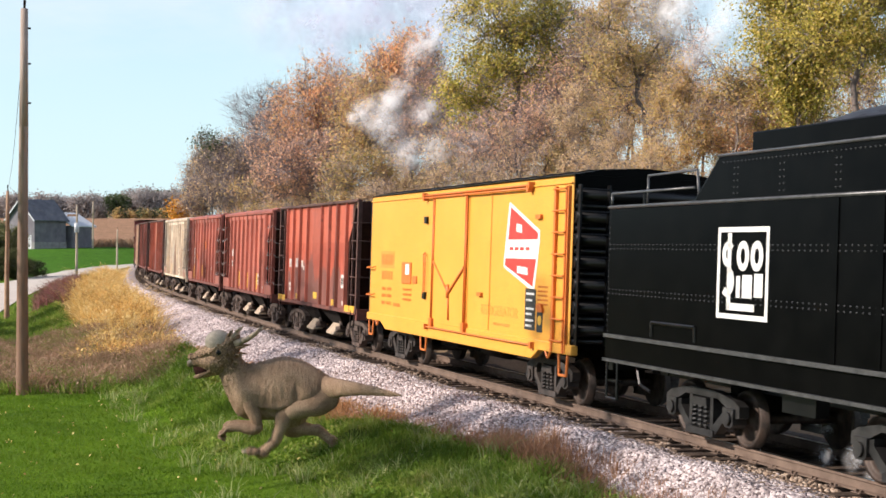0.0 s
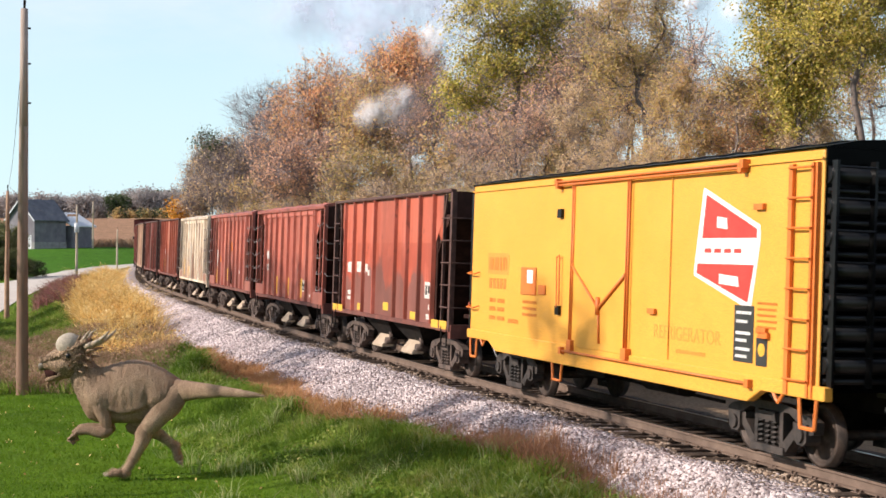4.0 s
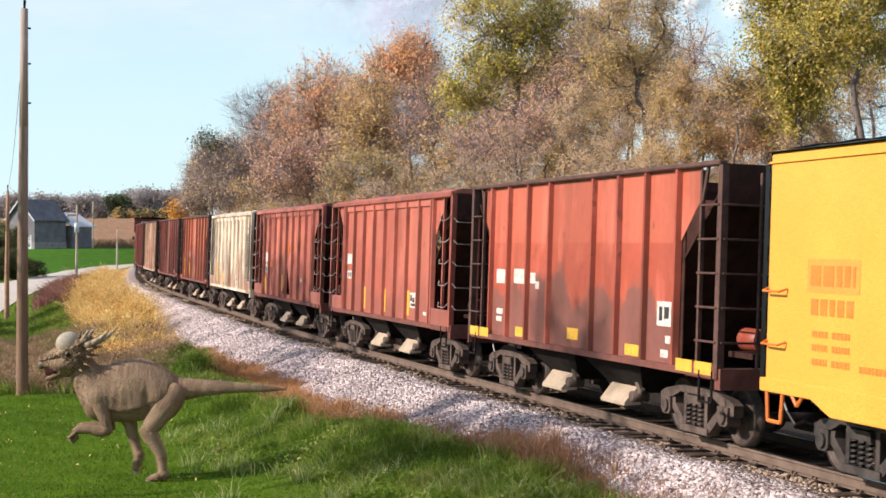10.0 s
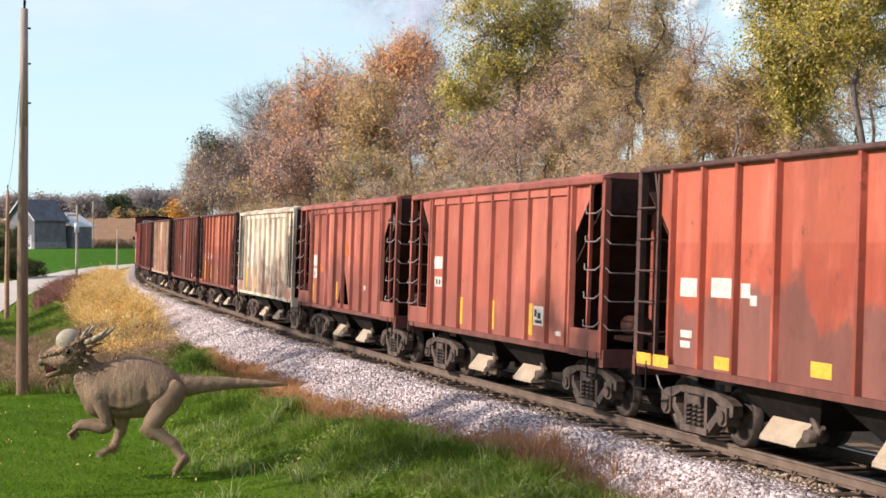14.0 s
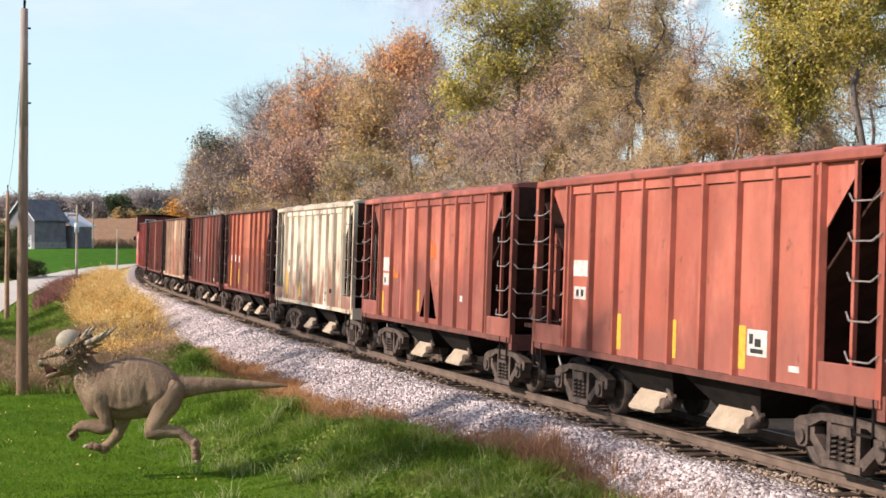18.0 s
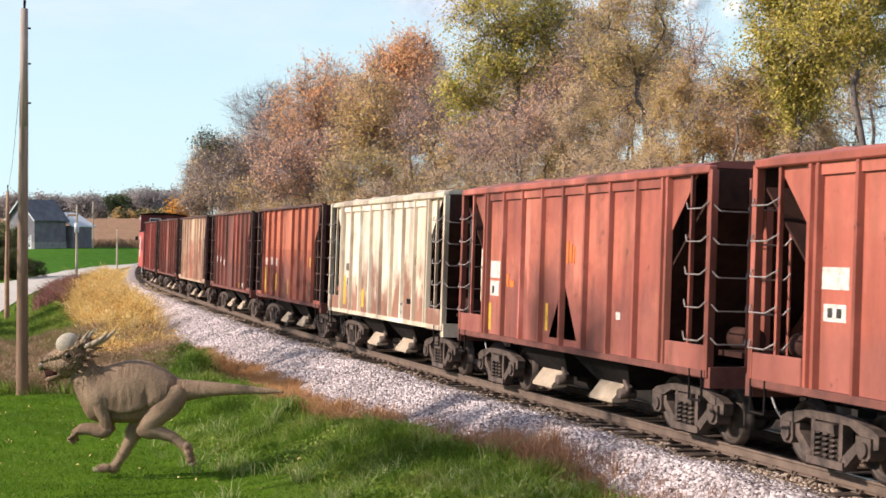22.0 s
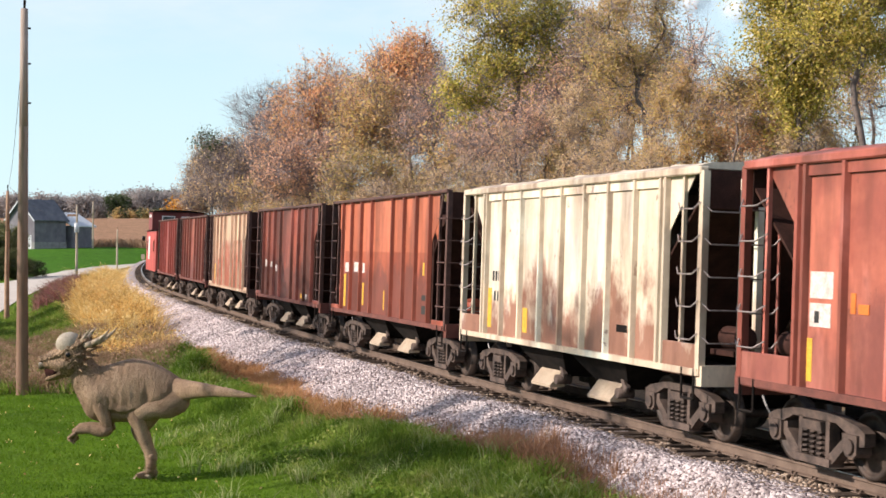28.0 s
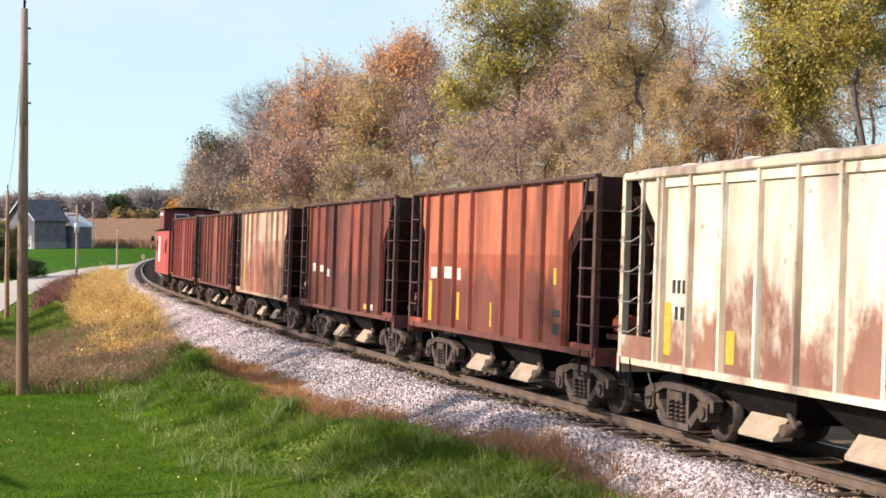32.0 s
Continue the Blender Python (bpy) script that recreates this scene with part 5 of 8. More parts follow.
    part("rear_ladder", Shape().pipe([(R - 0.08, -0.9, 1.2), (R - 0.08, -0.9, 3.6)], 0.02, 6).pipe([(R - 0.08, -0.45, 1.2), (R - 0.08, -0.45, 3.6)], 0.02, 6), MAT_BLACK, car)
    part("centre_sill", Shape().box(R, Fr, -0.3, 0.3, 0.75, 1.05), MAT_BLACK, car)
    part("coupler", coupler(Shape(), R + 0.1, -1), MAT_BLACK, car)
    part("buffer_beam", Shape().box(R - 0.1, R + 0.1, -1.4, 1.4, 0.85, 1.2), MAT_BLACK, car)
    for x in (-2.5, 2.5):
        add_truck(car, x, 1.75, 0.42, MAT_CASTING)
    MOVERS.append((car, s, 2.5))


def make_caboose(s):
    car = thing("caboose", "red caboose with a raised cupola closing the train", "railway car")
    L, hw = 4.7, 1.45
    red = painted_steel("caboose_red", (0.38, 0.05, 0.04), (0.44, 0.07, 0.055), (0.2, 0.04, 0.03), 0.25, (2, 5, 1))
    maroon = painted_steel("cupola_maroon", (0.17, 0.03, 0.028), (0.2, 0.04, 0.035), (0.1, 0.03, 0.025), 0.3, (6, 2, 3))
    soften(part("body", Shape().box(-L + 0.75, L - 0.75, -hw, hw, 1.0, 3.55), red, car), 0.03, 2)
    pts = [(-hw - 0.12, 3.55), (-hw + 0.5, 3.68), (0, 3.74), (hw - 0.5, 3.68), (hw + 0.12, 3.55)]
    part("roof", Shape().prism(pts, "x", -L, L), MAT_GRIME, car)
    soften(part("cupola", Shape().box(-0.4, 2.3, -1.6, 1.6, 3.6, 4.75), maroon, car), 0.03, 2)
    pts = [(-1.7, 4.75), (-0.9, 4.86), (0, 4.9), (0.9, 4.86), (1.7, 4.75)]
    part("cupola_roof", Shape().prism(pts, "x", -0.55, 2.45), MAT_GRIME, car)
    glass, nt, b = base_mat("dark_window_glass", 0.08)
    b.inputs["Base Color"].default_value = (0.02, 0.025, 0.03, 1)
    for y in (-1.0, 0.2):
        w = part("cupola_window", Shape().box(2.3, 2.33, y, y + 0.8, 4.05, 4.5), MAT_WHITE, car)
        part("pane", Shape().box(2.33, 2.336, y + 0.06, y + 0.74, 4.11, 4.44), glass, w)
    bar_marks(car, "lettering", MAT_WHITE, 0.1, 1.8, 4.35, 4.6, -1.602, 1, random.Random(3))
    for side in (-1, 1):
        for x in (-2.6, 2.4):
            w = part("window", Shape().box(x - 0.35, x + 0.35, *sorted((side * hw, side * (hw + 0.03))), 2.2, 3.0), red, car)
            part("pane", Shape().box(x - 0.28, x + 0.28, *sorted((side * (hw + 0.02), side * (hw + 0.036))), 2.28, 2.92), glass, w)
    part("white_emblem", Shape().box(-2.1, -1.0, -hw - 0.006, -hw, 1.7, 3.2), MAT_WHITE, car)
    for d in (-1, 1):
        part("platform", Shape().box(*sorted((d * (L - 0.75), d * L)), -hw, hw, 1.0, 1.12), MAT_GRIME, car)
        part("end_railing", Shape().pipe([(d * (L - 0.05), -1.3, 1.1), (d * (L - 0.05), -1.3, 2.1), (d * (L - 0.05), 1.3, 2.1), (d * (L - 0.05), 1.3, 1.1)], 0.025, 6), red, car)
        for y in (-0.9, -0.45, 0.45, 0.9):
            part("rail_bar", Shape().rod((d * (L - 0.05), y, 1.1), (d * (L - 0.05), y, 2.1), 0.018, 6), red, car)
        part("roof_post", Shape().rod((d * (L - 0.1), -1.35, 1.1), (d * (L - 0.1), -1.35, 3.6), 0.03, 6), red, car)
        for side in (-1, 1):
            for k in range(3):
                part("step", Shape().box(*sorted((d * (L - 0.65), d * (L - 0.05))), *sorted((side * (hw - 0.2), side * (hw + 0.05))), 0.4 + k * 0.22, 0.44 + k * 0.22), MAT_GRIME, car)
        add_truck(car, d * (L - 1.7), 1.7, 0.42)
        part("coupler", coupler(Shape(), d * L, d), MAT_GRIME, car)
    part("marker_lamp", Shape().rod((-L + 0.1, -1.6, 2.9), (-L + 0.1, -1.6, 3.2), 0.11, 12), MAT_BLACK, car, "black marker lamp")
    part("tool_box", Shape().box(-1.2, 1.2, -1.1, 1.1, 0.5, 0.95), MAT_GRIME, car)
    MOVERS.append((car, s, L - 1.7))


make_reefer(-3.64)
make_tender(-16.8)
make_caboose(114.9)


# ---- the dinosaur on the lawn: in its space +x is ahead, -y the far side, z from the ground ----
CYCLE = 0.9735
DINO_AT = ((285 - 784) / 2565 * 25.6, 25.6)


def loft(sections, n=18):
    """sections: (x, z, half height, half width); rings stand square to the line."""
    pts = [Vector((a, 0, b)) for a, b, _, _ in sections]
    v = []
    for i, (x, z, hh, hwid) in enumerate(sections):
        t = (pts[min(i + 1, len(pts) - 1)] - pts[max(i - 1, 0)]).normalized()
        up = Vector((-t.z, 0, t.x))
        if up.z < 0 and abs(t.x) > 0.5:
            up = -up
        for k in range(n):
            a = 2 * math.pi * k / n
            v.append(pts[i] + up * hh * math.sin(a) + Vector((0, hwid * math.cos(a), 0)))
    f = [(i * n + k, i * n + (k + 1) % n, (i + 1) * n + (k + 1) % n, (i + 1) * n + k) for i in range(len(sections) - 1) for k in range(n)]
    f += [tuple(range(n)), tuple(range((len(sections) - 1) * n, len(sections) * n))]
    sh = Shape()
    sh.add(v, f, True)
    return sh


def ball(sh, c, r, n=10, squash=(1, 1, 1)):
    v, f = [], []
    for i in range(1, n // 2):
        for k in range(n):
            a, b = math.pi * i / (n // 2), 2 * math.pi * k / n
            v.append((c[0] + r * squash[0] * math.sin(a) * math.cos(b), c[1] + r * squash[1] * math.sin(a) * math.sin(b), c[2] + r * squash[2] * math.cos(a)))
    m = n // 2 - 1
    v += [(c[0], c[1], c[2] + r * squash[2]), (c[0], c[1], c[2] - r * squash[2])]
    f = [(i * n + k, i * n + (k + 1) % n, (i + 1) * n + (k + 1) % n, (i + 1) * n + k) for i in range(m - 1) for k in range(n)]
    f += [(k, (k + 1) % n, m * n) for k in range(n)] + [((m - 1) * n + k, (m - 1) * n + (k + 1) % n, m * n + 1) for k in range(n)]
    return sh.add(v, f, True)


def px_section(px, top, bot, wide):
    return ((285 - px) / 100.2, (848 - (top + bot) / 2) / 100.2, (bot - top) / 200.4, wide)


def sculpt(sections, n=40, m=48, bump=None):
    """A body drawn smoothly through sections (x, z, half height, half width), with folds pressed into it."""
    S = np.array(sections, float)
    k = len(S)
    u = np.linspace(0, k - 1, m)
    i = np.clip(u.astype(int), 0, k - 2)
    f = (u - i)[:, None]
    p0, p1, p2, p3 = S[np.maximum(i - 1, 0)], S[i], S[i + 1], S[np.minimum(i + 2, k - 1)]
    C = p1 + 0.5 * f * (p2 - p0 + f * (2 * p0 - 5 * p1 + 4 * p2 - p3 + f * (3 * (p1 - p2) + p3 - p0)))
    C[:, 2:] = np.maximum(C[:, 2:], 0.008)
    T = np.gradient(C[:, :2], axis=0)
    T /= np.linalg.norm(T, axis=1, keepdims=True)
    up = np.stack([-T[:, 1], T[:, 0]], -1)
    flip = (up[:, 1] < 0) & (np.abs(T[:, 0]) > 0.5)
    up[flip] *= -1
    v = []
    for j in range(m):
        for q in range(n):
            a = 2 * math.pi * q / n
            c, s = math.cos(a), math.sin(a)
            o = Vector((up[j, 0] * C[j, 2] * s, C[j, 3] * c, up[j, 1] * C[j, 2] * s))
            p = Vector((C[j, 0], 0, C[j, 1])) + o
            d = wrinkle(p)
            if bump:
                d += bump(p)
            v.append(p + o.normalized() * d)
    fc = [(j * n + q, j * n + (q + 1) % n, (j + 1) * n + (q + 1) % n, (j + 1) * n + q) for j in range(m - 1) for q in range(n)]
    fc += [tuple(range(n)), tuple(range((m - 1) * n, m * n))]
    return Shape().add(v, fc, True)


def spanned(rows, n=48, m=90, bump=None):
    """A body drawn smoothly through hoops, each from a top place to a bottom place (x, z, x, z, half width)."""
    S = np.array(rows, float)
    k = len(S)
    u = np.linspace(0, k - 1, m)
    i = np.clip(u.astype(int), 0, k - 2)
    f = (u - i)[:, None]
    p0, p1, p2, p3 = S[np.maximum(i - 1, 0)], S[i], S[i + 1], S[np.minimum(i + 2, k - 1)]
    C = p1 + 0.5 * f * (p2 - p0 + f * (2 * p0 - 5 * p1 + 4 * p2 - p3 + f * (3 * (p1 - p2) + p3 - p0)))
    v = []
    for tx, tz, bx, bz, w in C:
        c, h = Vector(((tx + bx) / 2, 0, (tz + bz) / 2)), Vector(((tx - bx) / 2, 0, (tz - bz) / 2))
        for q in range(n):
            a = 2 * math.pi * q / n
            o = h * math.sin(a) + Vector((0, max(w, 0.008) * math.cos(a), 0))
            p = c + o
            v.append(p + o.normalized() * (wrinkle(p) + (bump(p) if bump else 0.0)))
    fc = [(j * n + q, j * n + (q + 1) % n, (j + 1) * n + (q + 1) % n, (j + 1) * n + q) for j in range(m - 1) for q in range(n)]
    fc += [tuple(range(n)), tuple(range((m - 1) * n, m * n))]
    return Shape().add(v, fc, True)


def hoop(tx, ty, bx, by, w):
    return ((285 - tx) / 100.2, (848 - ty) / 100.2, (285 - bx) / 100.2, (848 - by) / 100.2, w)


def wrinkle(p):
    """Creases of loose skin, upright on the flanks."""
    r = 1 - abs(noise.noise(Vector((p.x * 8, p.y * 5, p.z * 3.2)))) * 2
    r2 = 1 - abs(noise.noise(Vector((p.x * 17 + 5, p.y * 9, p.z * 8)))) * 2
    r3 = noise.noise(p * 26)
    return 0.006 * (r - 0.5) + 0.004 * (r2 - 0.5) + 0.0015 * r3


def flank(p):
    """Ribs, shoulder, haunch and the long fold over the belly."""
    g = lambda x, z, sx, sz: math.exp(-((p.x - x) / sx) ** 2 - ((p.z - z) / sz) ** 2)
    ribs = 0.0022 * math.sin(p.x * 46 + 9 * (p.z - 1.5) ** 2 + 2 * p.z) * g(0.62, 1.6, 0.36, 0.22)
    zf = 1.2 + 0.14 * ((p.x - 0.62) / 0.45) ** 2
    fold = 0.045 * g(p.x, zf + 0.055, 1, 0.05) - 0.05 * g(p.x, zf - 0.02, 1, 0.03)
    fold *= g(0.55, 1.2, 0.42, 0.4)
    return ribs + fold + 0.06 * g(1.1, 1.45, 0.17, 0.24) + 0.05 * g(-0.08, 1.45, 0.22, 0.26) - 0.03 * g(0.2, 1.4, 0.07, 0.3)


def make_dino():
    d = thing("dinosaur", "beige dome-headed dinosaur with spiked horns running on the lawn", "dinosaur")
    rows = [(330, 676, 326, 708, 0.1), (316, 667, 313, 716, 0.17), (302, 658, 300, 728, 0.22), (284, 647, 284, 738, 0.26), (262, 637, 264, 743, 0.29), (240, 634, 244, 745, 0.3), (220, 637, 222, 746, 0.3), (203, 641, 200, 746, 0.28), (191, 645, 178, 745, 0.26), (183, 647, 158, 738, 0.24), (176, 647, 146, 720, 0.22), (171, 645, 138, 702, 0.2), (166, 639, 131, 686, 0.18), (160, 629, 126, 671, 0.16), (152, 616, 123, 661, 0.13)]
    part("torso", spanned([hoop(*r) for r in rows], 64, 120, flank), MAT_HIDE, d)
    sh, rng = Shape(), random.Random(9)
    for k in range(520):
        i = rng.uniform(8.5, len(rows) - 1.2)
        j, f = int(i), i % 1
        tx, tz, bx, bz, w = [p + (q - p) * f for p, q in zip(hoop(*rows[j]), hoop(*rows[j + 1]))]
        a = rng.uniform(-1.3, 1.5)
        si, co = math.sin(a), math.cos(a) * (1 if k % 3 else -1)
        ball(sh, ((tx + bx) / 2 + (tx - bx) / 2 * si, w * co, (tz + bz) / 2 + (tz - bz) / 2 * si), rng.uniform(0.009, 0.018), 6)
    tagged(part("neck_scute", sh, MAT_HIDE, d), kind="stuff")
    tail = sculpt([(0.16, 0, 0.2, 0.16), (-0.03, 0.0, 0.235, 0.17), (-0.25, 0.02, 0.19, 0.14), (-0.55, 0.04, 0.15, 0.11), (-0.95, 0.05, 0.112, 0.08), (-1.35, 0.045, 0.08, 0.055), (-1.75, 0.03, 0.048, 0.035), (-2.02, 0.02, 0.012, 0.012)], 32, 70)
    tail = part("tail", tail, MAT_HIDE, d)
    # head
    hd = [(162, 604, 155, 658, 0.1), (152, 594, 149, 661, 0.18), (140, 592, 138, 663, 0.225), (126, 598, 126, 666, 0.235), (113, 606, 114, 668, 0.215), (103, 612, 105, 669, 0.185), (95, 617, 97, 662, 0.16), (87, 622, 90, 655, 0.135), (79, 628, 82, 652, 0.105), (73, 636, 76, 650, 0.05)]
    sock = lambda p: 0.03 * math.exp(-((p.x - 1.78) / 0.2) ** 2 - ((p.z - 2.03) / 0.06) ** 2) - 0.03 * math.exp(-((p.x - 1.72) / 0.14) ** 2 - ((p.z - 2.16) / 0.05) ** 2)
    head = part("head", spanned([hoop(*r) for r in hd], 48, 60, sock), MAT_FACE, d)
    pale = mottled("pale_bony_dome", (0.3, 0.255, 0.19), (0.42, 0.36, 0.28), 9, 0.75, bump=0.3)
    horn = mottled("horn", (0.3, 0.23, 0.16), (0.44, 0.35, 0.24), 5, 0.6, bump=0.1)
    beak = mottled("grey_brown_beak", (0.08, 0.065, 0.045), (0.15, 0.115, 0.08), 9, 0.5, bump=0.1)
    dark = mottled("dark_mouth", (0.02, 0.008, 0.007), (0.05, 0.018, 0.015), 5, 0.95, bump=0.1)
    dark.node_tree.nodes["Principled BSDF"].inputs["Specular IOR Level"].default_value = 0.1
    part("dome", ball(Shape(), (1.62, 0, 2.39), 0.22, 28, (1.08, 0.95, 1.0)), pale, head, "pale smooth skull dome")
    jaw = [(110, 648, 669, 0.17), (101, 653, 671, 0.14), (93, 659, 673, 0.11), (86, 664, 674, 0.075), (80, 669, 673, 0.03)]
    part("lower_jaw", sculpt([px_section(*r) for r in jaw], 24, 24), MAT_FACE, head)
    part("mouth", loft([px_section(*r) for r in ((104, 646, 667, 0.165), (95, 647, 668, 0.13), (87, 648, 669, 0.095), (81, 651, 670, 0.05))]), dark, head)
    part("beak", loft([(2.0, 2.06, 0.1, 0.1), (2.07, 2.04, 0.09, 0.085), (2.12, 2.0, 0.07, 0.06), (2.14, 1.955, 0.035, 0.03)]), beak, head, "dark hooked beak")
    for side in (1, -1):
        for pts, r in ((((1.3, 0.15, 2.38), (1.16, 0.2, 2.42), (1.02, 0.25, 2.5), (0.92, 0.28, 2.58), (0.85, 0.29, 2.66)), 0.068), (((1.36, 0.12, 2.45), (1.28, 0.17, 2.58), (1.2, 0.2, 2.67)), 0.05), (((1.42, 0.1, 2.5), (1.38, 0.13, 2.62)), 0.035), (((1.27, 0.17, 2.3), (1.1, 0.27, 2.33)), 0.045), (((1.28, 0.19, 2.18), (1.15, 0.28, 2.17)), 0.035), (((1.32, 0.19, 2.06), (1.21, 0.27, 2.03)), 0.03), (((1.4, 0.19, 1.96), (1.31, 0.25, 1.9)), 0.026)):
            sh = Shape()
            for i in range(len(pts) - 1):
                a, b = [(q[0], q[1] * side, q[2]) for q in pts[i:i + 2]]
                k0, k1 = 1 - i / (len(pts) - 1), 1 - (i + 1) / (len(pts) - 1)
                sh.rod(a, b, r * max(k0, 0.12) ** 0.8, 10, r * max(k1, 0.1) ** 0.8)
            part("horn", sh, horn if r > 0.047 else MAT_FACE, head)
        part("eye_rim", ball(Shape(), (1.575, 0.2 * side, 2.22), 0.1, 14, (1, 0.6, 1)), MAT_FACE, head)
        part("eye", ball(Shape(), (1.58, 0.25 * side, 2.22), 0.048, 10, (1, 0.5, 1)), MAT_BLACK, head)
        sh, rng = Shape(), random.Random(4)
        for row in range(3):
            for k in range(40):
                u = k / 39
                px = 158 - 86 * u
                y = 597 + 36 * u + 4 * math.sin(u * 3.1) + row * 2.6
                w = float(np.interp(px, (69, 73, 80, 90, 102, 116, 136, 154), (0.03, 0.085, 0.12, 0.15, 0.19, 0.235, 0.26, 0.22)))
                ball(sh, ((285 - px) / 100.2, side * (w * (0.62 + 0.14 * row)), (849 - y) / 100.2 + rng.uniform(-0.01, 0.01)), rng.uniform(0.016, 0.033), 6)
        for k in range(18):
            a = k / 18 * 2 * math.pi
            ball(sh, (1.578 + 0.105 * math.cos(a), side * 0.243, 2.22 + 0.1 * math.sin(a)), rng.uniform(0.014, 0.022), 6)
        for k in range(130):
            x, z = rng.uniform(1.25, 1.62), rng.uniform(1.93, 2.42)
            r = 1 - ((z - 2.17) / 0.33) ** 2
            if r > 0.1 and math.hypot(x - 1.578, z - 2.22) > 0.12:
                ball(sh, (x, side * 0.245 * math.sqrt(r) * (0.9 if x < 1.35 else 1), z), rng.uniform(0.01, 0.026), 6)
        tagged(part("skin_scute", sh, MAT_FACE, head), kind="stuff")
    # arms
    for side, dx in ((1, 0.0), (-1, 0.05)):
        y = 0.21 * side
        arm = part("arm", sculpt([(1.13 + dx, 1.66, 0.08, 0.05), (1.1 + dx, 1.55, 0.13, 0.07), (1.03 + dx, 1.33, 0.14, 0.09), (0.96 + dx, 1.14, 0.115, 0.085), (0.91 + dx, 0.98, 0.09, 0.075), (0.89 + dx, 0.9, 0.05, 0.05)], 24, 30), MAT_HIDE, d, m=Matrix.Translation((0, y, 0)))
        part("forearm", sculpt([(0.82 + dx, 0.92, 0.05, 0.05), (0.92 + dx, 0.89, 0.105, 0.085), (1.06 + dx, 0.88, 0.1, 0.08), (1.22 + dx, 0.91, 0.078, 0.065), (1.4 + dx, 0.9, 0.075, 0.06), (1.5 + dx, 0.86, 0.05, 0.05)], 20, 26), MAT_HIDE, arm)
        for k in range(4):
            o = (k - 1.5) * 0.035
            part("finger", Shape().rod((1.44 + dx, o, 0.86), (1.53 + dx + 0.015 * k, o * 1.6, 0.76), 0.028, 8).rod((1.53 + dx + 0.015 * k, o * 1.6, 0.76), (1.47 + dx, o * 1.6, 0.67), 0.024, 8, 0.006), MAT_HIDE, arm)
    legs = {}
    for nm, side in (("near", 1), ("far", -1)):
        shin = [(0, 0.12, 0.07, 0.06), (0.01, 0.05, 0.13, 0.1), (0, -0.1, 0.15, 0.115), (-0.01, -0.25, 0.12, 0.1), (0, -0.4, 0.1, 0.085), (0, -0.52, 0.095, 0.08), (0, -0.6, 0.05, 0.05)]
        thigh = [(0.02, 0.4, 0.08, 0.04), (0.0, 0.26, 0.21, 0.09), (-0.01, 0.0, 0.24, 0.135), (0, -0.22, 0.195, 0.135), (0, -0.42, 0.175, 0.135), (0, -0.56, 0.135, 0.11), (0, -0.66, 0.06, 0.06)]
        meta = [(0, 0.08, 0.06, 0.055), (0, 0.0, 0.1, 0.08), (0, -0.12, 0.092, 0.075), (0, -0.26, 0.085, 0.075), (0, -0.37, 0.09, 0.09), (0, -0.43, 0.04, 0.04)]
        legs[nm] = [part("thigh", sculpt(thigh, 32, 36), MAT_HIDE, d), part("shin", sculpt(shin, 28, 34), MAT_HIDE, d), part("ankle", sculpt(meta, 20, 24), MAT_HIDE, d)]
        foot = part("foot", ball(Shape(), (0.0, 0, 0.0), 0.115, 12, (1.05, 1.0, 0.8)), MAT_HIDE, d)
        legs[nm].append(foot)
        for k in (-1, 0, 1):
            sh = Shape().rod((0.0, 0.03 * k, 0.0), (0.21, 0.11 * k, -0.02), 0.072, 10, 0.06)
            part("toe", ball(sh, (0.21, 0.11 * k, -0.02), 0.066, 10, (1.2, 1, 1)), MAT_HIDE, foot)
            part("claw", Shape().rod((0.25, 0.12 * k, -0.025), (0.37 if k == 0 else 0.33, 0.15 * k, -0.06), 0.042, 8, 0.009), horn, foot, "dark horny claw")
    return d, tail, legs


DINO, DINO_TAIL, DINO_LEGS = make_dino()

# one stride of a leg: phase, toe ahead of the hip, toe height, lean of the ankle, pitch of the toes
STRIDE = [(0.021, 0.50, 0.05, 20, 0), (0.124, 0.09, 0.06, 0, -5), (0.227, -0.3, 0.3, -35, -50), (0.331, -0.5, 0.6, -50, -90), (0.434, -0.45, 0.63, -55, -105), (0.504, -0.15, 0.52, -48, -100), (0.607, 0.16, 0.37, -25, -85), (0.711, 0.75, 0.41, 10, -40), (0.814, 0.95, 0.6, 50, 20), (0.917, 0.96, 0.25, 42, 10)]


def stride(ph):
    ph = ph % 1.0
    if ph < STRIDE[0][0]:
        ph += 1.0
    t = [r[0] for r in STRIDE] + [1.0 + STRIDE[0][0]]
    return [float(np.interp(ph, t, [r[k] for r in STRIDE] + [STRIDE[0][k]])) for k in (1, 2, 3, 4)]


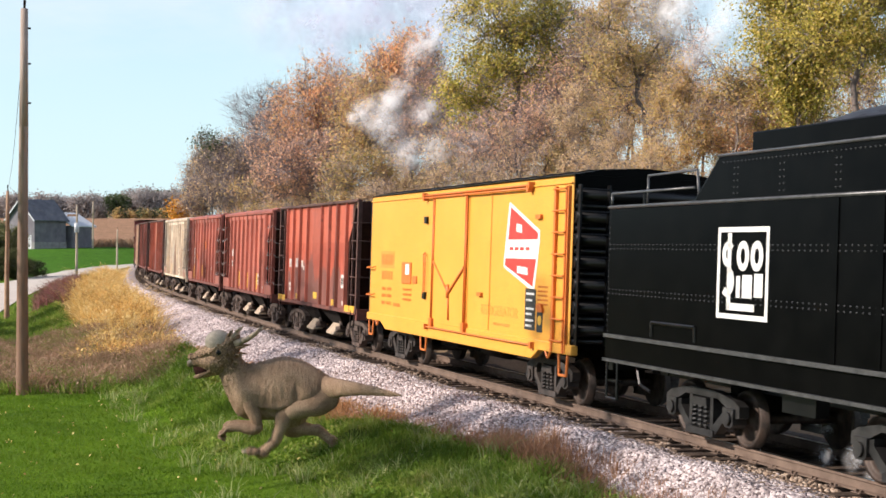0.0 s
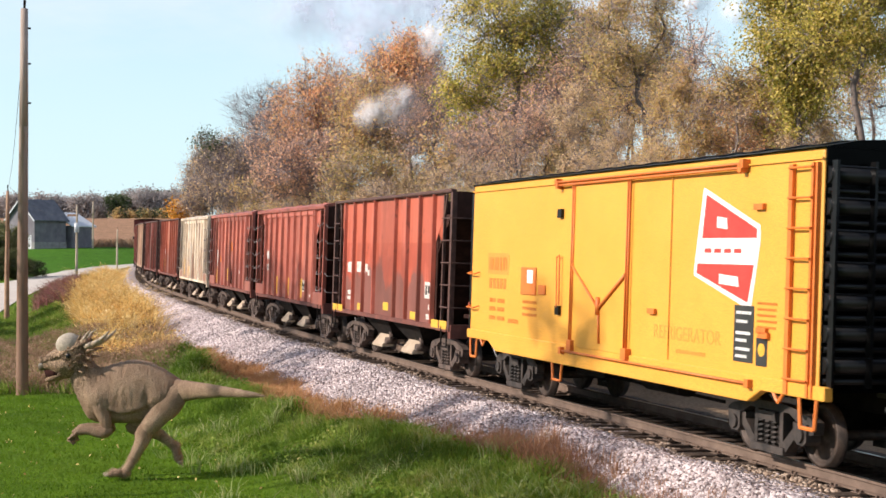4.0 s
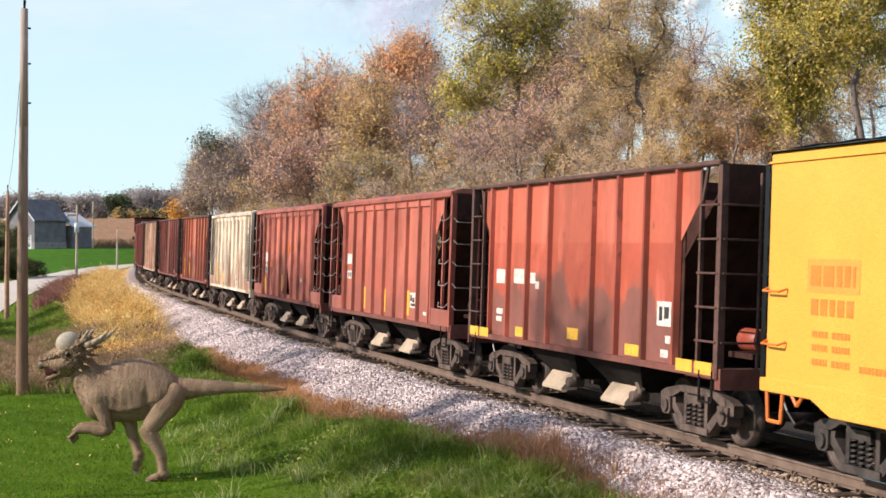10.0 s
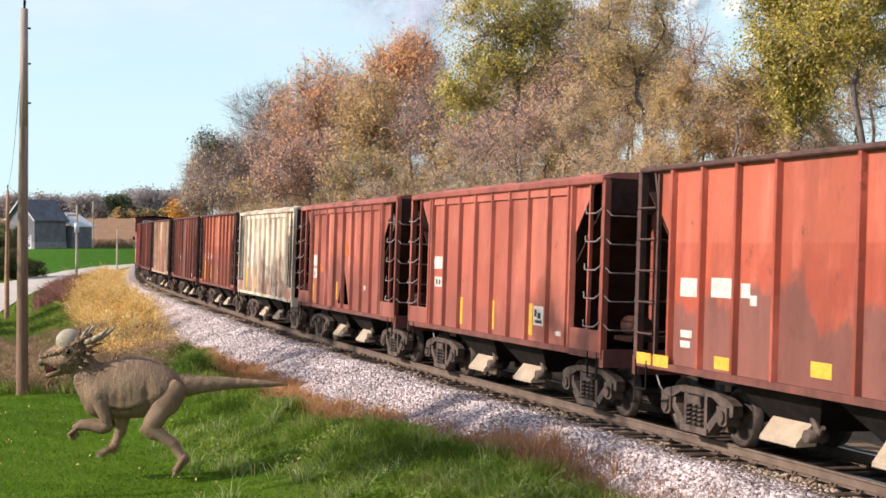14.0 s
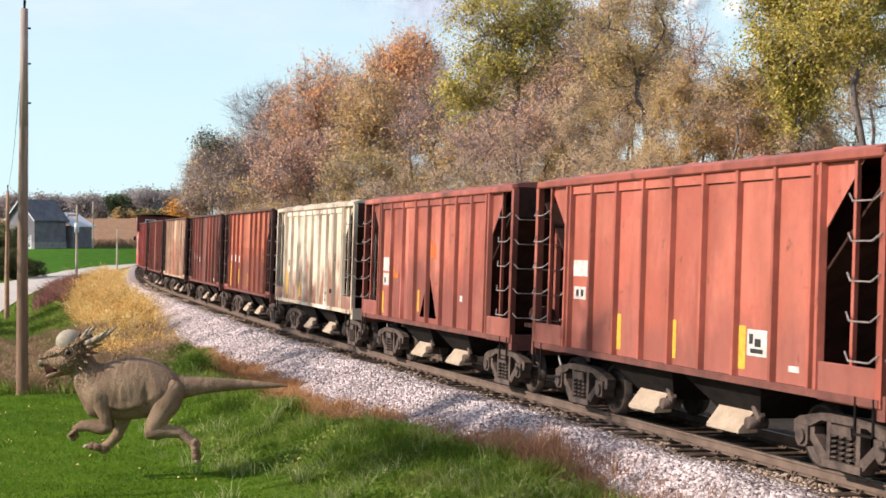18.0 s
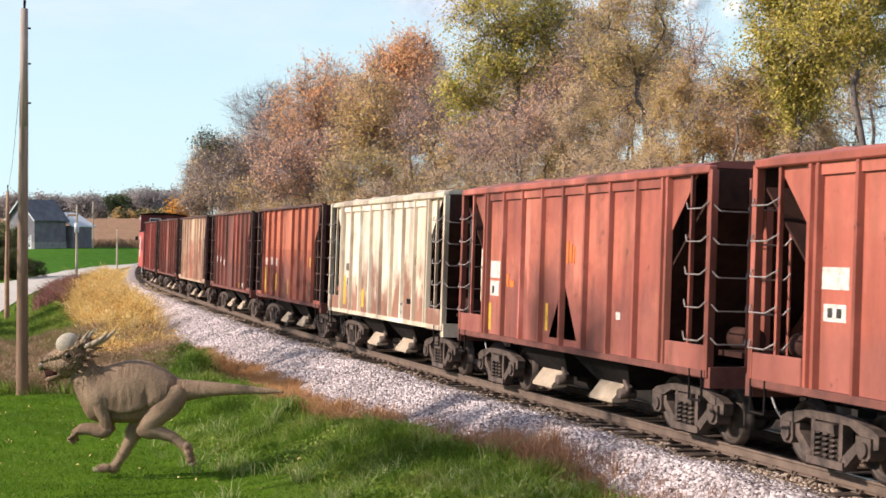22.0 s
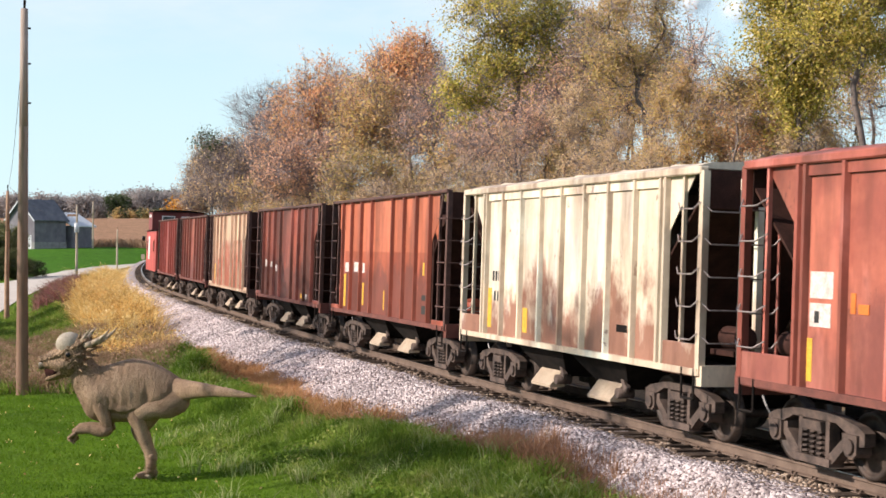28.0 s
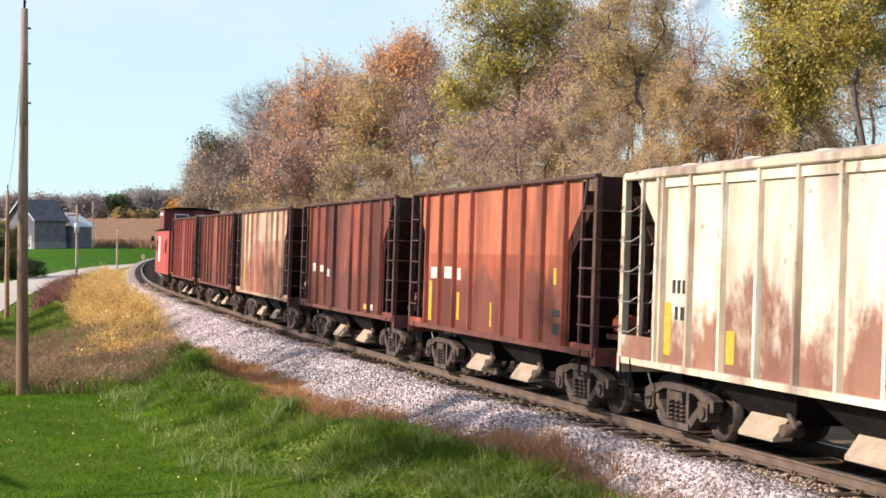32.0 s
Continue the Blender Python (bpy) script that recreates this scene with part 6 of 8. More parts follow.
def leg_poses(ph, y, hipx, hipz):
    """Poses of thigh, shin, ankle and foot; knees bend forward."""
    dx, dz, lean, toe = stride(ph)
    a, b, c = 0.58, 0.5, 0.33
    ball_at = Vector((hipx + dx, dz))
    ank = ball_at - Vector((math.sin(radians(lean)), -math.cos(radians(lean)))) * c
    hip = Vector((hipx, hipz))
    to = ank - hip
    dist = min(max(to.length, 0.2), a + b - 0.01)
    if to.length > dist:
        ank = hip + to.normalized() * dist
        ball_at = ank + Vector((math.sin(radians(lean)), -math.cos(radians(lean)))) * c
    base = math.atan2(to.x, -to.y)
    k = math.acos(max(-1, min(1, (a * a + dist * dist - b * b) / (2 * a * dist))))
    th = base + k
    knee = hip + Vector((math.sin(th), -math.cos(th))) * a
    sh = math.atan2(ank.x - knee.x, -(ank.y - knee.y))
    out = []
    for p, ang in ((hip, th), (knee, sh), (ank, radians(lean))):
        out.append(Matrix.Translation((p.x, y, p.y)) @ Matrix.Rotation(-ang, 4, "Y"))
    out.append(Matrix.Translation((ball_at.x, y, ball_at.y)) @ Matrix.Rotation(-radians(toe), 4, "Y"))
    return out


def dino_base(t):
    off = 2.63 * (1 - float(smooth(0.5, 0.68, t))) - 6.5 * float(np.clip((t - 31.62) / 0.36, 0, 1)) ** 1.2
    x, y = DINO_AT[0] + off, DINO_AT[1]
    ph = (t - 5.98) / CYCLE
    bob = 0.045 * math.cos(4 * math.pi * (ph - 0.27))
    return Matrix.Translation((x, y, gz(DINO_AT[0], y) + 0.02 + bob)) @ Matrix.Rotation(math.pi, 4, "Z")


def key_dino():
    step = CYCLE / 10
    times = [round(i * step * 30) / 30 for i in range(int(32 / step) + 1)]
    times = sorted(set(times + [0.5, 0.6, 0.7, 31.6, 31.7, 31.8, 31.9, 32.0]))
    walk(DINO, [(t, dino_base(t)) for t in times])
    rows = {nm: [[], [], [], []] for nm in DINO_LEGS}
    tail = []
    for t in times:
        ph = (t - 5.98) / CYCLE
        for nm, shift, y, hx in (("near", 0.0, 0.17, -0.13), ("far", 0.5, -0.17, 0.1)):
            for k, m in enumerate(leg_poses(ph + shift, y, hx, 1.35)):
                rows[nm][k].append((t, m))
        yaw = 20 - 28 * math.cos(2 * math.pi * (ph - 0.27))
        tail.append((t, Matrix.Translation((-0.2, 0, 1.575)) @ Matrix.Rotation(radians(-yaw), 4, "Z")))
    for nm, parts in DINO_LEGS.items():
        for k, ob in enumerate(parts):
            walk(ob, rows[nm][k])
    walk(DINO_TAIL, tail)
# ---- trees and growth ----
def tube_arrays(P, Q, R1, R2, n=5):
    """Tapered tubes for many segments at once."""
    D = Q - P
    D = D / np.maximum(np.linalg.norm(D, axis=1, keepdims=True), 1e-6)
    ref = np.where(np.abs(D[:, 2:3]) < 0.9, np.array([[0, 0, 1.0]]), np.array([[1.0, 0, 0]]))
    U = np.cross(D, ref)
    U /= np.linalg.norm(U, axis=1, keepdims=True)
    W = np.cross(D, U)
    a = np.arange(n) * 2 * np.pi / n
    ring = U[:, None] * np.cos(a)[None, :, None] + W[:, None] * np.sin(a)[None, :, None]
    V = np.concatenate([P[:, None] + ring * R1[:, None, None], Q[:, None] + ring * R2[:, None, None]], 1).reshape(-1, 3)
    i = np.arange(n)
    f = np.stack([i, (i + 1) % n, n + (i + 1) % n, n + i], -1)
    F = (np.arange(len(P))[:, None, None] * 2 * n + f[None]).reshape(-1, 4)
    return V, F


def leaf_arrays(C, size, rng):
    """A small bent rhombus at each place, leaves mostly turned to the light."""
    n = len(C)
    N = rng.normal(size=(n, 3)) * 0.75 + np.array([TO_SUN.x * 0.7, TO_SUN.y * 0.7 - 0.25, TO_SUN.z * 0.7 + 0.3])
    N /= np.linalg.norm(N, axis=1, keepdims=True)
    A = np.cross(N, rng.normal(size=(n, 3)))
    A /= np.linalg.norm(A, axis=1, keepdims=True)
    B = np.cross(N, A)
    s = (size * rng.uniform(0.55, 1.35, n))[:, None]
    V = np.stack([C - A * s * 0.5, C + B * s * 0.32 + N * s * 0.1, C + A * s * 0.5, C - B * s * 0.32 + N * s * 0.1], 1).reshape(-1, 3)
    return V, np.arange(4 * n).reshape(-1, 4)


LEAF = {
    "green": varied_leaf("green_leaves", [(0.198, 0.211, 0.033), (0.380, 0.348, 0.066), (0.622, 0.505, 0.121), (0.847, 0.626, 0.198)], trans=0.42),
    "olive": varied_leaf("olive_leaves", [(0.318, 0.274, 0.086), (0.499, 0.383, 0.137), (0.646, 0.460, 0.205), (0.590, 0.395, 0.213)], trans=0.4),
    "rust": varied_leaf("rusty_leaves", [(0.725, 0.336, 0.172), (0.850, 0.458, 0.235), (0.659, 0.366, 0.183), (0.691, 0.475, 0.172)], trans=0.4),
    "pink": varied_leaf("pinkish_brown_leaves", [(0.732, 0.416, 0.271), (0.840, 0.507, 0.339), (0.636, 0.373, 0.243), (0.796, 0.521, 0.271)], trans=0.4),
    "brush": varied_leaf("brush_leaves", [(0.589, 0.375, 0.189), (0.727, 0.474, 0.227), (0.519, 0.375, 0.140), (0.692, 0.538, 0.164)], trans=0.4),
    "grey": varied_leaf("grey_brown_leaves", [(0.572, 0.416, 0.262), (0.685, 0.485, 0.292), (0.496, 0.381, 0.188), (0.647, 0.431, 0.262)], trans=0.4),
    "yellow": varied_leaf("yellowing_leaves", [(0.230, 0.230, 0.040), (0.391, 0.345, 0.060), (0.598, 0.471, 0.120), (0.713, 0.529, 0.160)], trans=0.42),
    "dark": varied_leaf("dark_evergreen", [(0.05, 0.08, 0.035), (0.075, 0.11, 0.04), (0.1, 0.12, 0.06)]),
    "hedge": varied_leaf("hedge_leaves", [(0.06, 0.08, 0.025), (0.11, 0.12, 0.04), (0.17, 0.15, 0.06)]),
    # these greys carry the haze of distance in the leaf colour
    "far": varied_leaf("hazed_hedgerow_leaves", [(0.29, 0.26, 0.26), (0.35, 0.3, 0.27), (0.25, 0.245, 0.25)]),
    "gold": varied_leaf("golden_leaves", [(0.6, 0.27, 0.03), (0.65, 0.33, 0.05), (0.5, 0.22, 0.03)]),
}


def tree_frame(rng, lobes, foot, trunk_r, per_lobe):
    """Trunk and limbs that reach towards places inside the lobes of a crown; returns segments and limb ends."""
    aims = []
    for ox, oy, oz, r, h in lobes:
        n = max(5, int(per_lobe * (r * r * h) ** 0.75))
        q = rng.normal(size=(n, 3))
        q /= np.linalg.norm(q, axis=1, keepdims=True)
        q *= rng.uniform(0.25, 1.0, (n, 1)) ** 0.45 * rng.uniform(0.85, 1.12, (n, 1))
        aims.append(q * np.array([r, r, h]) + np.array([ox, oy, oz]))
    aims = np.concatenate(aims)
    aims = aims[aims[:, 2] > 0.4]
    mid = np.average([[l[0], l[1], l[2]] for l in lobes], axis=0, weights=[l[3] * l[4] for l in lobes])
    top = aims[:, 2].max()
    nodes, parent = [], []
    for f in foot:
        base = np.array([f[0], f[1], -0.2])
        goal = np.array([mid[0] * 0.7 + f[0] * 0.6, mid[1] * 0.7 + f[1] * 0.6, top * 0.62])
        last = -1
        for u in np.linspace(0, 1, 9):
            p = base + (goal - base) * u + np.array([rng.normal(0, 0.05), rng.normal(0, 0.05), 0]) * top * 0.12 * u
            nodes.append(p)
            parent.append(last)
            last = len(nodes) - 1
    N = np.array(nodes)
    order = np.argsort(np.linalg.norm(aims - mid, axis=1) + rng.uniform(0, 1.0, len(aims)))
    ends = []
    for a in aims[order]:
        d = a - N
        dist = np.linalg.norm(d, axis=1)
        cost = dist + 1.1 * np.maximum(0, N[:, 2] - a[2] + 0.25 * dist) + 0.3 * (N[:, 2] < top * 0.18) * top
        j = int(cost.argmin())
        p, last, k = N[j], j, max(2, min(5, int(dist[j] / 0.55) + 1))
        bow = rng.normal(0, 0.07, 3) * dist[j] + np.array([0, 0, -0.08 * dist[j]])
        extra = []
        for i in range(1, k + 1):
            u = i / k
            extra.append(p + (a - p) * u + bow * 4 * u * (1 - u) + rng.normal(0, 0.025, 3) * dist[j] * (u < 1))
            parent.append(last)
            last = len(N) + i - 1
        N = np.concatenate([N, extra])
        ends.append(last)
    parent = np.array(parent)
    load = np.zeros(len(N))
    load[ends] = 1
    for i in range(len(N) - 1, -1, -1):
        if parent[i] >= 0:
            load[parent[i]] += load[i]
    rad = np.maximum(0.012, 0.52 * trunk_r * (load / load.max()) ** 0.55)
    child = np.nonzero(parent >= 0)[0]
    P, Q = N[parent[child]], N[child]
    R2 = rad[child]
    R1 = np.minimum(rad[parent[child]], R2 * 1.35)
    return P, Q, R1, R2, N[ends], (N[ends] - N[parent[ends]])


def twig_arrays(E, D, n, length, width, rng):
    """Sprays of thin twigs at the limb ends: flat slivers; also returns places along them for leaves."""
    m = len(E) * n
    D = D / np.maximum(np.linalg.norm(D, axis=1, keepdims=True), 1e-6)
    base = np.repeat(E, n, 0) - np.repeat(D, n, 0) * rng.uniform(0, 0.7, (m, 1)) * length
    d = np.repeat(D, n, 0) * 0.55 + rng.normal(0, 0.62, (m, 3)) + np.array([0, 0, 0.12])
    d /= np.linalg.norm(d, axis=1, keepdims=True)
    ln = length * rng.uniform(0.45, 1.25, (m, 1))
    tip = base + d * ln
    bend = base + d * ln * 0.5 + rng.normal(0, 0.07, (m, 3)) * ln
    side = np.cross(d, rng.normal(size=(m, 3)))
    side /= np.linalg.norm(side, axis=1, keepdims=True)
    w = width * rng.uniform(0.6, 1.2, (m, 1))
    V = np.stack([base - side * w, base + side * w, bend + side * w * 0.7, bend - side * w * 0.7, tip + side * w * 0.3, tip - side * w * 0.3], 1).reshape(-1, 3)
    i = np.arange(m)[:, None] * 6
    F = np.concatenate([i + np.array([0, 1, 2, 3]), i + np.array([3, 2, 4, 5])], 0)
    return V, F, base, bend, tip


def make_tree(x, y, lobes, kind, leaf, cover, label, seed=0, trunk_r=0.14, foot=((0, 0),), name="tree", cat="tree", per_lobe=9, twigs=26, twig=0.75):
    """lobes: places (x, y, z from the foot), radius and half height of the masses of the crown."""
    rng = np.random.default_rng(seed + 100)
    P, Q, R1, R2, E, D = tree_frame(rng, lobes, foot, trunk_r, per_lobe)
    t = thing(name, label, cat, Matrix.Translation((x, y, gz(x, y))), group="trees of the wood" if cat == "tree" else "brush along the wood")
    thick = R2 > 0.03
    V, F = tube_arrays(P[thick], Q[thick], R1[thick], R2[thick], 6)
    V2, F2 = tube_arrays(P[~thick], Q[~thick], R1[~thick], R2[~thick], 3)
    V, F = np.concatenate([V, V2]), np.concatenate([F, F2 + len(V)])
    part("trunk", mesh_quads("trunk", V, F, MAT_BARK), MAT_BARK, t)
    V, F, A, B, C = twig_arrays(E, D, twigs, twig, 0.0045 + leaf * 0.045, rng)
    tagged(part("twig_spray", mesh_quads("twig_spray", V, F, MAT_TWIG), MAT_TWIG, t), kind="stuff")
    area = sum(math.pi * l[3] * l[4] for l in lobes)
    n = int(2.2 * cover * area / (0.32 * leaf * leaf))
    if n:
        # some sprays are full, others bare
        share = np.repeat(rng.uniform(0, 1, len(E)) + 0.12, twigs) * rng.uniform(0.2, 1, len(A))
        k = rng.choice(len(A), n, p=share / share.sum())
        u = rng.uniform(0.15, 1.05, (n, 1))
        c = np.where(u < 0.5, A[k] + (B[k] - A[k]) * u * 2, B[k] + (C[k] - B[k]) * (u * 2 - 1))
        c = c + rng.normal(0, leaf * 1.3, (n, 3))
        c = c[c[:, 2] > 0.05]
        V, F = leaf_arrays(c, leaf, rng)
        part("crown", mesh_quads("crown", V, F, LEAF[kind]), LEAF[kind], t)
    return t


def at_px(px, depth):
    """Plan place on the line of sight through the column px at a depth."""
    return (px - 784) / 2565 * depth, depth


def round_lobes(rng, height, radius, n=4, low=0.3):
    """Masses of a plain round crown."""
    out = [(0, 0, height * 0.72, radius * 0.8, height * 0.25)]
    for k in range(n):
        a = rng.uniform(0, 2 * math.pi)
        z = rng.uniform(low + 0.12, 0.78) * height
        r = radius * rng.uniform(0.4, 0.6)
        out.append((math.cos(a) * radius * 0.6, math.sin(a) * radius * 0.6, z, r, min(r * 1.1, height * 0.22)))
    return out


TREE_LABEL = {"green": "tall broadleaf tree with green and yellowing leaves", "olive": "half-bare autumn tree with olive-yellow leaves", "rust": "autumn tree in rusty brown leaf", "pink": "autumn tree with thin pinkish-brown leaves", "grey": "nearly bare grey-brown autumn tree", "dark": "dark evergreen standing over the wood", "brush": "half-bare autumn tree with brown leaves", "bare": "bare grey autumn tree with fine purple-grey twigs", "yellow": "tall tree with yellow-green autumn leaves"}


def make_wood():
    # foot x, y; kind; leaf size; cover; trunk radius; crown masses (x, z from the foot, radius, half height)
    rows = [
        (11.4, 38, "yellow", 0.10, 2.20, 0.16, ((-0.6, 9.9, 1.2, 1.0), (0.1, 9.0, 0.7, 0.9), (-1.2, 9.2, 0.9, 0.7))),
        (10.2, 41, "green", 0.10, 2.60, 0.15, ((-0.3, 9.8, 1.2, 1.2), (-0.5, 8.2, 0.9, 1.0), (0.3, 7.2, 0.8, 0.6), (-0.8, 11.1, 1.3, 1.0), (0.9, 8.7, 0.8, 0.8))),
        (8.6, 42, "olive", 0.10, 1.30, 0.07, ((-0.1, 8.1, 0.5, 0.6), (-0.4, 8.3, 0.4, 0.3))),
        (8.9, 43, "rust", 0.09, 1.00, 0.06, ((0.1, 7.0, 0.8, 0.7), (-0.7, 6.7, 0.8, 0.5))),
        (8.0, 50, "olive", 0.10, 0.85, 0.16, ((-2.2, 11.0, 1.2, 1.2), (-0.9, 12.0, 1.2, 0.9), (-0.4, 10.2, 0.9, 0.8), (-2.8, 9.7, 0.9, 0.8), (-1.7, 9.6, 1.0, 0.7))),
        (10.0, 56, "bare", 0.10, 0.25, 0.10, ((-0.1, 9.5, 1.3, 1.0), (0.8, 9.0, 1.1, 0.9), (-0.8, 11.0, 1.0, 1.1))),
        (5.4, 60, "pink", 0.11, 0.45, 0.14, ((0.2, 12.1, 1.1, 1.6), (-0.1, 9.8, 1.2, 1.2), (0.8, 9.3, 1.2, 1.1))),
        (3.6, 60, "green", 0.14, 1.50, 0.20, ((-0.8, 13.3, 2.2, 1.4), (-1.8, 11.4, 1.5, 1.2), (-2.9, 9.6, 0.9, 1.0), (0.1, 11.3, 1.3, 1.1), (1.1, 13.3, 1.1, 1.2), (-3.0, 13.1, 0.8, 0.6), (-1.4, 9.9, 1.1, 0.9))),
        (-0.5, 72, "bare", 0.13, 0.22, 0.17, ((0.0, 10.5, 1.7, 2.0), (-0.8, 9.2, 1.4, 1.7), (1.0, 8.2, 1.7, 1.4))),
        (3.1, 66, "bare", 0.12, 0.30, 0.13, ((0.3, 9.0, 1.8, 1.4), (-1.4, 8.0, 1.8, 1.3), (1.4, 9.6, 1.3, 1.3))),
        (-1.5, 80, "rust", 0.17, 0.95, 0.17, ((-0.2, 13.9, 1.5, 1.5), (-1.4, 13.2, 1.3, 1.3), (0.8, 12.9, 1.0, 1.5), (-0.6, 12.2, 1.9, 1.2))),
        (-3.4, 78, "brush", 0.17, 1.00, 0.15, ((-0.7, 10.9, 1.8, 1.7), (-1.5, 9.2, 1.3, 1.5), (0.9, 10.3, 1.2, 1.7), (-0.2, 8.7, 1.8, 1.2))),
        (-4.2, 75, "olive", 0.15, 1.00, 0.10, ((0.0, 7.2, 1.8, 1.0), (1.5, 7.0, 1.2, 0.8), (-1.5, 6.8, 1.3, 0.8))),
        (-8.7, 100, "rust", 0.19, 0.85, 0.18, ((0.1, 14.7, 1.6, 1.6), (-1.0, 12.5, 1.9, 1.9), (1.2, 12.5, 1.8, 2.1), (-1.6, 10.6, 1.8, 1.8))),
        (-8.9, 96, "pink", 0.19, 0.80, 0.15, ((0.0, 9.0, 2.4, 1.9), (2.1, 9.0, 1.9, 1.9), (-1.7, 8.2, 2.1, 1.7))),
        (-17.3, 135, "bare", 0.16, 0.00, 0.20, ((-0.8, 15.6, 2.2, 2.2), (1.2, 16.9, 1.7, 1.5), (0.8, 14.0, 2.1, 2.1))),
        (-21.0, 150, "grey", 0.26, 0.50, 0.18, ((0.0, 11.9, 3.2, 2.8), (2.2, 11.4, 2.9, 2.8), (-1.5, 10.2, 2.9, 2.6))),
        (-25.7, 165, "grey", 0.29, 0.60, 0.18, ((0.0, 12.4, 2.3, 2.6), (-1.5, 10.2, 2.3, 2.7), (-2.1, 11.5, 1.4, 2.9))),
        (-24.4, 150, "dark", 0.29, 1.30, 0.15, ((-0.5, 14.5, 0.8, 0.6), (0.4, 13.9, 1.0, 0.5), (0.8, 12.8, 1.3, 0.8))),
        (6.6, 78, "bare", 0.14, 0.28, 0.16, ((0.0, 13.8, 2.1, 2.3), (1.2, 11.6, 2.1, 1.8), (-1.2, 11.3, 1.8, 1.8))),
        (9.4, 74, "bare", 0.13, 0.30, 0.16, ((0.0, 12.1, 2.2, 1.7), (1.2, 10.9, 2.0, 1.6), (-0.9, 14.4, 1.4, 1.7))),
        (3.3, 88, "bare", 0.15, 0.20, 0.16, ((0.3, 12.7, 2.7, 2.1), (-1.7, 11.1, 2.1, 2.1), (-3.4, 13.0, 1.2, 1.4))),
        (-3.8, 104, "bare", 0.18, 0.30, 0.16, ((0.4, 12.3, 2.8, 2.8), (-2.0, 11.8, 2.4, 2.4), (2.0, 14.7, 1.8, 2.4))),
        (-8.0, 118, "pink", 0.21, 0.60, 0.15, ((0.0, 15.7, 1.8, 2.1), (-1.2, 12.5, 2.5, 2.5))),
        (-13.4, 125, "pink", 0.22, 0.60, 0.15, ((0.0, 14.7, 1.7, 2.0), (-1.0, 12.0, 2.4, 2.4))),
        (14.9, 60, "bare", 0.11, 0.35, 0.13, ((-0.5, 9.3, 1.6, 1.4), (-1.9, 8.5, 1.4, 1.1), (0.8, 7.9, 1.4, 0.9))),
        (17.1, 58, "bare", 0.10, 0.12, 0.13, ((-0.2, 8.6, 1.1, 0.9), (0.5, 9.6, 0.9, 0.9))),
        (11.9, 70, "bare", 0.12, 0.30, 0.13, ((-0.5, 10.0, 1.9, 1.4), (1.4, 9.3, 1.6, 1.1))),
        (16.7, 62, "olive", 0.13, 0.90, 0.14, ((-0.1, 11.7, 1.9, 1.9), (-1.3, 12.7, 1.5, 1.5))),
        (16.6, 56, "brush", 0.12, 0.70, 0.12, ((0.0, 10.7, 1.1, 1.5), (-1.0, 9.2, 1.0, 1.0))),
        (9.4, 70, "brush", 0.14, 0.80, 0.15, ((-0.3, 13.3, 2.2, 2.0), (-1.9, 11.6, 1.6, 1.6), (1.1, 11.4, 1.6, 1.4))),
        (5.1, 74, "pink", 0.14, 0.60, 0.14, ((1.2, 11.8, 1.7, 2.3), (-0.9, 10.7, 1.7, 1.7))),
        (-3.0, 92, "rust", 0.18, 0.80, 0.16, ((0.0, 13.8, 2.2, 2.2), (-1.4, 12.0, 2.2, 2.2), (1.6, 11.6, 1.8, 2.2))),
        (1.8, 70, "brush", 0.14, 0.70, 0.12, ((0.0, 8.9, 1.9, 1.6), (-1.4, 7.5, 1.6, 1.2), (1.9, 8.4, 1.6, 1.4))),
        (3.1, 56, "bare", 0.10, 0.40, 0.10, ((0.1, 8.2, 1.3, 1.1), (-0.9, 7.5, 1.3, 0.9))),
        (3.9, 57, "brush", 0.10, 0.60, 0.10, ((0.6, 8.5, 1.1, 1.0), (-0.3, 7.4, 1.2, 0.8))),
        (7.1, 54, "brush", 0.09, 0.60, 0.10, ((-0.2, 8.8, 1.3, 0.8), (1.1, 8.5, 1.1, 0.8))),
        (-23.3, 160, "grey", 0.28, 0.80, 0.12, ((-0.6, 8.9, 3.7, 1.9), (-3.7, 8.3, 2.5, 1.9), (2.2, 9.1, 3.7, 2.0))),
        (-13.1, 118, "brush", 0.21, 0.80, 0.12, ((0.0, 7.9, 2.8, 1.3), (2.8, 8.1, 2.8, 1.4), (-2.1, 7.4, 2.3, 1.2))),
    ]
    rng = random.Random(40)
    for k, (x, y, kind, leaf, cover, tr, masses) in enumerate(rows):
        lobes = [(ox, rng.uniform(-0.5, 0.5) * r, oz, r, h) for ox, oz, r, h in masses]
        bare = kind in ("bare", "grey", "pink")
        make_tree(x, y, lobes, "pink" if kind == "bare" else kind, leaf * 0.86, cover, TREE_LABEL[kind], seed=k + 1, trunk_r=tr, per_lobe=13 if bare else 11, twigs=13 if not cover else 26 if bare else 20, twig=0.85 + 0.005 * y)
    # trees on the lawn, out of view, that dapple the grass
    make_tree(-20.7, 20.8, [(0, 0, 15.7, 1.0, 0.55), (0.2, -1.2, 16.1, 0.6, 0.6), (-0.2, 1.3, 16.1, 0.6, 0.6)], "olive", 0.14, 0.42, "tall half-bare lawn tree beside the yard", seed=90, per_lobe=5, twigs=8)
    make_tree(-24.0, 20.4, [(0, 0, 15.4, 2.0, 1.1), (0.8, -2.4, 15.2, 1.8, 1.1), (-0.6, 2.4, 15.6, 1.8, 1.0), (0, -5, 15.2, 1.8, 1.0)], "olive", 0.24, 0.75, "tall sparse tree behind the lawn", seed=92, per_lobe=3, twigs=6)
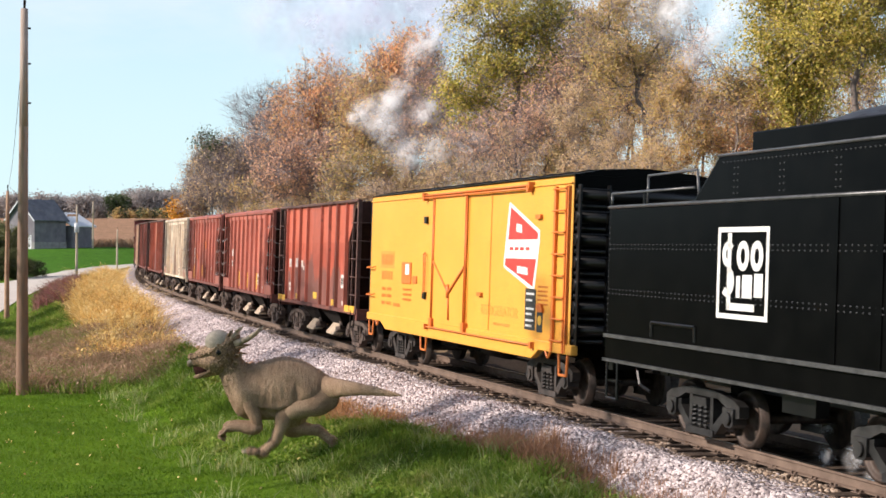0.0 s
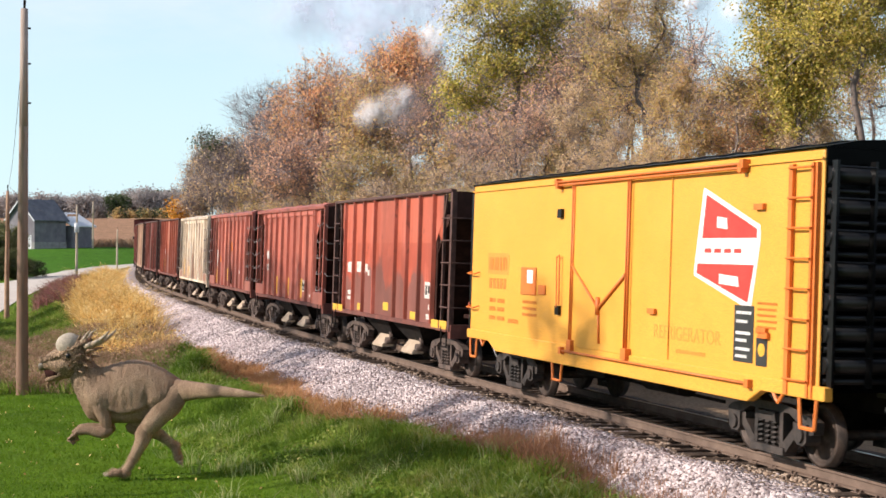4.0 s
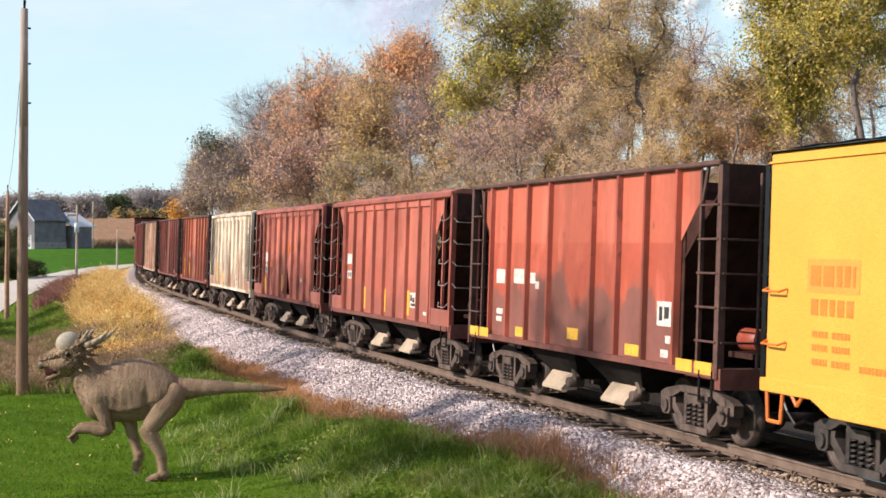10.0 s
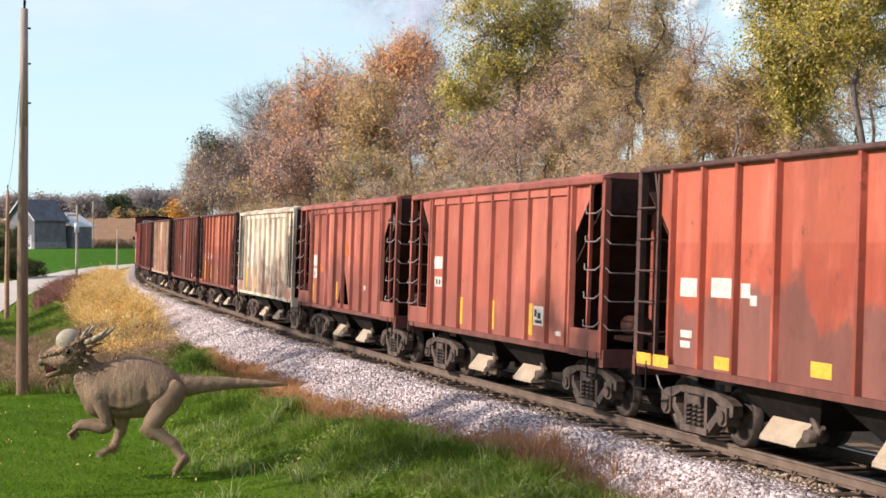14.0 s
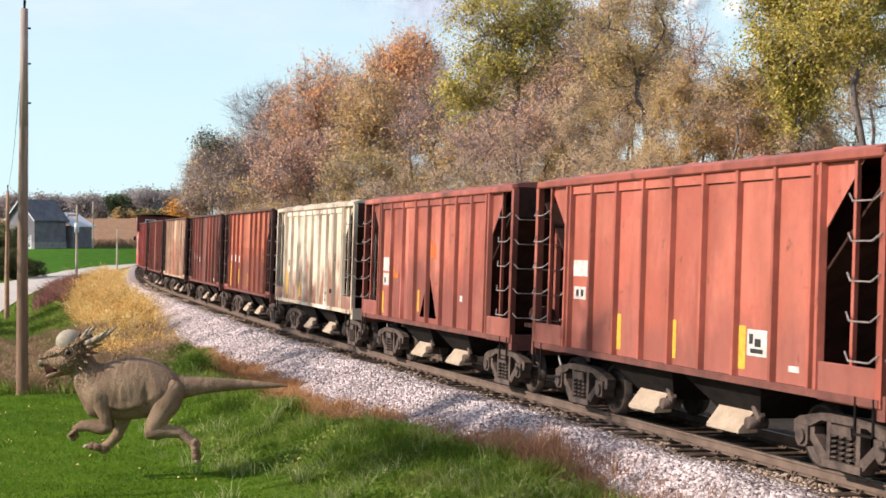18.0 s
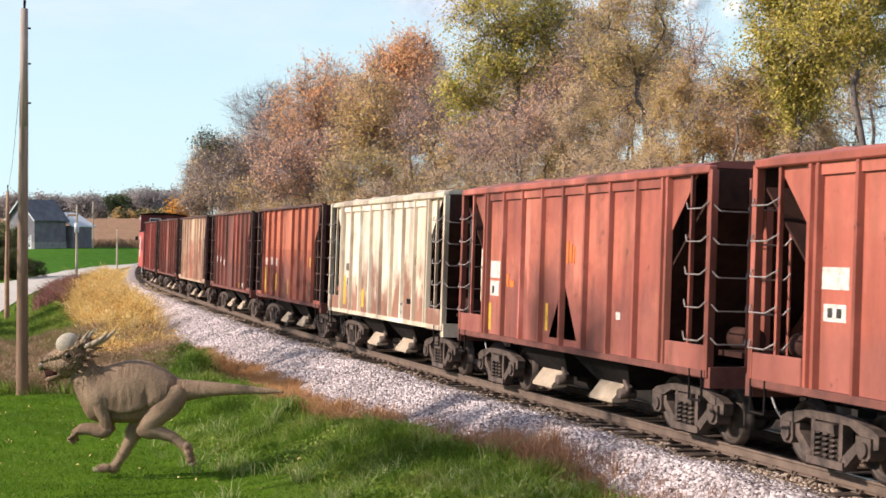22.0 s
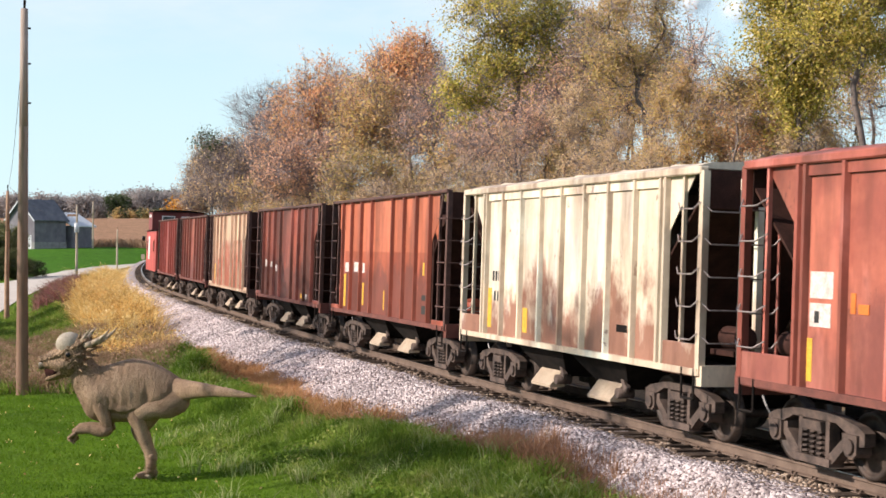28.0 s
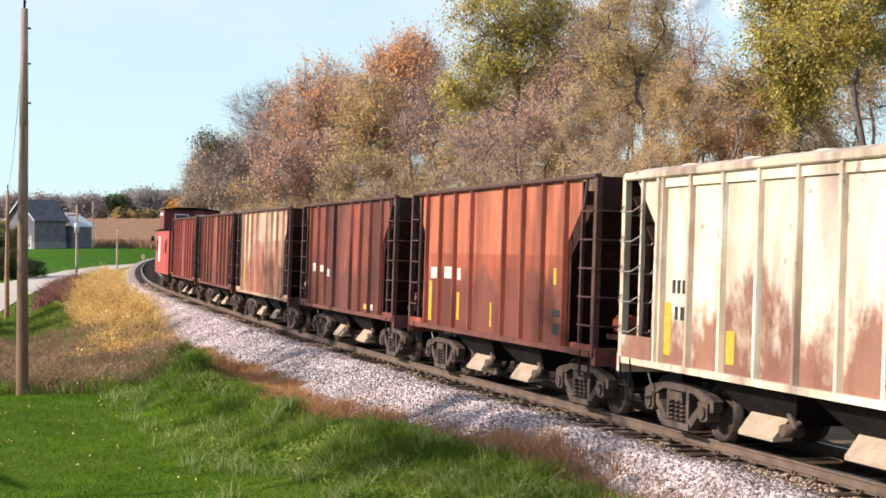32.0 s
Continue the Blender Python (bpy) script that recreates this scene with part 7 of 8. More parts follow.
    make_tree(-25.0, 37.0, [(0, 0, 12.6, 2.4, 1.2), (1.5, 4.5, 13.2, 2.4, 1.3), (-1, -3.5, 12.8, 2.0, 1.0), (0.5, 9.5, 13.5, 2.4, 1.2)], "brush", 0.26, 0.5, "nearly bare tall tree at the side of the yard", seed=93, per_lobe=4, twigs=9, twig=1.1)
    # unseen yard trees, added to shade the slope left of the pole
    for i, (x, y, h) in enumerate(((-30.0, 53, 7.0), (-31.0, 61, 7.8), (-31.5, 70, 8.0), (-33.5, 80, 8.4))):
        make_tree(x, y, round_lobes(rng, h, 2.9, 4, 0.1), "hedge", 0.26, 2.6, "dense dark green yard tree beyond the pole", seed=95 + i, per_lobe=5, twigs=8)
    make_tree(-21.0, 14.6, round_lobes(rng, 9, 3.2), "green", 0.25, 3.0, "broad green yard tree beside the lawn", seed=91, per_lobe=5, twigs=10)
    # brush under and before the trees
    k = 0
    for row, (lat0, gap) in enumerate(((-7.5, 3.2), (-10.5, 3.4), (-13.5, 4.6))):
        s = 2.0 + row
        while s < 150:
            p = on_line(s, lat0 + rng.uniform(-1.2, 1.2))
            kind = rng.choice(["brush", "brush", "grey", "olive", "rust" if s > 75 else "grey"])
            h = (rng.uniform(5.6, 8.0) + 1.3 * row) * (1.0 if s < 45 else 0.86)
            lobes = [(rng.uniform(-1.2, 1.2), rng.uniform(-1, 1), h * z, rng.uniform(1.2, 1.8), h * 0.2) for z in (0.32, 0.5, 0.65, 0.8)]
            make_tree(p.x, p.y, lobes, kind, 0.055 + s * 0.0008, rng.uniform(0.3, 0.7), "tangled brown shrub at the edge of the wood", seed=300 + k, trunk_r=0.06, foot=((0, 0), (0.4, 0.1), (-0.4, -0.2), (0.1, 0.5)), name="shrub", cat="shrub", per_lobe=9, twigs=42, twig=0.6 + 0.003 * s)
            k += 1
            s += gap * rng.uniform(0.8, 1.3) * (1 + s / 160)


def blades(name, pts, h, w, lean, mat, label, rng, curve=0.5, out=0.0):
    """Grass blades as thin bent strips: two quads each."""
    n = len(pts)
    az = rng.uniform(0, 2 * np.pi, n)
    side = np.stack([np.cos(az), np.sin(az), np.zeros(n)], -1)
    ln = rng.normal(0, 1, (n, 2)) * lean + out
    hh = (h * rng.uniform(0.5, 1.25, n))
    ww = (w * rng.uniform(0.6, 1.3, n))[:, None]
    off = np.stack([ln[:, 0] * hh, ln[:, 1] * hh, hh], -1)
    mid = pts + off * np.array([0.5 * (1 - curve), 0.5 * (1 - curve), 0.6])
    tip = pts + off * np.array([1, 1, 1.0])
    V = np.stack([pts - side * ww / 2, pts + side * ww / 2, mid + side * ww * 0.4, mid - side * ww * 0.4, tip + side * ww * 0.06, tip - side * ww * 0.06], 1).reshape(-1, 3)
    b = np.arange(n)[:, None] * 6
    F = np.concatenate([b + np.array([0, 1, 2, 3]), b + np.array([3, 2, 4, 5])], 0)
    ob = new(name, mesh_quads(name, V, F, mat))
    return tagged(ob, label, "grass", kind="stuff")


def scatter(rng, n, s0, s1, lat0, lat1, near=1.6):
    """Places beside the track, denser towards the viewer."""
    s = s0 + (s1 - s0) * rng.uniform(0, 1, n) ** near
    lat = rng.uniform(lat0, lat1, n)
    p = line_points(s, lat, np.zeros(n), False)
    return p[:, 0], p[:, 1], s, lat


def on_ground(x, y, sink=0.02):
    s, lat = beside(x, y)
    stone = ballast_z(lat, s) + lat * BANK + rise(s)
    return np.stack([x, y, np.maximum(ground_z(x, y), np.where(lat < 5.0, stone, -9)) - sink], -1)


def make_growth():
    rng = np.random.default_rng(21)
    lawn = varied_leaf("lawn_blades", [(0.05, 0.105, 0.004), (0.08, 0.16, 0.006), (0.12, 0.215, 0.01), (0.19, 0.27, 0.03)], 0.7, 0.4, 0.5)
    weed = varied_leaf("weed_blades", [(0.055, 0.1, 0.011), (0.1, 0.17, 0.016), (0.155, 0.25, 0.027), (0.28, 0.34, 0.07), (0.46, 0.43, 0.18)], 0.7, 0.5, 1.0)
    straw = varied_leaf("straw_blades", [(0.2, 0.15, 0.05), (0.46, 0.26, 0.085), (0.76, 0.51, 0.17), (0.85, 0.68, 0.32), (0.88, 0.78, 0.52)], 0.8, 0.5, 1.1)
    dead = varied_leaf("dead_weed_stalks", [(0.19, 0.11, 0.07), (0.28, 0.15, 0.09), (0.38, 0.21, 0.12), (0.4, 0.28, 0.17)], 0.8, 0.25, 1.1)
    withered = varied_leaf("withered_stalks", [(0.16, 0.17, 0.06), (0.25, 0.17, 0.09), (0.4, 0.25, 0.165), (0.56, 0.4, 0.28)], 0.8, 0.3, 0.9)
    fox = varied_leaf("orange_dry_grass", [(0.3, 0.15, 0.07), (0.42, 0.22, 0.1), (0.52, 0.3, 0.14), (0.46, 0.33, 0.17)], 0.8, 0.3, 1.2)
    pale = varied_leaf("pale_grass", [(0.16, 0.25, 0.06), (0.28, 0.34, 0.11), (0.42, 0.42, 0.2)], 0.7, 0.35)
    plum = varied_leaf("plum_red_weeds", [(0.2, 0.08, 0.08), (0.34, 0.13, 0.13), (0.26, 0.16, 0.1), (0.15, 0.08, 0.06)], 0.8, 0.2)

    def heads(name, label, x, y, tall, size, mat, share):
        """Feathery seed heads and dry leaves on the upper half of the stalks."""
        k = rng.uniform(0, 1, len(x)) < share
        P = on_ground(x[k] + rng.normal(0, 0.1, int(k.sum())), y[k] + rng.normal(0, 0.1, int(k.sum())))
        P[:, 2] += tall[k] * rng.uniform(0.45, 1.1, len(P))
        V, F = leaf_arrays(P, size, rng)
        tagged(new(name, mesh_quads(name, V, F, mat)), label, "grass", kind="stuff")

    def tufts(x, y, n, r, lean_out):
        """Each place becomes a spray of n blades that leans outwards."""
        o = rng.normal(0, 1, (len(x) * n, 2))
        return np.repeat(x, n) + o[:, 0] * r, np.repeat(y, n) + o[:, 1] * r, o * lean_out

    # mown lawn
    x, y, s, lat = scatter(rng, 110000, -16, 14, 4.0, 15, 1.2)
    m = (lat + 0.7 * wob(x, y, 0.6) > 5.4)
    blades("lawn_grass", on_ground(x[m], y[m]), 0.065, 0.018, 0.45, lawn, "short mown green lawn grass", rng)
    # long grass on the bank
    x, y, s, lat = scatter(rng, 9500, -19, 15, 2.3, 8.0, 1.1)
    w, w2 = wob(x, y, 0.8), wob(x + 9, y * 1.3, 1.7)
    edge = toe_lat(s) + 0.4 + 0.25 * w + 0.6 * smooth(0, 6, s) * smooth(14, 9, s)
    m = (lat > edge) & (lat < toe_lat(s) + 3.0 + 0.6 * w + 0.5 * w2) & (rng.uniform(0, 1, len(x)) < np.clip(0.8 + 0.4 * w2, 0.15, 1))
    n = 15
    tall = np.repeat((0.16 + 0.1 * np.clip(w2[m], -0.7, 1)) * np.clip(1.25 - 0.3 * np.abs(lat[m] - toe_lat(s[m]) - 1.3), 0.4, 1.2), n)
    cx, cy, out = tufts(x[m], y[m], n, 0.1, 0.45)
    blades("rank_grass", on_ground(cx, cy), tall, 0.019, 0.3, weed, "rank green weeds and long grass on the bank beside the ballast", rng, out=out)
    # pale tufts
    x, y, s, lat = scatter(rng, 1900, -19, 12, 2.8, 8.0, 1.1)
    w = wob(x * 1.4, y * 1.4, 1.9)
    m = (w > 0.3) & (lat > toe_lat(s) + 0.5)
    cx, cy, out = tufts(x[m], y[m], 16, 0.07, 0.5)
    blades("pale_tufts", on_ground(cx, cy), 0.3, 0.017, 0.35, pale, "pale yellow-green grass tufts in the weeds", rng, out=out)
    # broad-leaved weeds low on the bank
    x, y, s, lat = scatter(rng, 60000, -19, 14, 2.6, 8.0, 1.1)
    w2 = wob(x * 1.2 + 4, y, 1.3)
    m = (lat > toe_lat(s) + 0.5) & (lat < toe_lat(s) + 3.2) & (rng.uniform(0, 1, len(x)) < np.clip(0.25 + 1.1 * w2, 0.02, 0.95))
    P = on_ground(x[m], y[m])
    P[:, 2] += rng.uniform(0.03, 0.2, len(P)) * np.clip(0.7 + w2[m], 0.4, 1.3)
    V, F = leaf_arrays(P, 0.075, rng)
    tagged(new("leafy_weeds", mesh_quads("leafy_weeds", V, F, weed)), "low broad-leaved green weeds on the bank", "weeds", kind="stuff")
    # orange dry grass between the bank and the stone
    x, y, s, lat = scatter(rng, 5200, -6, 16, 2.6, 6.4, 0.9)
    off = lat - toe_lat(s) - 0.3 * wob(x, y, 1.1)
    m = (off > -0.45) & (off < 0.85 + 0.4 * wob(x * 1.2, y, 0.7)) & (rng.uniform(0, 1, len(x)) < 0.85)
    cx, cy, out = tufts(x[m], y[m], 14, 0.1, 0.4)
    blades("orange_dry_grass", on_ground(cx, cy), 0.25, 0.018, 0.35, fox, "orange-brown dry grass at the foot of the stone bank", rng, out=out)
    # reddish dead weeds further down
    x, y, s, lat = scatter(rng, 6500, -20, -2, 2.0, 6.2, 1.0)
    w, w2 = wob(x, y, 1.1), wob(x * 1.7 + 3, y, 2.3)
    off = lat - toe_lat(s) - 0.15 * w
    patch = 0.35 + 0.75 * np.exp(-((s + 11.5) / 2.0) ** 2) + 0.35 * np.exp(-((s + 7.5) / 1.6) ** 2) + 0.4 * w2
    m = (rng.uniform(0, 1, len(x)) < np.clip(patch, 0.04, 0.95)) & (off > -0.4) & (off < 0.75)
    tall = np.repeat(0.2 + 0.2 * np.exp(-((s[m] + 11.8) / 1.5) ** 2), 9)
    cx, cy, out = tufts(x[m], y[m], 9, 0.07, 0.25)
    blades("dead_weeds", on_ground(cx, cy), tall, 0.012, 0.3, dead, "reddish-brown dead weeds at the foot of the ballast", rng, out=out)
    # withered weeds about the tall pole
    x, y, s, lat = scatter(rng, 3800, 5, 36, 4.4, 14.5, 1.0)
    w = wob(x, y, 0.7)
    m = (y > 40.5 + w) & (y < 62 + 2 * w) & (x < -7.6 + 0.8 * w - 0.1 * (y - 42)) & (rng.uniform(0, 1, len(x)) < np.clip(0.62 + 0.9 * wob(x * 1.3, y, 1.1), 0.05, 1))
    cx, cy, out = tufts(x[m], y[m], 22, 0.17, 0.55)
    blades("withered_weeds", on_ground(cx, cy), np.repeat(rng.uniform(0.2, 0.6, int(m.sum())) + 0.15 * w[m], 22), 0.02, 0.3, withered, "withered tan-brown weeds behind the lawn", rng, out=out)
    heads("withered_seed_heads", "feathery tan seed heads among the withered weeds", cx, cy, np.full(len(cx), 0.45), 0.075, withered, 0.5)
    m2 = (y > 40) & (y < 60) & (x < -7.0) & ~m
    cx, cy, out = tufts(x[m2], y[m2], 18, 0.16, 0.5)
    blades("ditch_grass", on_ground(cx, cy), 0.34, 0.026, 0.35, weed, "green grass among the withered weeds", rng, out=out)
    # straw-coloured grass down the far shoulder
    x, y, s, lat = scatter(rng, 4300, 15, 118, 2.9, 10.5, 1.4)
    w = wob(x, y, 0.5)
    m = (lat > toe_lat(s) + 0.05 + 0.3 * w) & (lat < 6.9 + 1.2 * w - 0.04 * (s - 25)) & (rng.uniform(0, 1, len(x)) < smooth(16, 26, s + 4 * w) * np.clip(0.8 + 0.6 * wob(x, y, 1.3), 0.25, 1))
    n = 34
    cs = np.repeat(s[m], n)
    tall = np.repeat(rng.uniform(0.3, 1.15, int(m.sum())) * (1 + 0.4 * wob(x[m], y[m], 0.9)), n) * (0.5 + 0.4 * smooth(16, 34, cs))
    o = rng.normal(0, 1, (len(cs), 2))
    r = (0.15 + 0.002 * cs)[:, None]
    blades("straw_grass", on_ground(np.repeat(x[m], n) + o[:, 0] * r[:, 0], np.repeat(y[m], n) + o[:, 1] * r[:, 0]), tall, 0.024 + 0.0003 * cs, 0.3, straw, "tall straw-yellow grass along the track shoulder", rng, out=o * 0.6)
    heads("straw_seed_heads", "pale feathery seed heads over the straw grass", np.repeat(x[m], n) + o[:, 0] * r[:, 0] * 1.3, np.repeat(y[m], n) + o[:, 1] * r[:, 0] * 1.3, tall, 0.12, straw, 0.45)
    x, y, s, lat = scatter(rng, 11000, 60, 112, 5.0, 10.0, 1.0)
    m = (lat + 0.8 * wob(x, y, 0.4) > 6.4) & (lat < 8.6) & (s < 100)
    blades("plum_weeds", on_ground(x[m], y[m]), 0.9, 0.06, 0.5, plum, "dark plum-red weeds by the road", rng)
    x, y, s, lat = scatter(rng, 26000, 14, 60, 7.0, 16.0, 1.0)
    m = (y > 52) & (np.abs(x - road_x(y)) > 4.0)
    blades("roadside_grass", on_ground(x[m], y[m]), 0.34, 0.04, 0.5, weed, "dark green long grass below the road", rng)
    x, y, s, lat = scatter(rng, 22000, 28, 90, 9.0, 26.0, 1.0)
    m = np.abs(x - road_x(y)) > 4.0
    blades("verge_grass", on_ground(x[m], y[m]), 0.25, 0.06, 0.5, weed, "green verge grass beside the road", rng)


def make_fallen_leaves():
    """Yellow leaves lying on the lawn and in the weeds."""
    rng = np.random.default_rng(14)
    x, y, s, lat = scatter(rng, 420, -17, 12, 4.4, 14, 1.2)
    P = on_ground(x, y, -0.075)
    V, F = leaf_arrays(P, 0.06, rng)
    m = varied_leaf("fallen_leaf", [(0.55, 0.42, 0.1), (0.62, 0.5, 0.2), (0.4, 0.24, 0.1)], 0.7, 0.2)
    tagged(new("fallen_leaves", mesh_quads("fallen_leaves", V, F, m)), "yellow fallen leaves strewn on the lawn", "leaves", kind="stuff")


def make_stones():
    """Loose ballast lying on the bank, nearest stretch only."""
    rng = np.random.default_rng(4)
    n = 90000
    s = -20 + 90 * rng.uniform(0, 1, n) ** 1.7
    lat = rng.uniform(0.95, 1.0, n) + rng.uniform(0, 1, n) * (toe_lat(s) - 0.7)
    keep = (lat > 1.32) | (rng.uniform(0, 1, n) < 0.3)
    s, lat = s[keep], lat[keep]
    n = len(s)
    C = line_points(s, lat, ballast_z(lat, s) + 0.016)
    C[:, 2] += 0.05 * wob(s, lat * 1.3, 0.8)
    base = np.array([(1, 0, -0.3), (-0.4, 0.9, -0.3), (-0.5, -0.9, -0.3), (0.6, 0.6, 0.6), (-0.8, 0.1, 0.55), (0.3, -0.8, 0.6)])
    tri = np.array([(0, 1, 3), (1, 4, 3), (1, 2, 4), (2, 5, 4), (2, 0, 5), (0, 3, 5), (3, 4, 5)])
    size = 0.028 * rng.uniform(0.6, 1.6, n) * (1 + 0.012 * np.maximum(s, 0))
    a = rng.uniform(0, 2 * np.pi, n)
    V = base[None] * (1 + rng.normal(0, 0.22, (n, 6, 3)))
    ca, sa = np.cos(a)[:, None], np.sin(a)[:, None]
    V = np.stack([V[..., 0] * ca - V[..., 1] * sa, V[..., 0] * sa + V[..., 1] * ca, V[..., 2] * 0.85], -1) * size[:, None, None] + C[:, None]
    m = varied_leaf("loose_stone", [(0.13, 0.1, 0.098), (0.42, 0.35, 0.345), (0.72, 0.63, 0.615), (0.3, 0.235, 0.23)], 0.9, 0.0)
    dusty = varied_leaf("dusty_stone", [(0.12, 0.08, 0.055), (0.3, 0.21, 0.145), (0.5, 0.39, 0.3), (0.2, 0.135, 0.095)], 0.9, 0.0)
    near = lat + rng.normal(0, 0.16, n) < 1.5
    for name, label, pick, mat in (("loose_ballast", "loose pinkish-grey crushed stones on the bank", ~near, m), ("dusty_ballast", "stones beside the rail browned by brake dust", near, dusty)):
        W = V[pick].reshape(-1, 3)
        F = (np.arange(int(pick.sum()))[:, None, None] * 6 + tri[None]).reshape(-1, 3)
        tagged(new(name, mesh_quads(name, W, F, mat)), label, "gravel", kind="stuff")


make_wood()
make_growth()
make_fallen_leaves()
make_stones()


# ---- distance: poles, barn, far trees ----
def make_poles():
    rows = [(-11.62, 40, 10.85, 0.17, "tall weathered brown timber utility pole in the weeds"), (-27.4, 91, 8.4, 0.17, "brown timber utility pole beside the road"), (-52.1, 206, 10.3, 0.2, "utility pole with a pale transformer by the road"), (-73.0, 302, 10, 0.2, "pale utility pole across the field"), (-54.0, 240, 7.0, 0.18, "short pale pole in the field")]
    for k, (x, y, h, r, label) in enumerate(rows):
        p = thing("utility_pole", label, "utility pole", Matrix.Translation((x, y, gz(x, y) - 0.2)), "utility poles")
        pts = [(0, 0, 0), (0.01, 0, h * 0.35), (0.05, 0, h * 0.7), (0.07, 0, h)]
        sh = Shape()
        for i in range(3):
            sh.rod(pts[i], pts[i + 1], r * (1 - 0.14 * i), 14, r * (1 - 0.14 * (i + 1)), caps=i == 2)
        part("post", sh, MAT_POLE if k == 1 else MAT_TALLPOLE if k == 0 else MAT_PALEPOLE, p)
        sh = Shape().rod((0.07, 0, h), (0.07, 0, h + 0.3), 0.03, 8).rod((0.07, 0, h + 0.28), (0.07, 0, h + 0.4), 0.06, 8, 0.03)
        part("insulator", sh, MAT_GRIME, p)
        if k == 0:
            for z in (h * 0.76, h * 0.86, h * 0.95):
                part("bolt", Shape().rod((0.05, 0, z), (0.25, 0, z), 0.025, 6), MAT_GRIME, p)
        if k == 2:
            part("transformer", Shape().rod((0.1, -0.3, h * 0.62), (0.1, -0.3, h * 0.75), 0.32, 12), MAT_TIN, p, "pale grey transformer can")
            part("crossarm", Shape().box(-1.3, 0.2, -0.08, 0.08, h * 0.84, h * 0.87), MAT_POLE, p)
    wire = mottled("aged_wire", (0.05, 0.05, 0.05), (0.09, 0.09, 0.09), 5, 0.6)
    spans = [((-11.5, 40, gz(-11.6, 40) + 11.0), (-27.3, 91, gz(-27.4, 91) + 8.5), 1.0), ((-11.5, 40, gz(-11.6, 40) + 11.0), (-8.0, 12, 13.5), 0.4), ((-27.3, 91, gz(-27.4, 91) + 8.5), (-52, 206, gz(-52, 206) + 10), 1.6)]
    for a, b, sag in spans:
        a, b = Vector(a), Vector(b)
        pts = [a.lerp(b, i / 16) - Vector((0, 0, sag * 4 * (i / 16) * (1 - i / 16))) for i in range(17)]
        w = new("overhead_wire", Shape().pipe(pts, 0.012, 4).mesh("overhead_wire", wire))
        tagged(w, "thin dark overhead wire slung between poles", "wire")


def make_barn():
    y = 300
    z = gz(-85, y)
    b = thing("barn", "weathered grey gabled barn with a dark roof", "barn", Matrix.Translation((-86.6, y, z - 0.3)) @ Matrix.Rotation(radians(-32), 4, "Z"))
    w, ln = 4.0, 7.6
    part("wall", Shape().prism([(-w, 0), (w, 0), (w, 6.4), (0, 10.2), (-w, 6.4)], "y", -1.0, ln), MAT_BARN, b)
    for sd in (-1, 1):
        part("roof", Shape().prism([(0, 10.55), (sd * (w + 0.6), 6.1), (sd * (w + 0.5), 5.85), (0, 10.2)], "y", -1.5, ln + 0.5), MAT_ROOF, b)
        part("verge_board", Shape().prism([(0, 10.5), (sd * (w + 0.6), 6.05), (sd * (w + 0.5), 5.75), (0, 10.15)], "y", -1.6, -1.5), MAT_TIN, b)
    part("foundation", Shape().box(-w - 0.1, w + 0.1, -1.1, ln + 0.1, 0, 1.6), mottled("fieldstone", (0.2, 0.19, 0.18), (0.3, 0.29, 0.28), 1.5), b)
    part("barn_door", Shape().box(1.0, 3.2, -1.12, -1.02, 0.2, 3.0), MAT_TIN, b, "pale sliding barn door")
    lean = thing("barn_wing", "grey barn wing with a pale tin roof", "barn", Matrix.Translation((-79.6, y + 7, z - 0.2)) @ Matrix.Rotation(radians(-32), 4, "Z"))
    part("wall", Shape().box(-2.6, 2.6, -1, 5, 0, 5.0), MAT_BARN, lean)
    part("roof", Shape().prism([(-3.0, 7.6), (3.0, 4.7), (3.0, 4.95), (-3.0, 7.9)], "y", -1.5, 5.5), MAT_TIN, lean)
    sign = thing("sign_post", "small pale sign on a post by the field", "sign", Matrix.Translation((*at_px(253, 225), gz(*at_px(253, 225)))))
    part("post", Shape().box(-0.05, 0.05, -0.05, 0.05, 0, 1.2), MAT_POLE, sign)
    part("panel", Shape().box(-0.28, 0.28, -0.1, -0.06, 0.9, 1.7), MAT_PALEPOLE, sign)


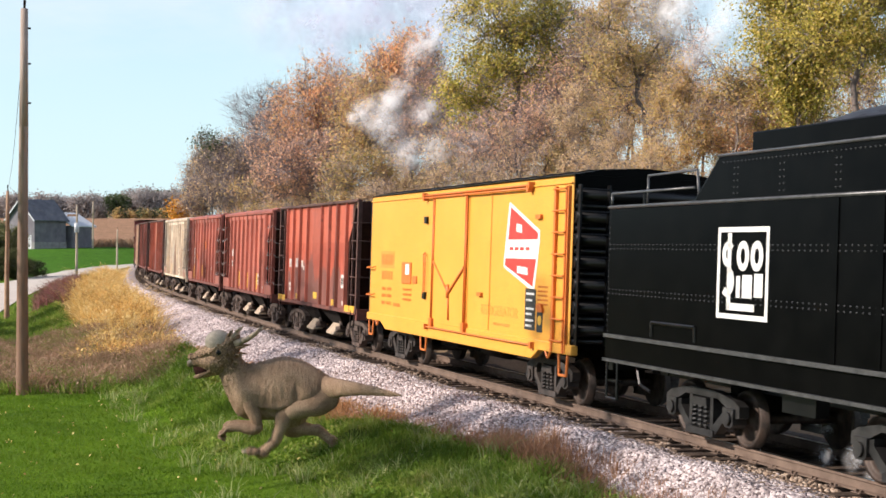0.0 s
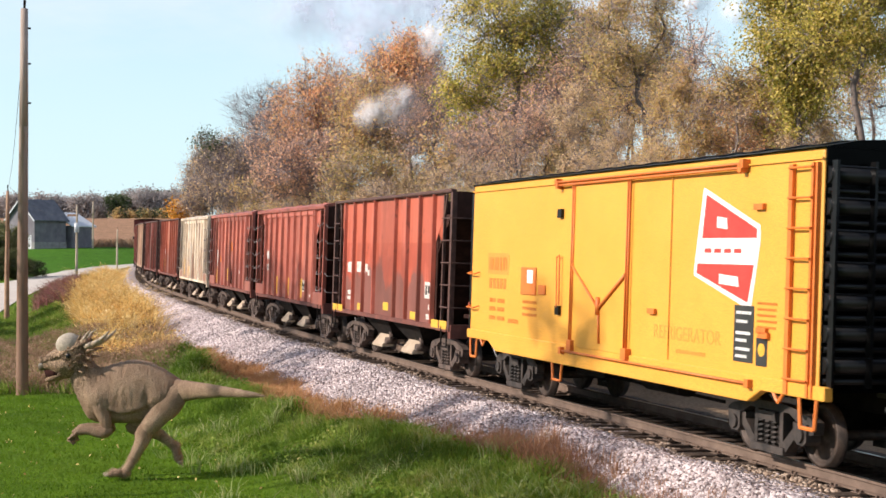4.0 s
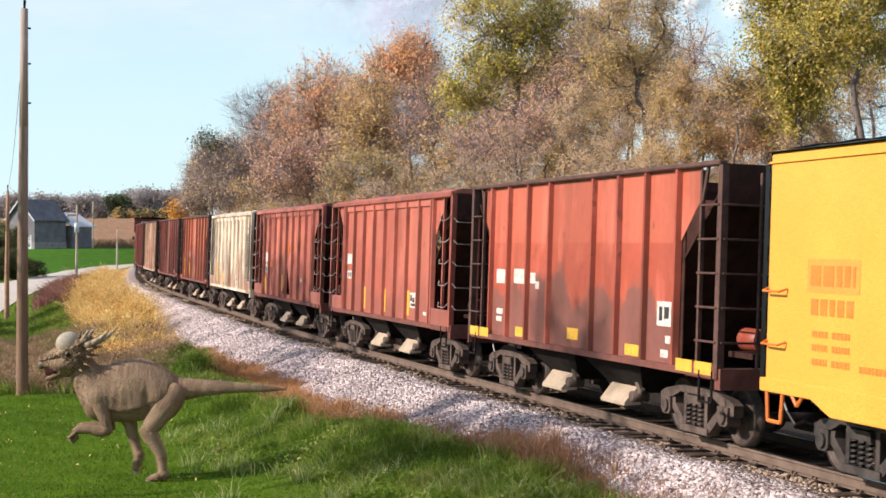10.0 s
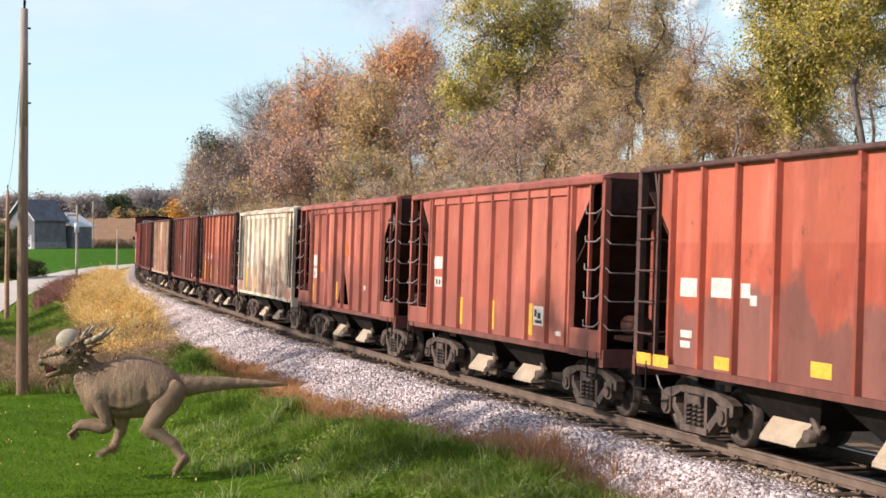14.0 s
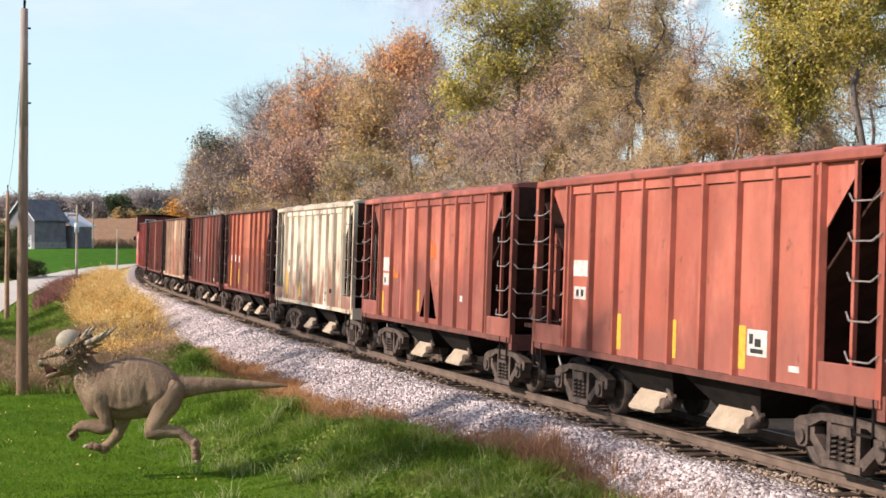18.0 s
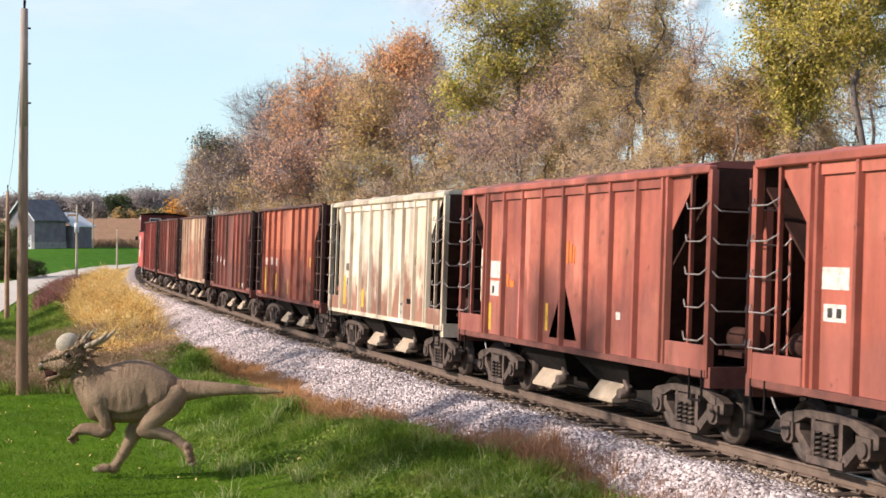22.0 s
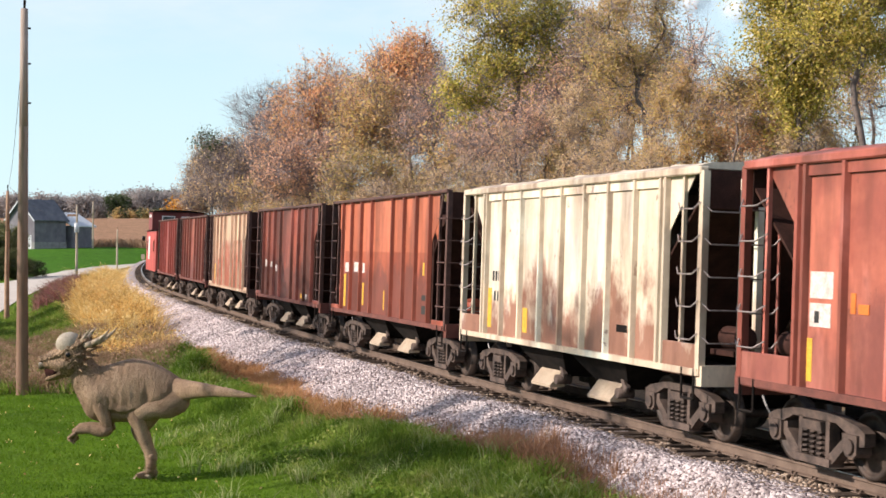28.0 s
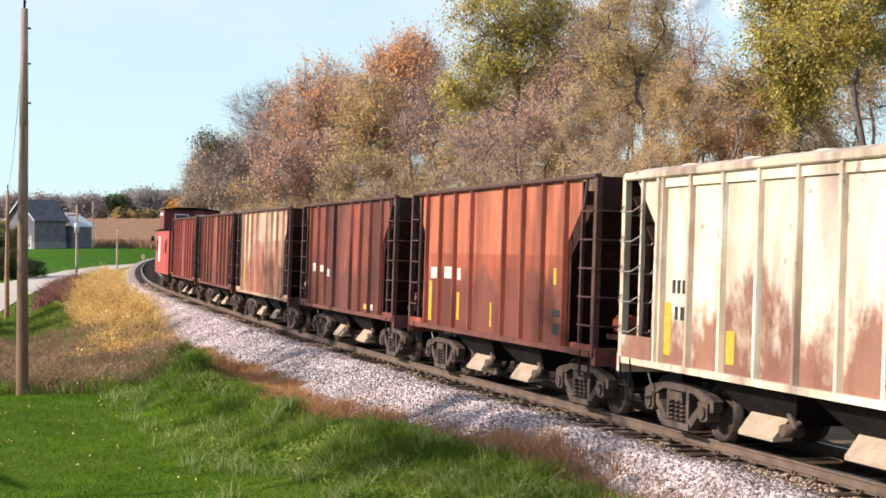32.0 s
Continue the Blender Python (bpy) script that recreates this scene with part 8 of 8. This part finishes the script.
def make_far_trees():
    rng = np.random.default_rng(77)
    pick = random.Random(5)
    k = 0
    for px in range(-20, 345, 11):
        d = 560 + rng.uniform(-40, 60)
        x, y = at_px(px + rng.uniform(-6, 6), d)
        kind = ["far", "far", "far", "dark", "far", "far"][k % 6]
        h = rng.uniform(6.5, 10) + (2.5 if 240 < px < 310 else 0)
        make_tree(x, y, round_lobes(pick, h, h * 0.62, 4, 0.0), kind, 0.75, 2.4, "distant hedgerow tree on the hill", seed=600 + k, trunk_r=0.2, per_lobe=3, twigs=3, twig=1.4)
        k += 1
    x, y = at_px(320, 330)
    make_tree(x, y, round_lobes(pick, 11, 3.4, 5, 0.1), "gold", 0.6, 2.4, "small golden-orange autumn tree", seed=700, per_lobe=4, twigs=12, twig=0.9)
    for i, (px, d, h) in enumerate(((48, 200, 2.4), (66, 205, 2.2), (20, 190, 3.0), (34, 196, 2.6), (5, 190, 4.2), (-8, 200, 8))):
        x, y = at_px(px, d)
        make_tree(x, y, round_lobes(pick, h, h * 0.7, 4, 0.0), "hedge", 0.2, 3.0, "low dark green bush beside the road", seed=720 + i, trunk_r=0.06, name="shrub", cat="shrub", per_lobe=8, twigs=12, twig=0.5)
    for i in range(9):
        x, y = at_px(205 + i * 14, 520)
        make_tree(x, y, round_lobes(pick, 3.5, 2.2, 3, 0.0), "dark" if i % 2 else "brush", 0.6, 2.2, "dark hedge bush on the hill", seed=750 + i, trunk_r=0.1, name="shrub", cat="shrub", per_lobe=3, twigs=8, twig=0.8)
    # corn stubble edge: a strip of dry stalks
    x = rng.uniform(-95, -40, 5000)
    y = rng.uniform(312, 322, 5000)
    straw = varied_leaf("dry_corn", [(0.34, 0.2, 0.12), (0.4, 0.27, 0.17), (0.25, 0.15, 0.09)], 0.9, 0.2)
    blades("dry_corn", on_ground(x, y), 1.6, 0.25, 0.15, straw, "rows of dry tan corn stalks", rng)


make_poles()
make_barn()
make_far_trees()


# ---- steam and smoke ----
def steam_mat(name, colour, density):
    m, nt, b = base_mat(name, 1.0)
    tc = nt.nodes.new("ShaderNodeTexCoord")
    ln = nt.nodes.new("ShaderNodeVectorMath")
    ln.operation = "LENGTH"
    mp = nt.nodes.new("ShaderNodeMapping")
    mp.inputs["Scale"].default_value = (1, 0, 1)
    nt.links.new(tc.outputs["Object"], mp.inputs[0])
    nt.links.new(mp.outputs[0], ln.inputs[0])
    fall = nt.nodes.new("ShaderNodeMapRange")
    fall.interpolation_type = "SMOOTHSTEP"
    fall.inputs["From Min"].default_value, fall.inputs["From Max"].default_value = 1.0, 0.1
    nt.links.new(ln.outputs["Value"], fall.inputs["Value"])
    geo = nt.nodes.new("ShaderNodeObjectInfo")
    n = noise_node(nt, 1.3, 8, 0.7)
    add = nt.nodes.new("ShaderNodeVectorMath")
    nt.links.new(tc.outputs["Object"], add.inputs[0])
    nt.links.new(geo.outputs["Location"], add.inputs[1])
    nt.links.new(add.outputs[0], n.inputs["Vector"])
    cl = ramp_node(nt, n.outputs["Fac"], [(0.36, (0, 0, 0)), (0.66, (1, 1, 1))]).outputs[0]
    mul = nt.nodes.new("ShaderNodeMath")
    mul.operation = "MULTIPLY"
    nt.links.new(cl, mul.inputs[0])
    nt.links.new(fall.outputs["Result"], mul.inputs[1])
    mul2 = nt.nodes.new("ShaderNodeMath")
    mul2.operation = "MULTIPLY"
    mul2.inputs[1].default_value = density
    nt.links.new(mul.outputs[0], mul2.inputs[0])
    dif = nt.nodes.new("ShaderNodeBsdfDiffuse")
    dif.inputs["Color"].default_value = (*colour, 1)
    # one fixed normal, turned to the sun, brightens every puff alike
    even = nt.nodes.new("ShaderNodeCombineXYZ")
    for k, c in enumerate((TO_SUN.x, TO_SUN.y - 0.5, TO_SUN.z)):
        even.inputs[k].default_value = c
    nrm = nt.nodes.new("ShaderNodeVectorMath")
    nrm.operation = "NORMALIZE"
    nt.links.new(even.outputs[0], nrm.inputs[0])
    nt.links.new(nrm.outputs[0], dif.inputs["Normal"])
    trl = nt.nodes.new("ShaderNodeBsdfTranslucent")
    trl.inputs["Color"].default_value = (*colour, 1)
    body = nt.nodes.new("ShaderNodeMixShader")
    body.inputs[0].default_value = 0.2
    nt.links.new(dif.outputs[0], body.inputs[1])
    nt.links.new(trl.outputs[0], body.inputs[2])
    clear = nt.nodes.new("ShaderNodeBsdfTransparent")
    mx = nt.nodes.new("ShaderNodeMixShader")
    nt.links.new(mul2.outputs[0], mx.inputs[0])
    nt.links.new(clear.outputs[0], mx.inputs[1])
    nt.links.new(body.outputs[0], mx.inputs[2])
    nt.links.new(mx.outputs[0], nt.nodes["Material Output"].inputs["Surface"])
    return m


def puff_shape(rng, mat):
    """A ragged bowl of vapour, one unit in radius."""
    n, rings = 14, 5
    v, f = [(0, -0.35, 0)], []
    for i in range(1, rings + 1):
        r = i / rings
        for k in range(n):
            a = 2 * math.pi * k / n
            v.append((r * math.cos(a), -0.35 * (1 - r * r) + rng.uniform(-0.03, 0.03) * r, r * math.sin(a)))
    f += [(0, 1 + k, 1 + (k + 1) % n) for k in range(n)]
    f += [(1 + i * n + k, 1 + (i + 1) * n + k, 1 + (i + 1) * n + (k + 1) % n, 1 + i * n + (k + 1) % n) for i in range(rings - 1) for k in range(n)]
    return mesh_from("puff", v, [q[:3] if len(q) == 3 else q for q in f], [mat], True)


PUFFS = []


def make_steam():
    rng = random.Random(31)
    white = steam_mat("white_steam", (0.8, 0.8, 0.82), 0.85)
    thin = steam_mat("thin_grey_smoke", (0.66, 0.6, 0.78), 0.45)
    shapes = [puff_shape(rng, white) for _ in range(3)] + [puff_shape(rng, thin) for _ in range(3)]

    def cloud(name, label, category, spots, depth, kind, back):
        """spots: place, radius, drift across and up a second, and the time at which the puff thins out among the trees."""
        c = thing(name, label, category)
        k = depth / 2565
        for i, (px, py, r, vx, vz, gone) in enumerate(spots):
            ob = part("puff", shapes[kind + i % 3], None, c)
            turn = rng.uniform(0, 360)
            start = Vector(((px - 784) * k, depth + rng.uniform(-2, 2), EYE_Z + (431 - py) * k))
            rows = []
            for t in (0.0, 1.0, 2.0, 3.0, 4.5, 6.0, 8.0, 10.0, 12.0, 14.0, 18.0, 25.0, 32.0):
                far = back * float(smooth(0.25 * gone, 1.3 * gone, t))
                p = start + Vector((vx * k, 0, vz * k)) * min(t, 2.2 * gone)
                p = Vector((p.x, p.y, p.z)) + (p - Vector((0, 0, EYE_Z))) * (far / depth)
                rows.append((t, Matrix.Translation(p) @ Matrix.Rotation(radians(turn + 3 * min(t, 2 * gone) * (1 if i % 2 else -1)), 4, "Y")))
            ob.scale = (r * k,) * 3
            PUFFS.append((ob, rows))

    plume = [(652, 205, 42, 2, 0, 13), (685, 192, 46, 3, 1, 16), (636, 212, 26, 2, 0, 8), (715, 160, 46, 6, 5, 5), (745, 112, 46, 7, 6, 6), (768, 85, 42, 4, 4, 9), (700, 240, 46, 3, 2, 5), (730, 275, 52, 3, 0, 3.5), (790, 265, 60, 4, 0, 3), (850, 270, 60, 4, 0, 2.5), (760, 205, 42, 5, 3, 4), (740, 72, 32, 5, 5, 8), (670, 220, 40, 2, 0, 6), (700, 180, 40, 4, 2, 10)]
    cloud("steam_cloud", "rising plume of white steam over the train", "steam", plume, 66, 0, 34)
    cloud("steam_cloud", "steam drifting over the treetops", "steam", [(1200, 30, 80, 6, 6, 2), (1270, 60, 80, 8, 8, 2), (1310, 100, 60, 8, 8, 1.6), (1240, 95, 60, 8, 8, 1.6), (1320, 30, 80, 8, 10, 2.2), (1160, 5, 70, 8, 8, 2.2)], 48, 0, 40)
    cloud("steam_cloud", "small jet of steam low by the tender wheels", "steam", [(1445, 800, 26, 120, 10, 9), (1468, 785, 32, 130, 12, 9), (1490, 812, 26, 130, 6, 9), (1462, 762, 18, 140, 16, 9)], 21.4, 0, 0.1)
    cloud("smoke_cloud", "thin grey smoke hanging in the sky", "smoke", [(500, 20, 100, 9, 4, 30), (560, 60, 100, 9, 4, 30), (640, 35, 120, 8, 4, 40), (720, 20, 120, 6, 5, 40), (790, 60, 90, 5, 5, 40), (660, -20, 120, 6, 5, 40), (800, 10, 100, 5, 5, 40), (690, 85, 80, 7, 4, 40), (610, 100, 80, 9, 4, 40)], 130, 3, 2)


make_steam()


def motions():
    times = [i * 1.0 for i in range(33)]
    for car, s, half in MOVERS:
        walk(car, [(t, car_pose(s - rolled(t), half)) for t in times])
    for w, rest, r in WHEELS:
        rows = []
        for i in range(108):
            t = min(i * 0.3, 32.0)
            rows.append((t, rest @ Matrix.Rotation(rolled(t) / r, 4, "Y")))
        walk(w, rows)
    for ob, rows in PUFFS:
        walk(ob, rows)
    key_dino()


motions()
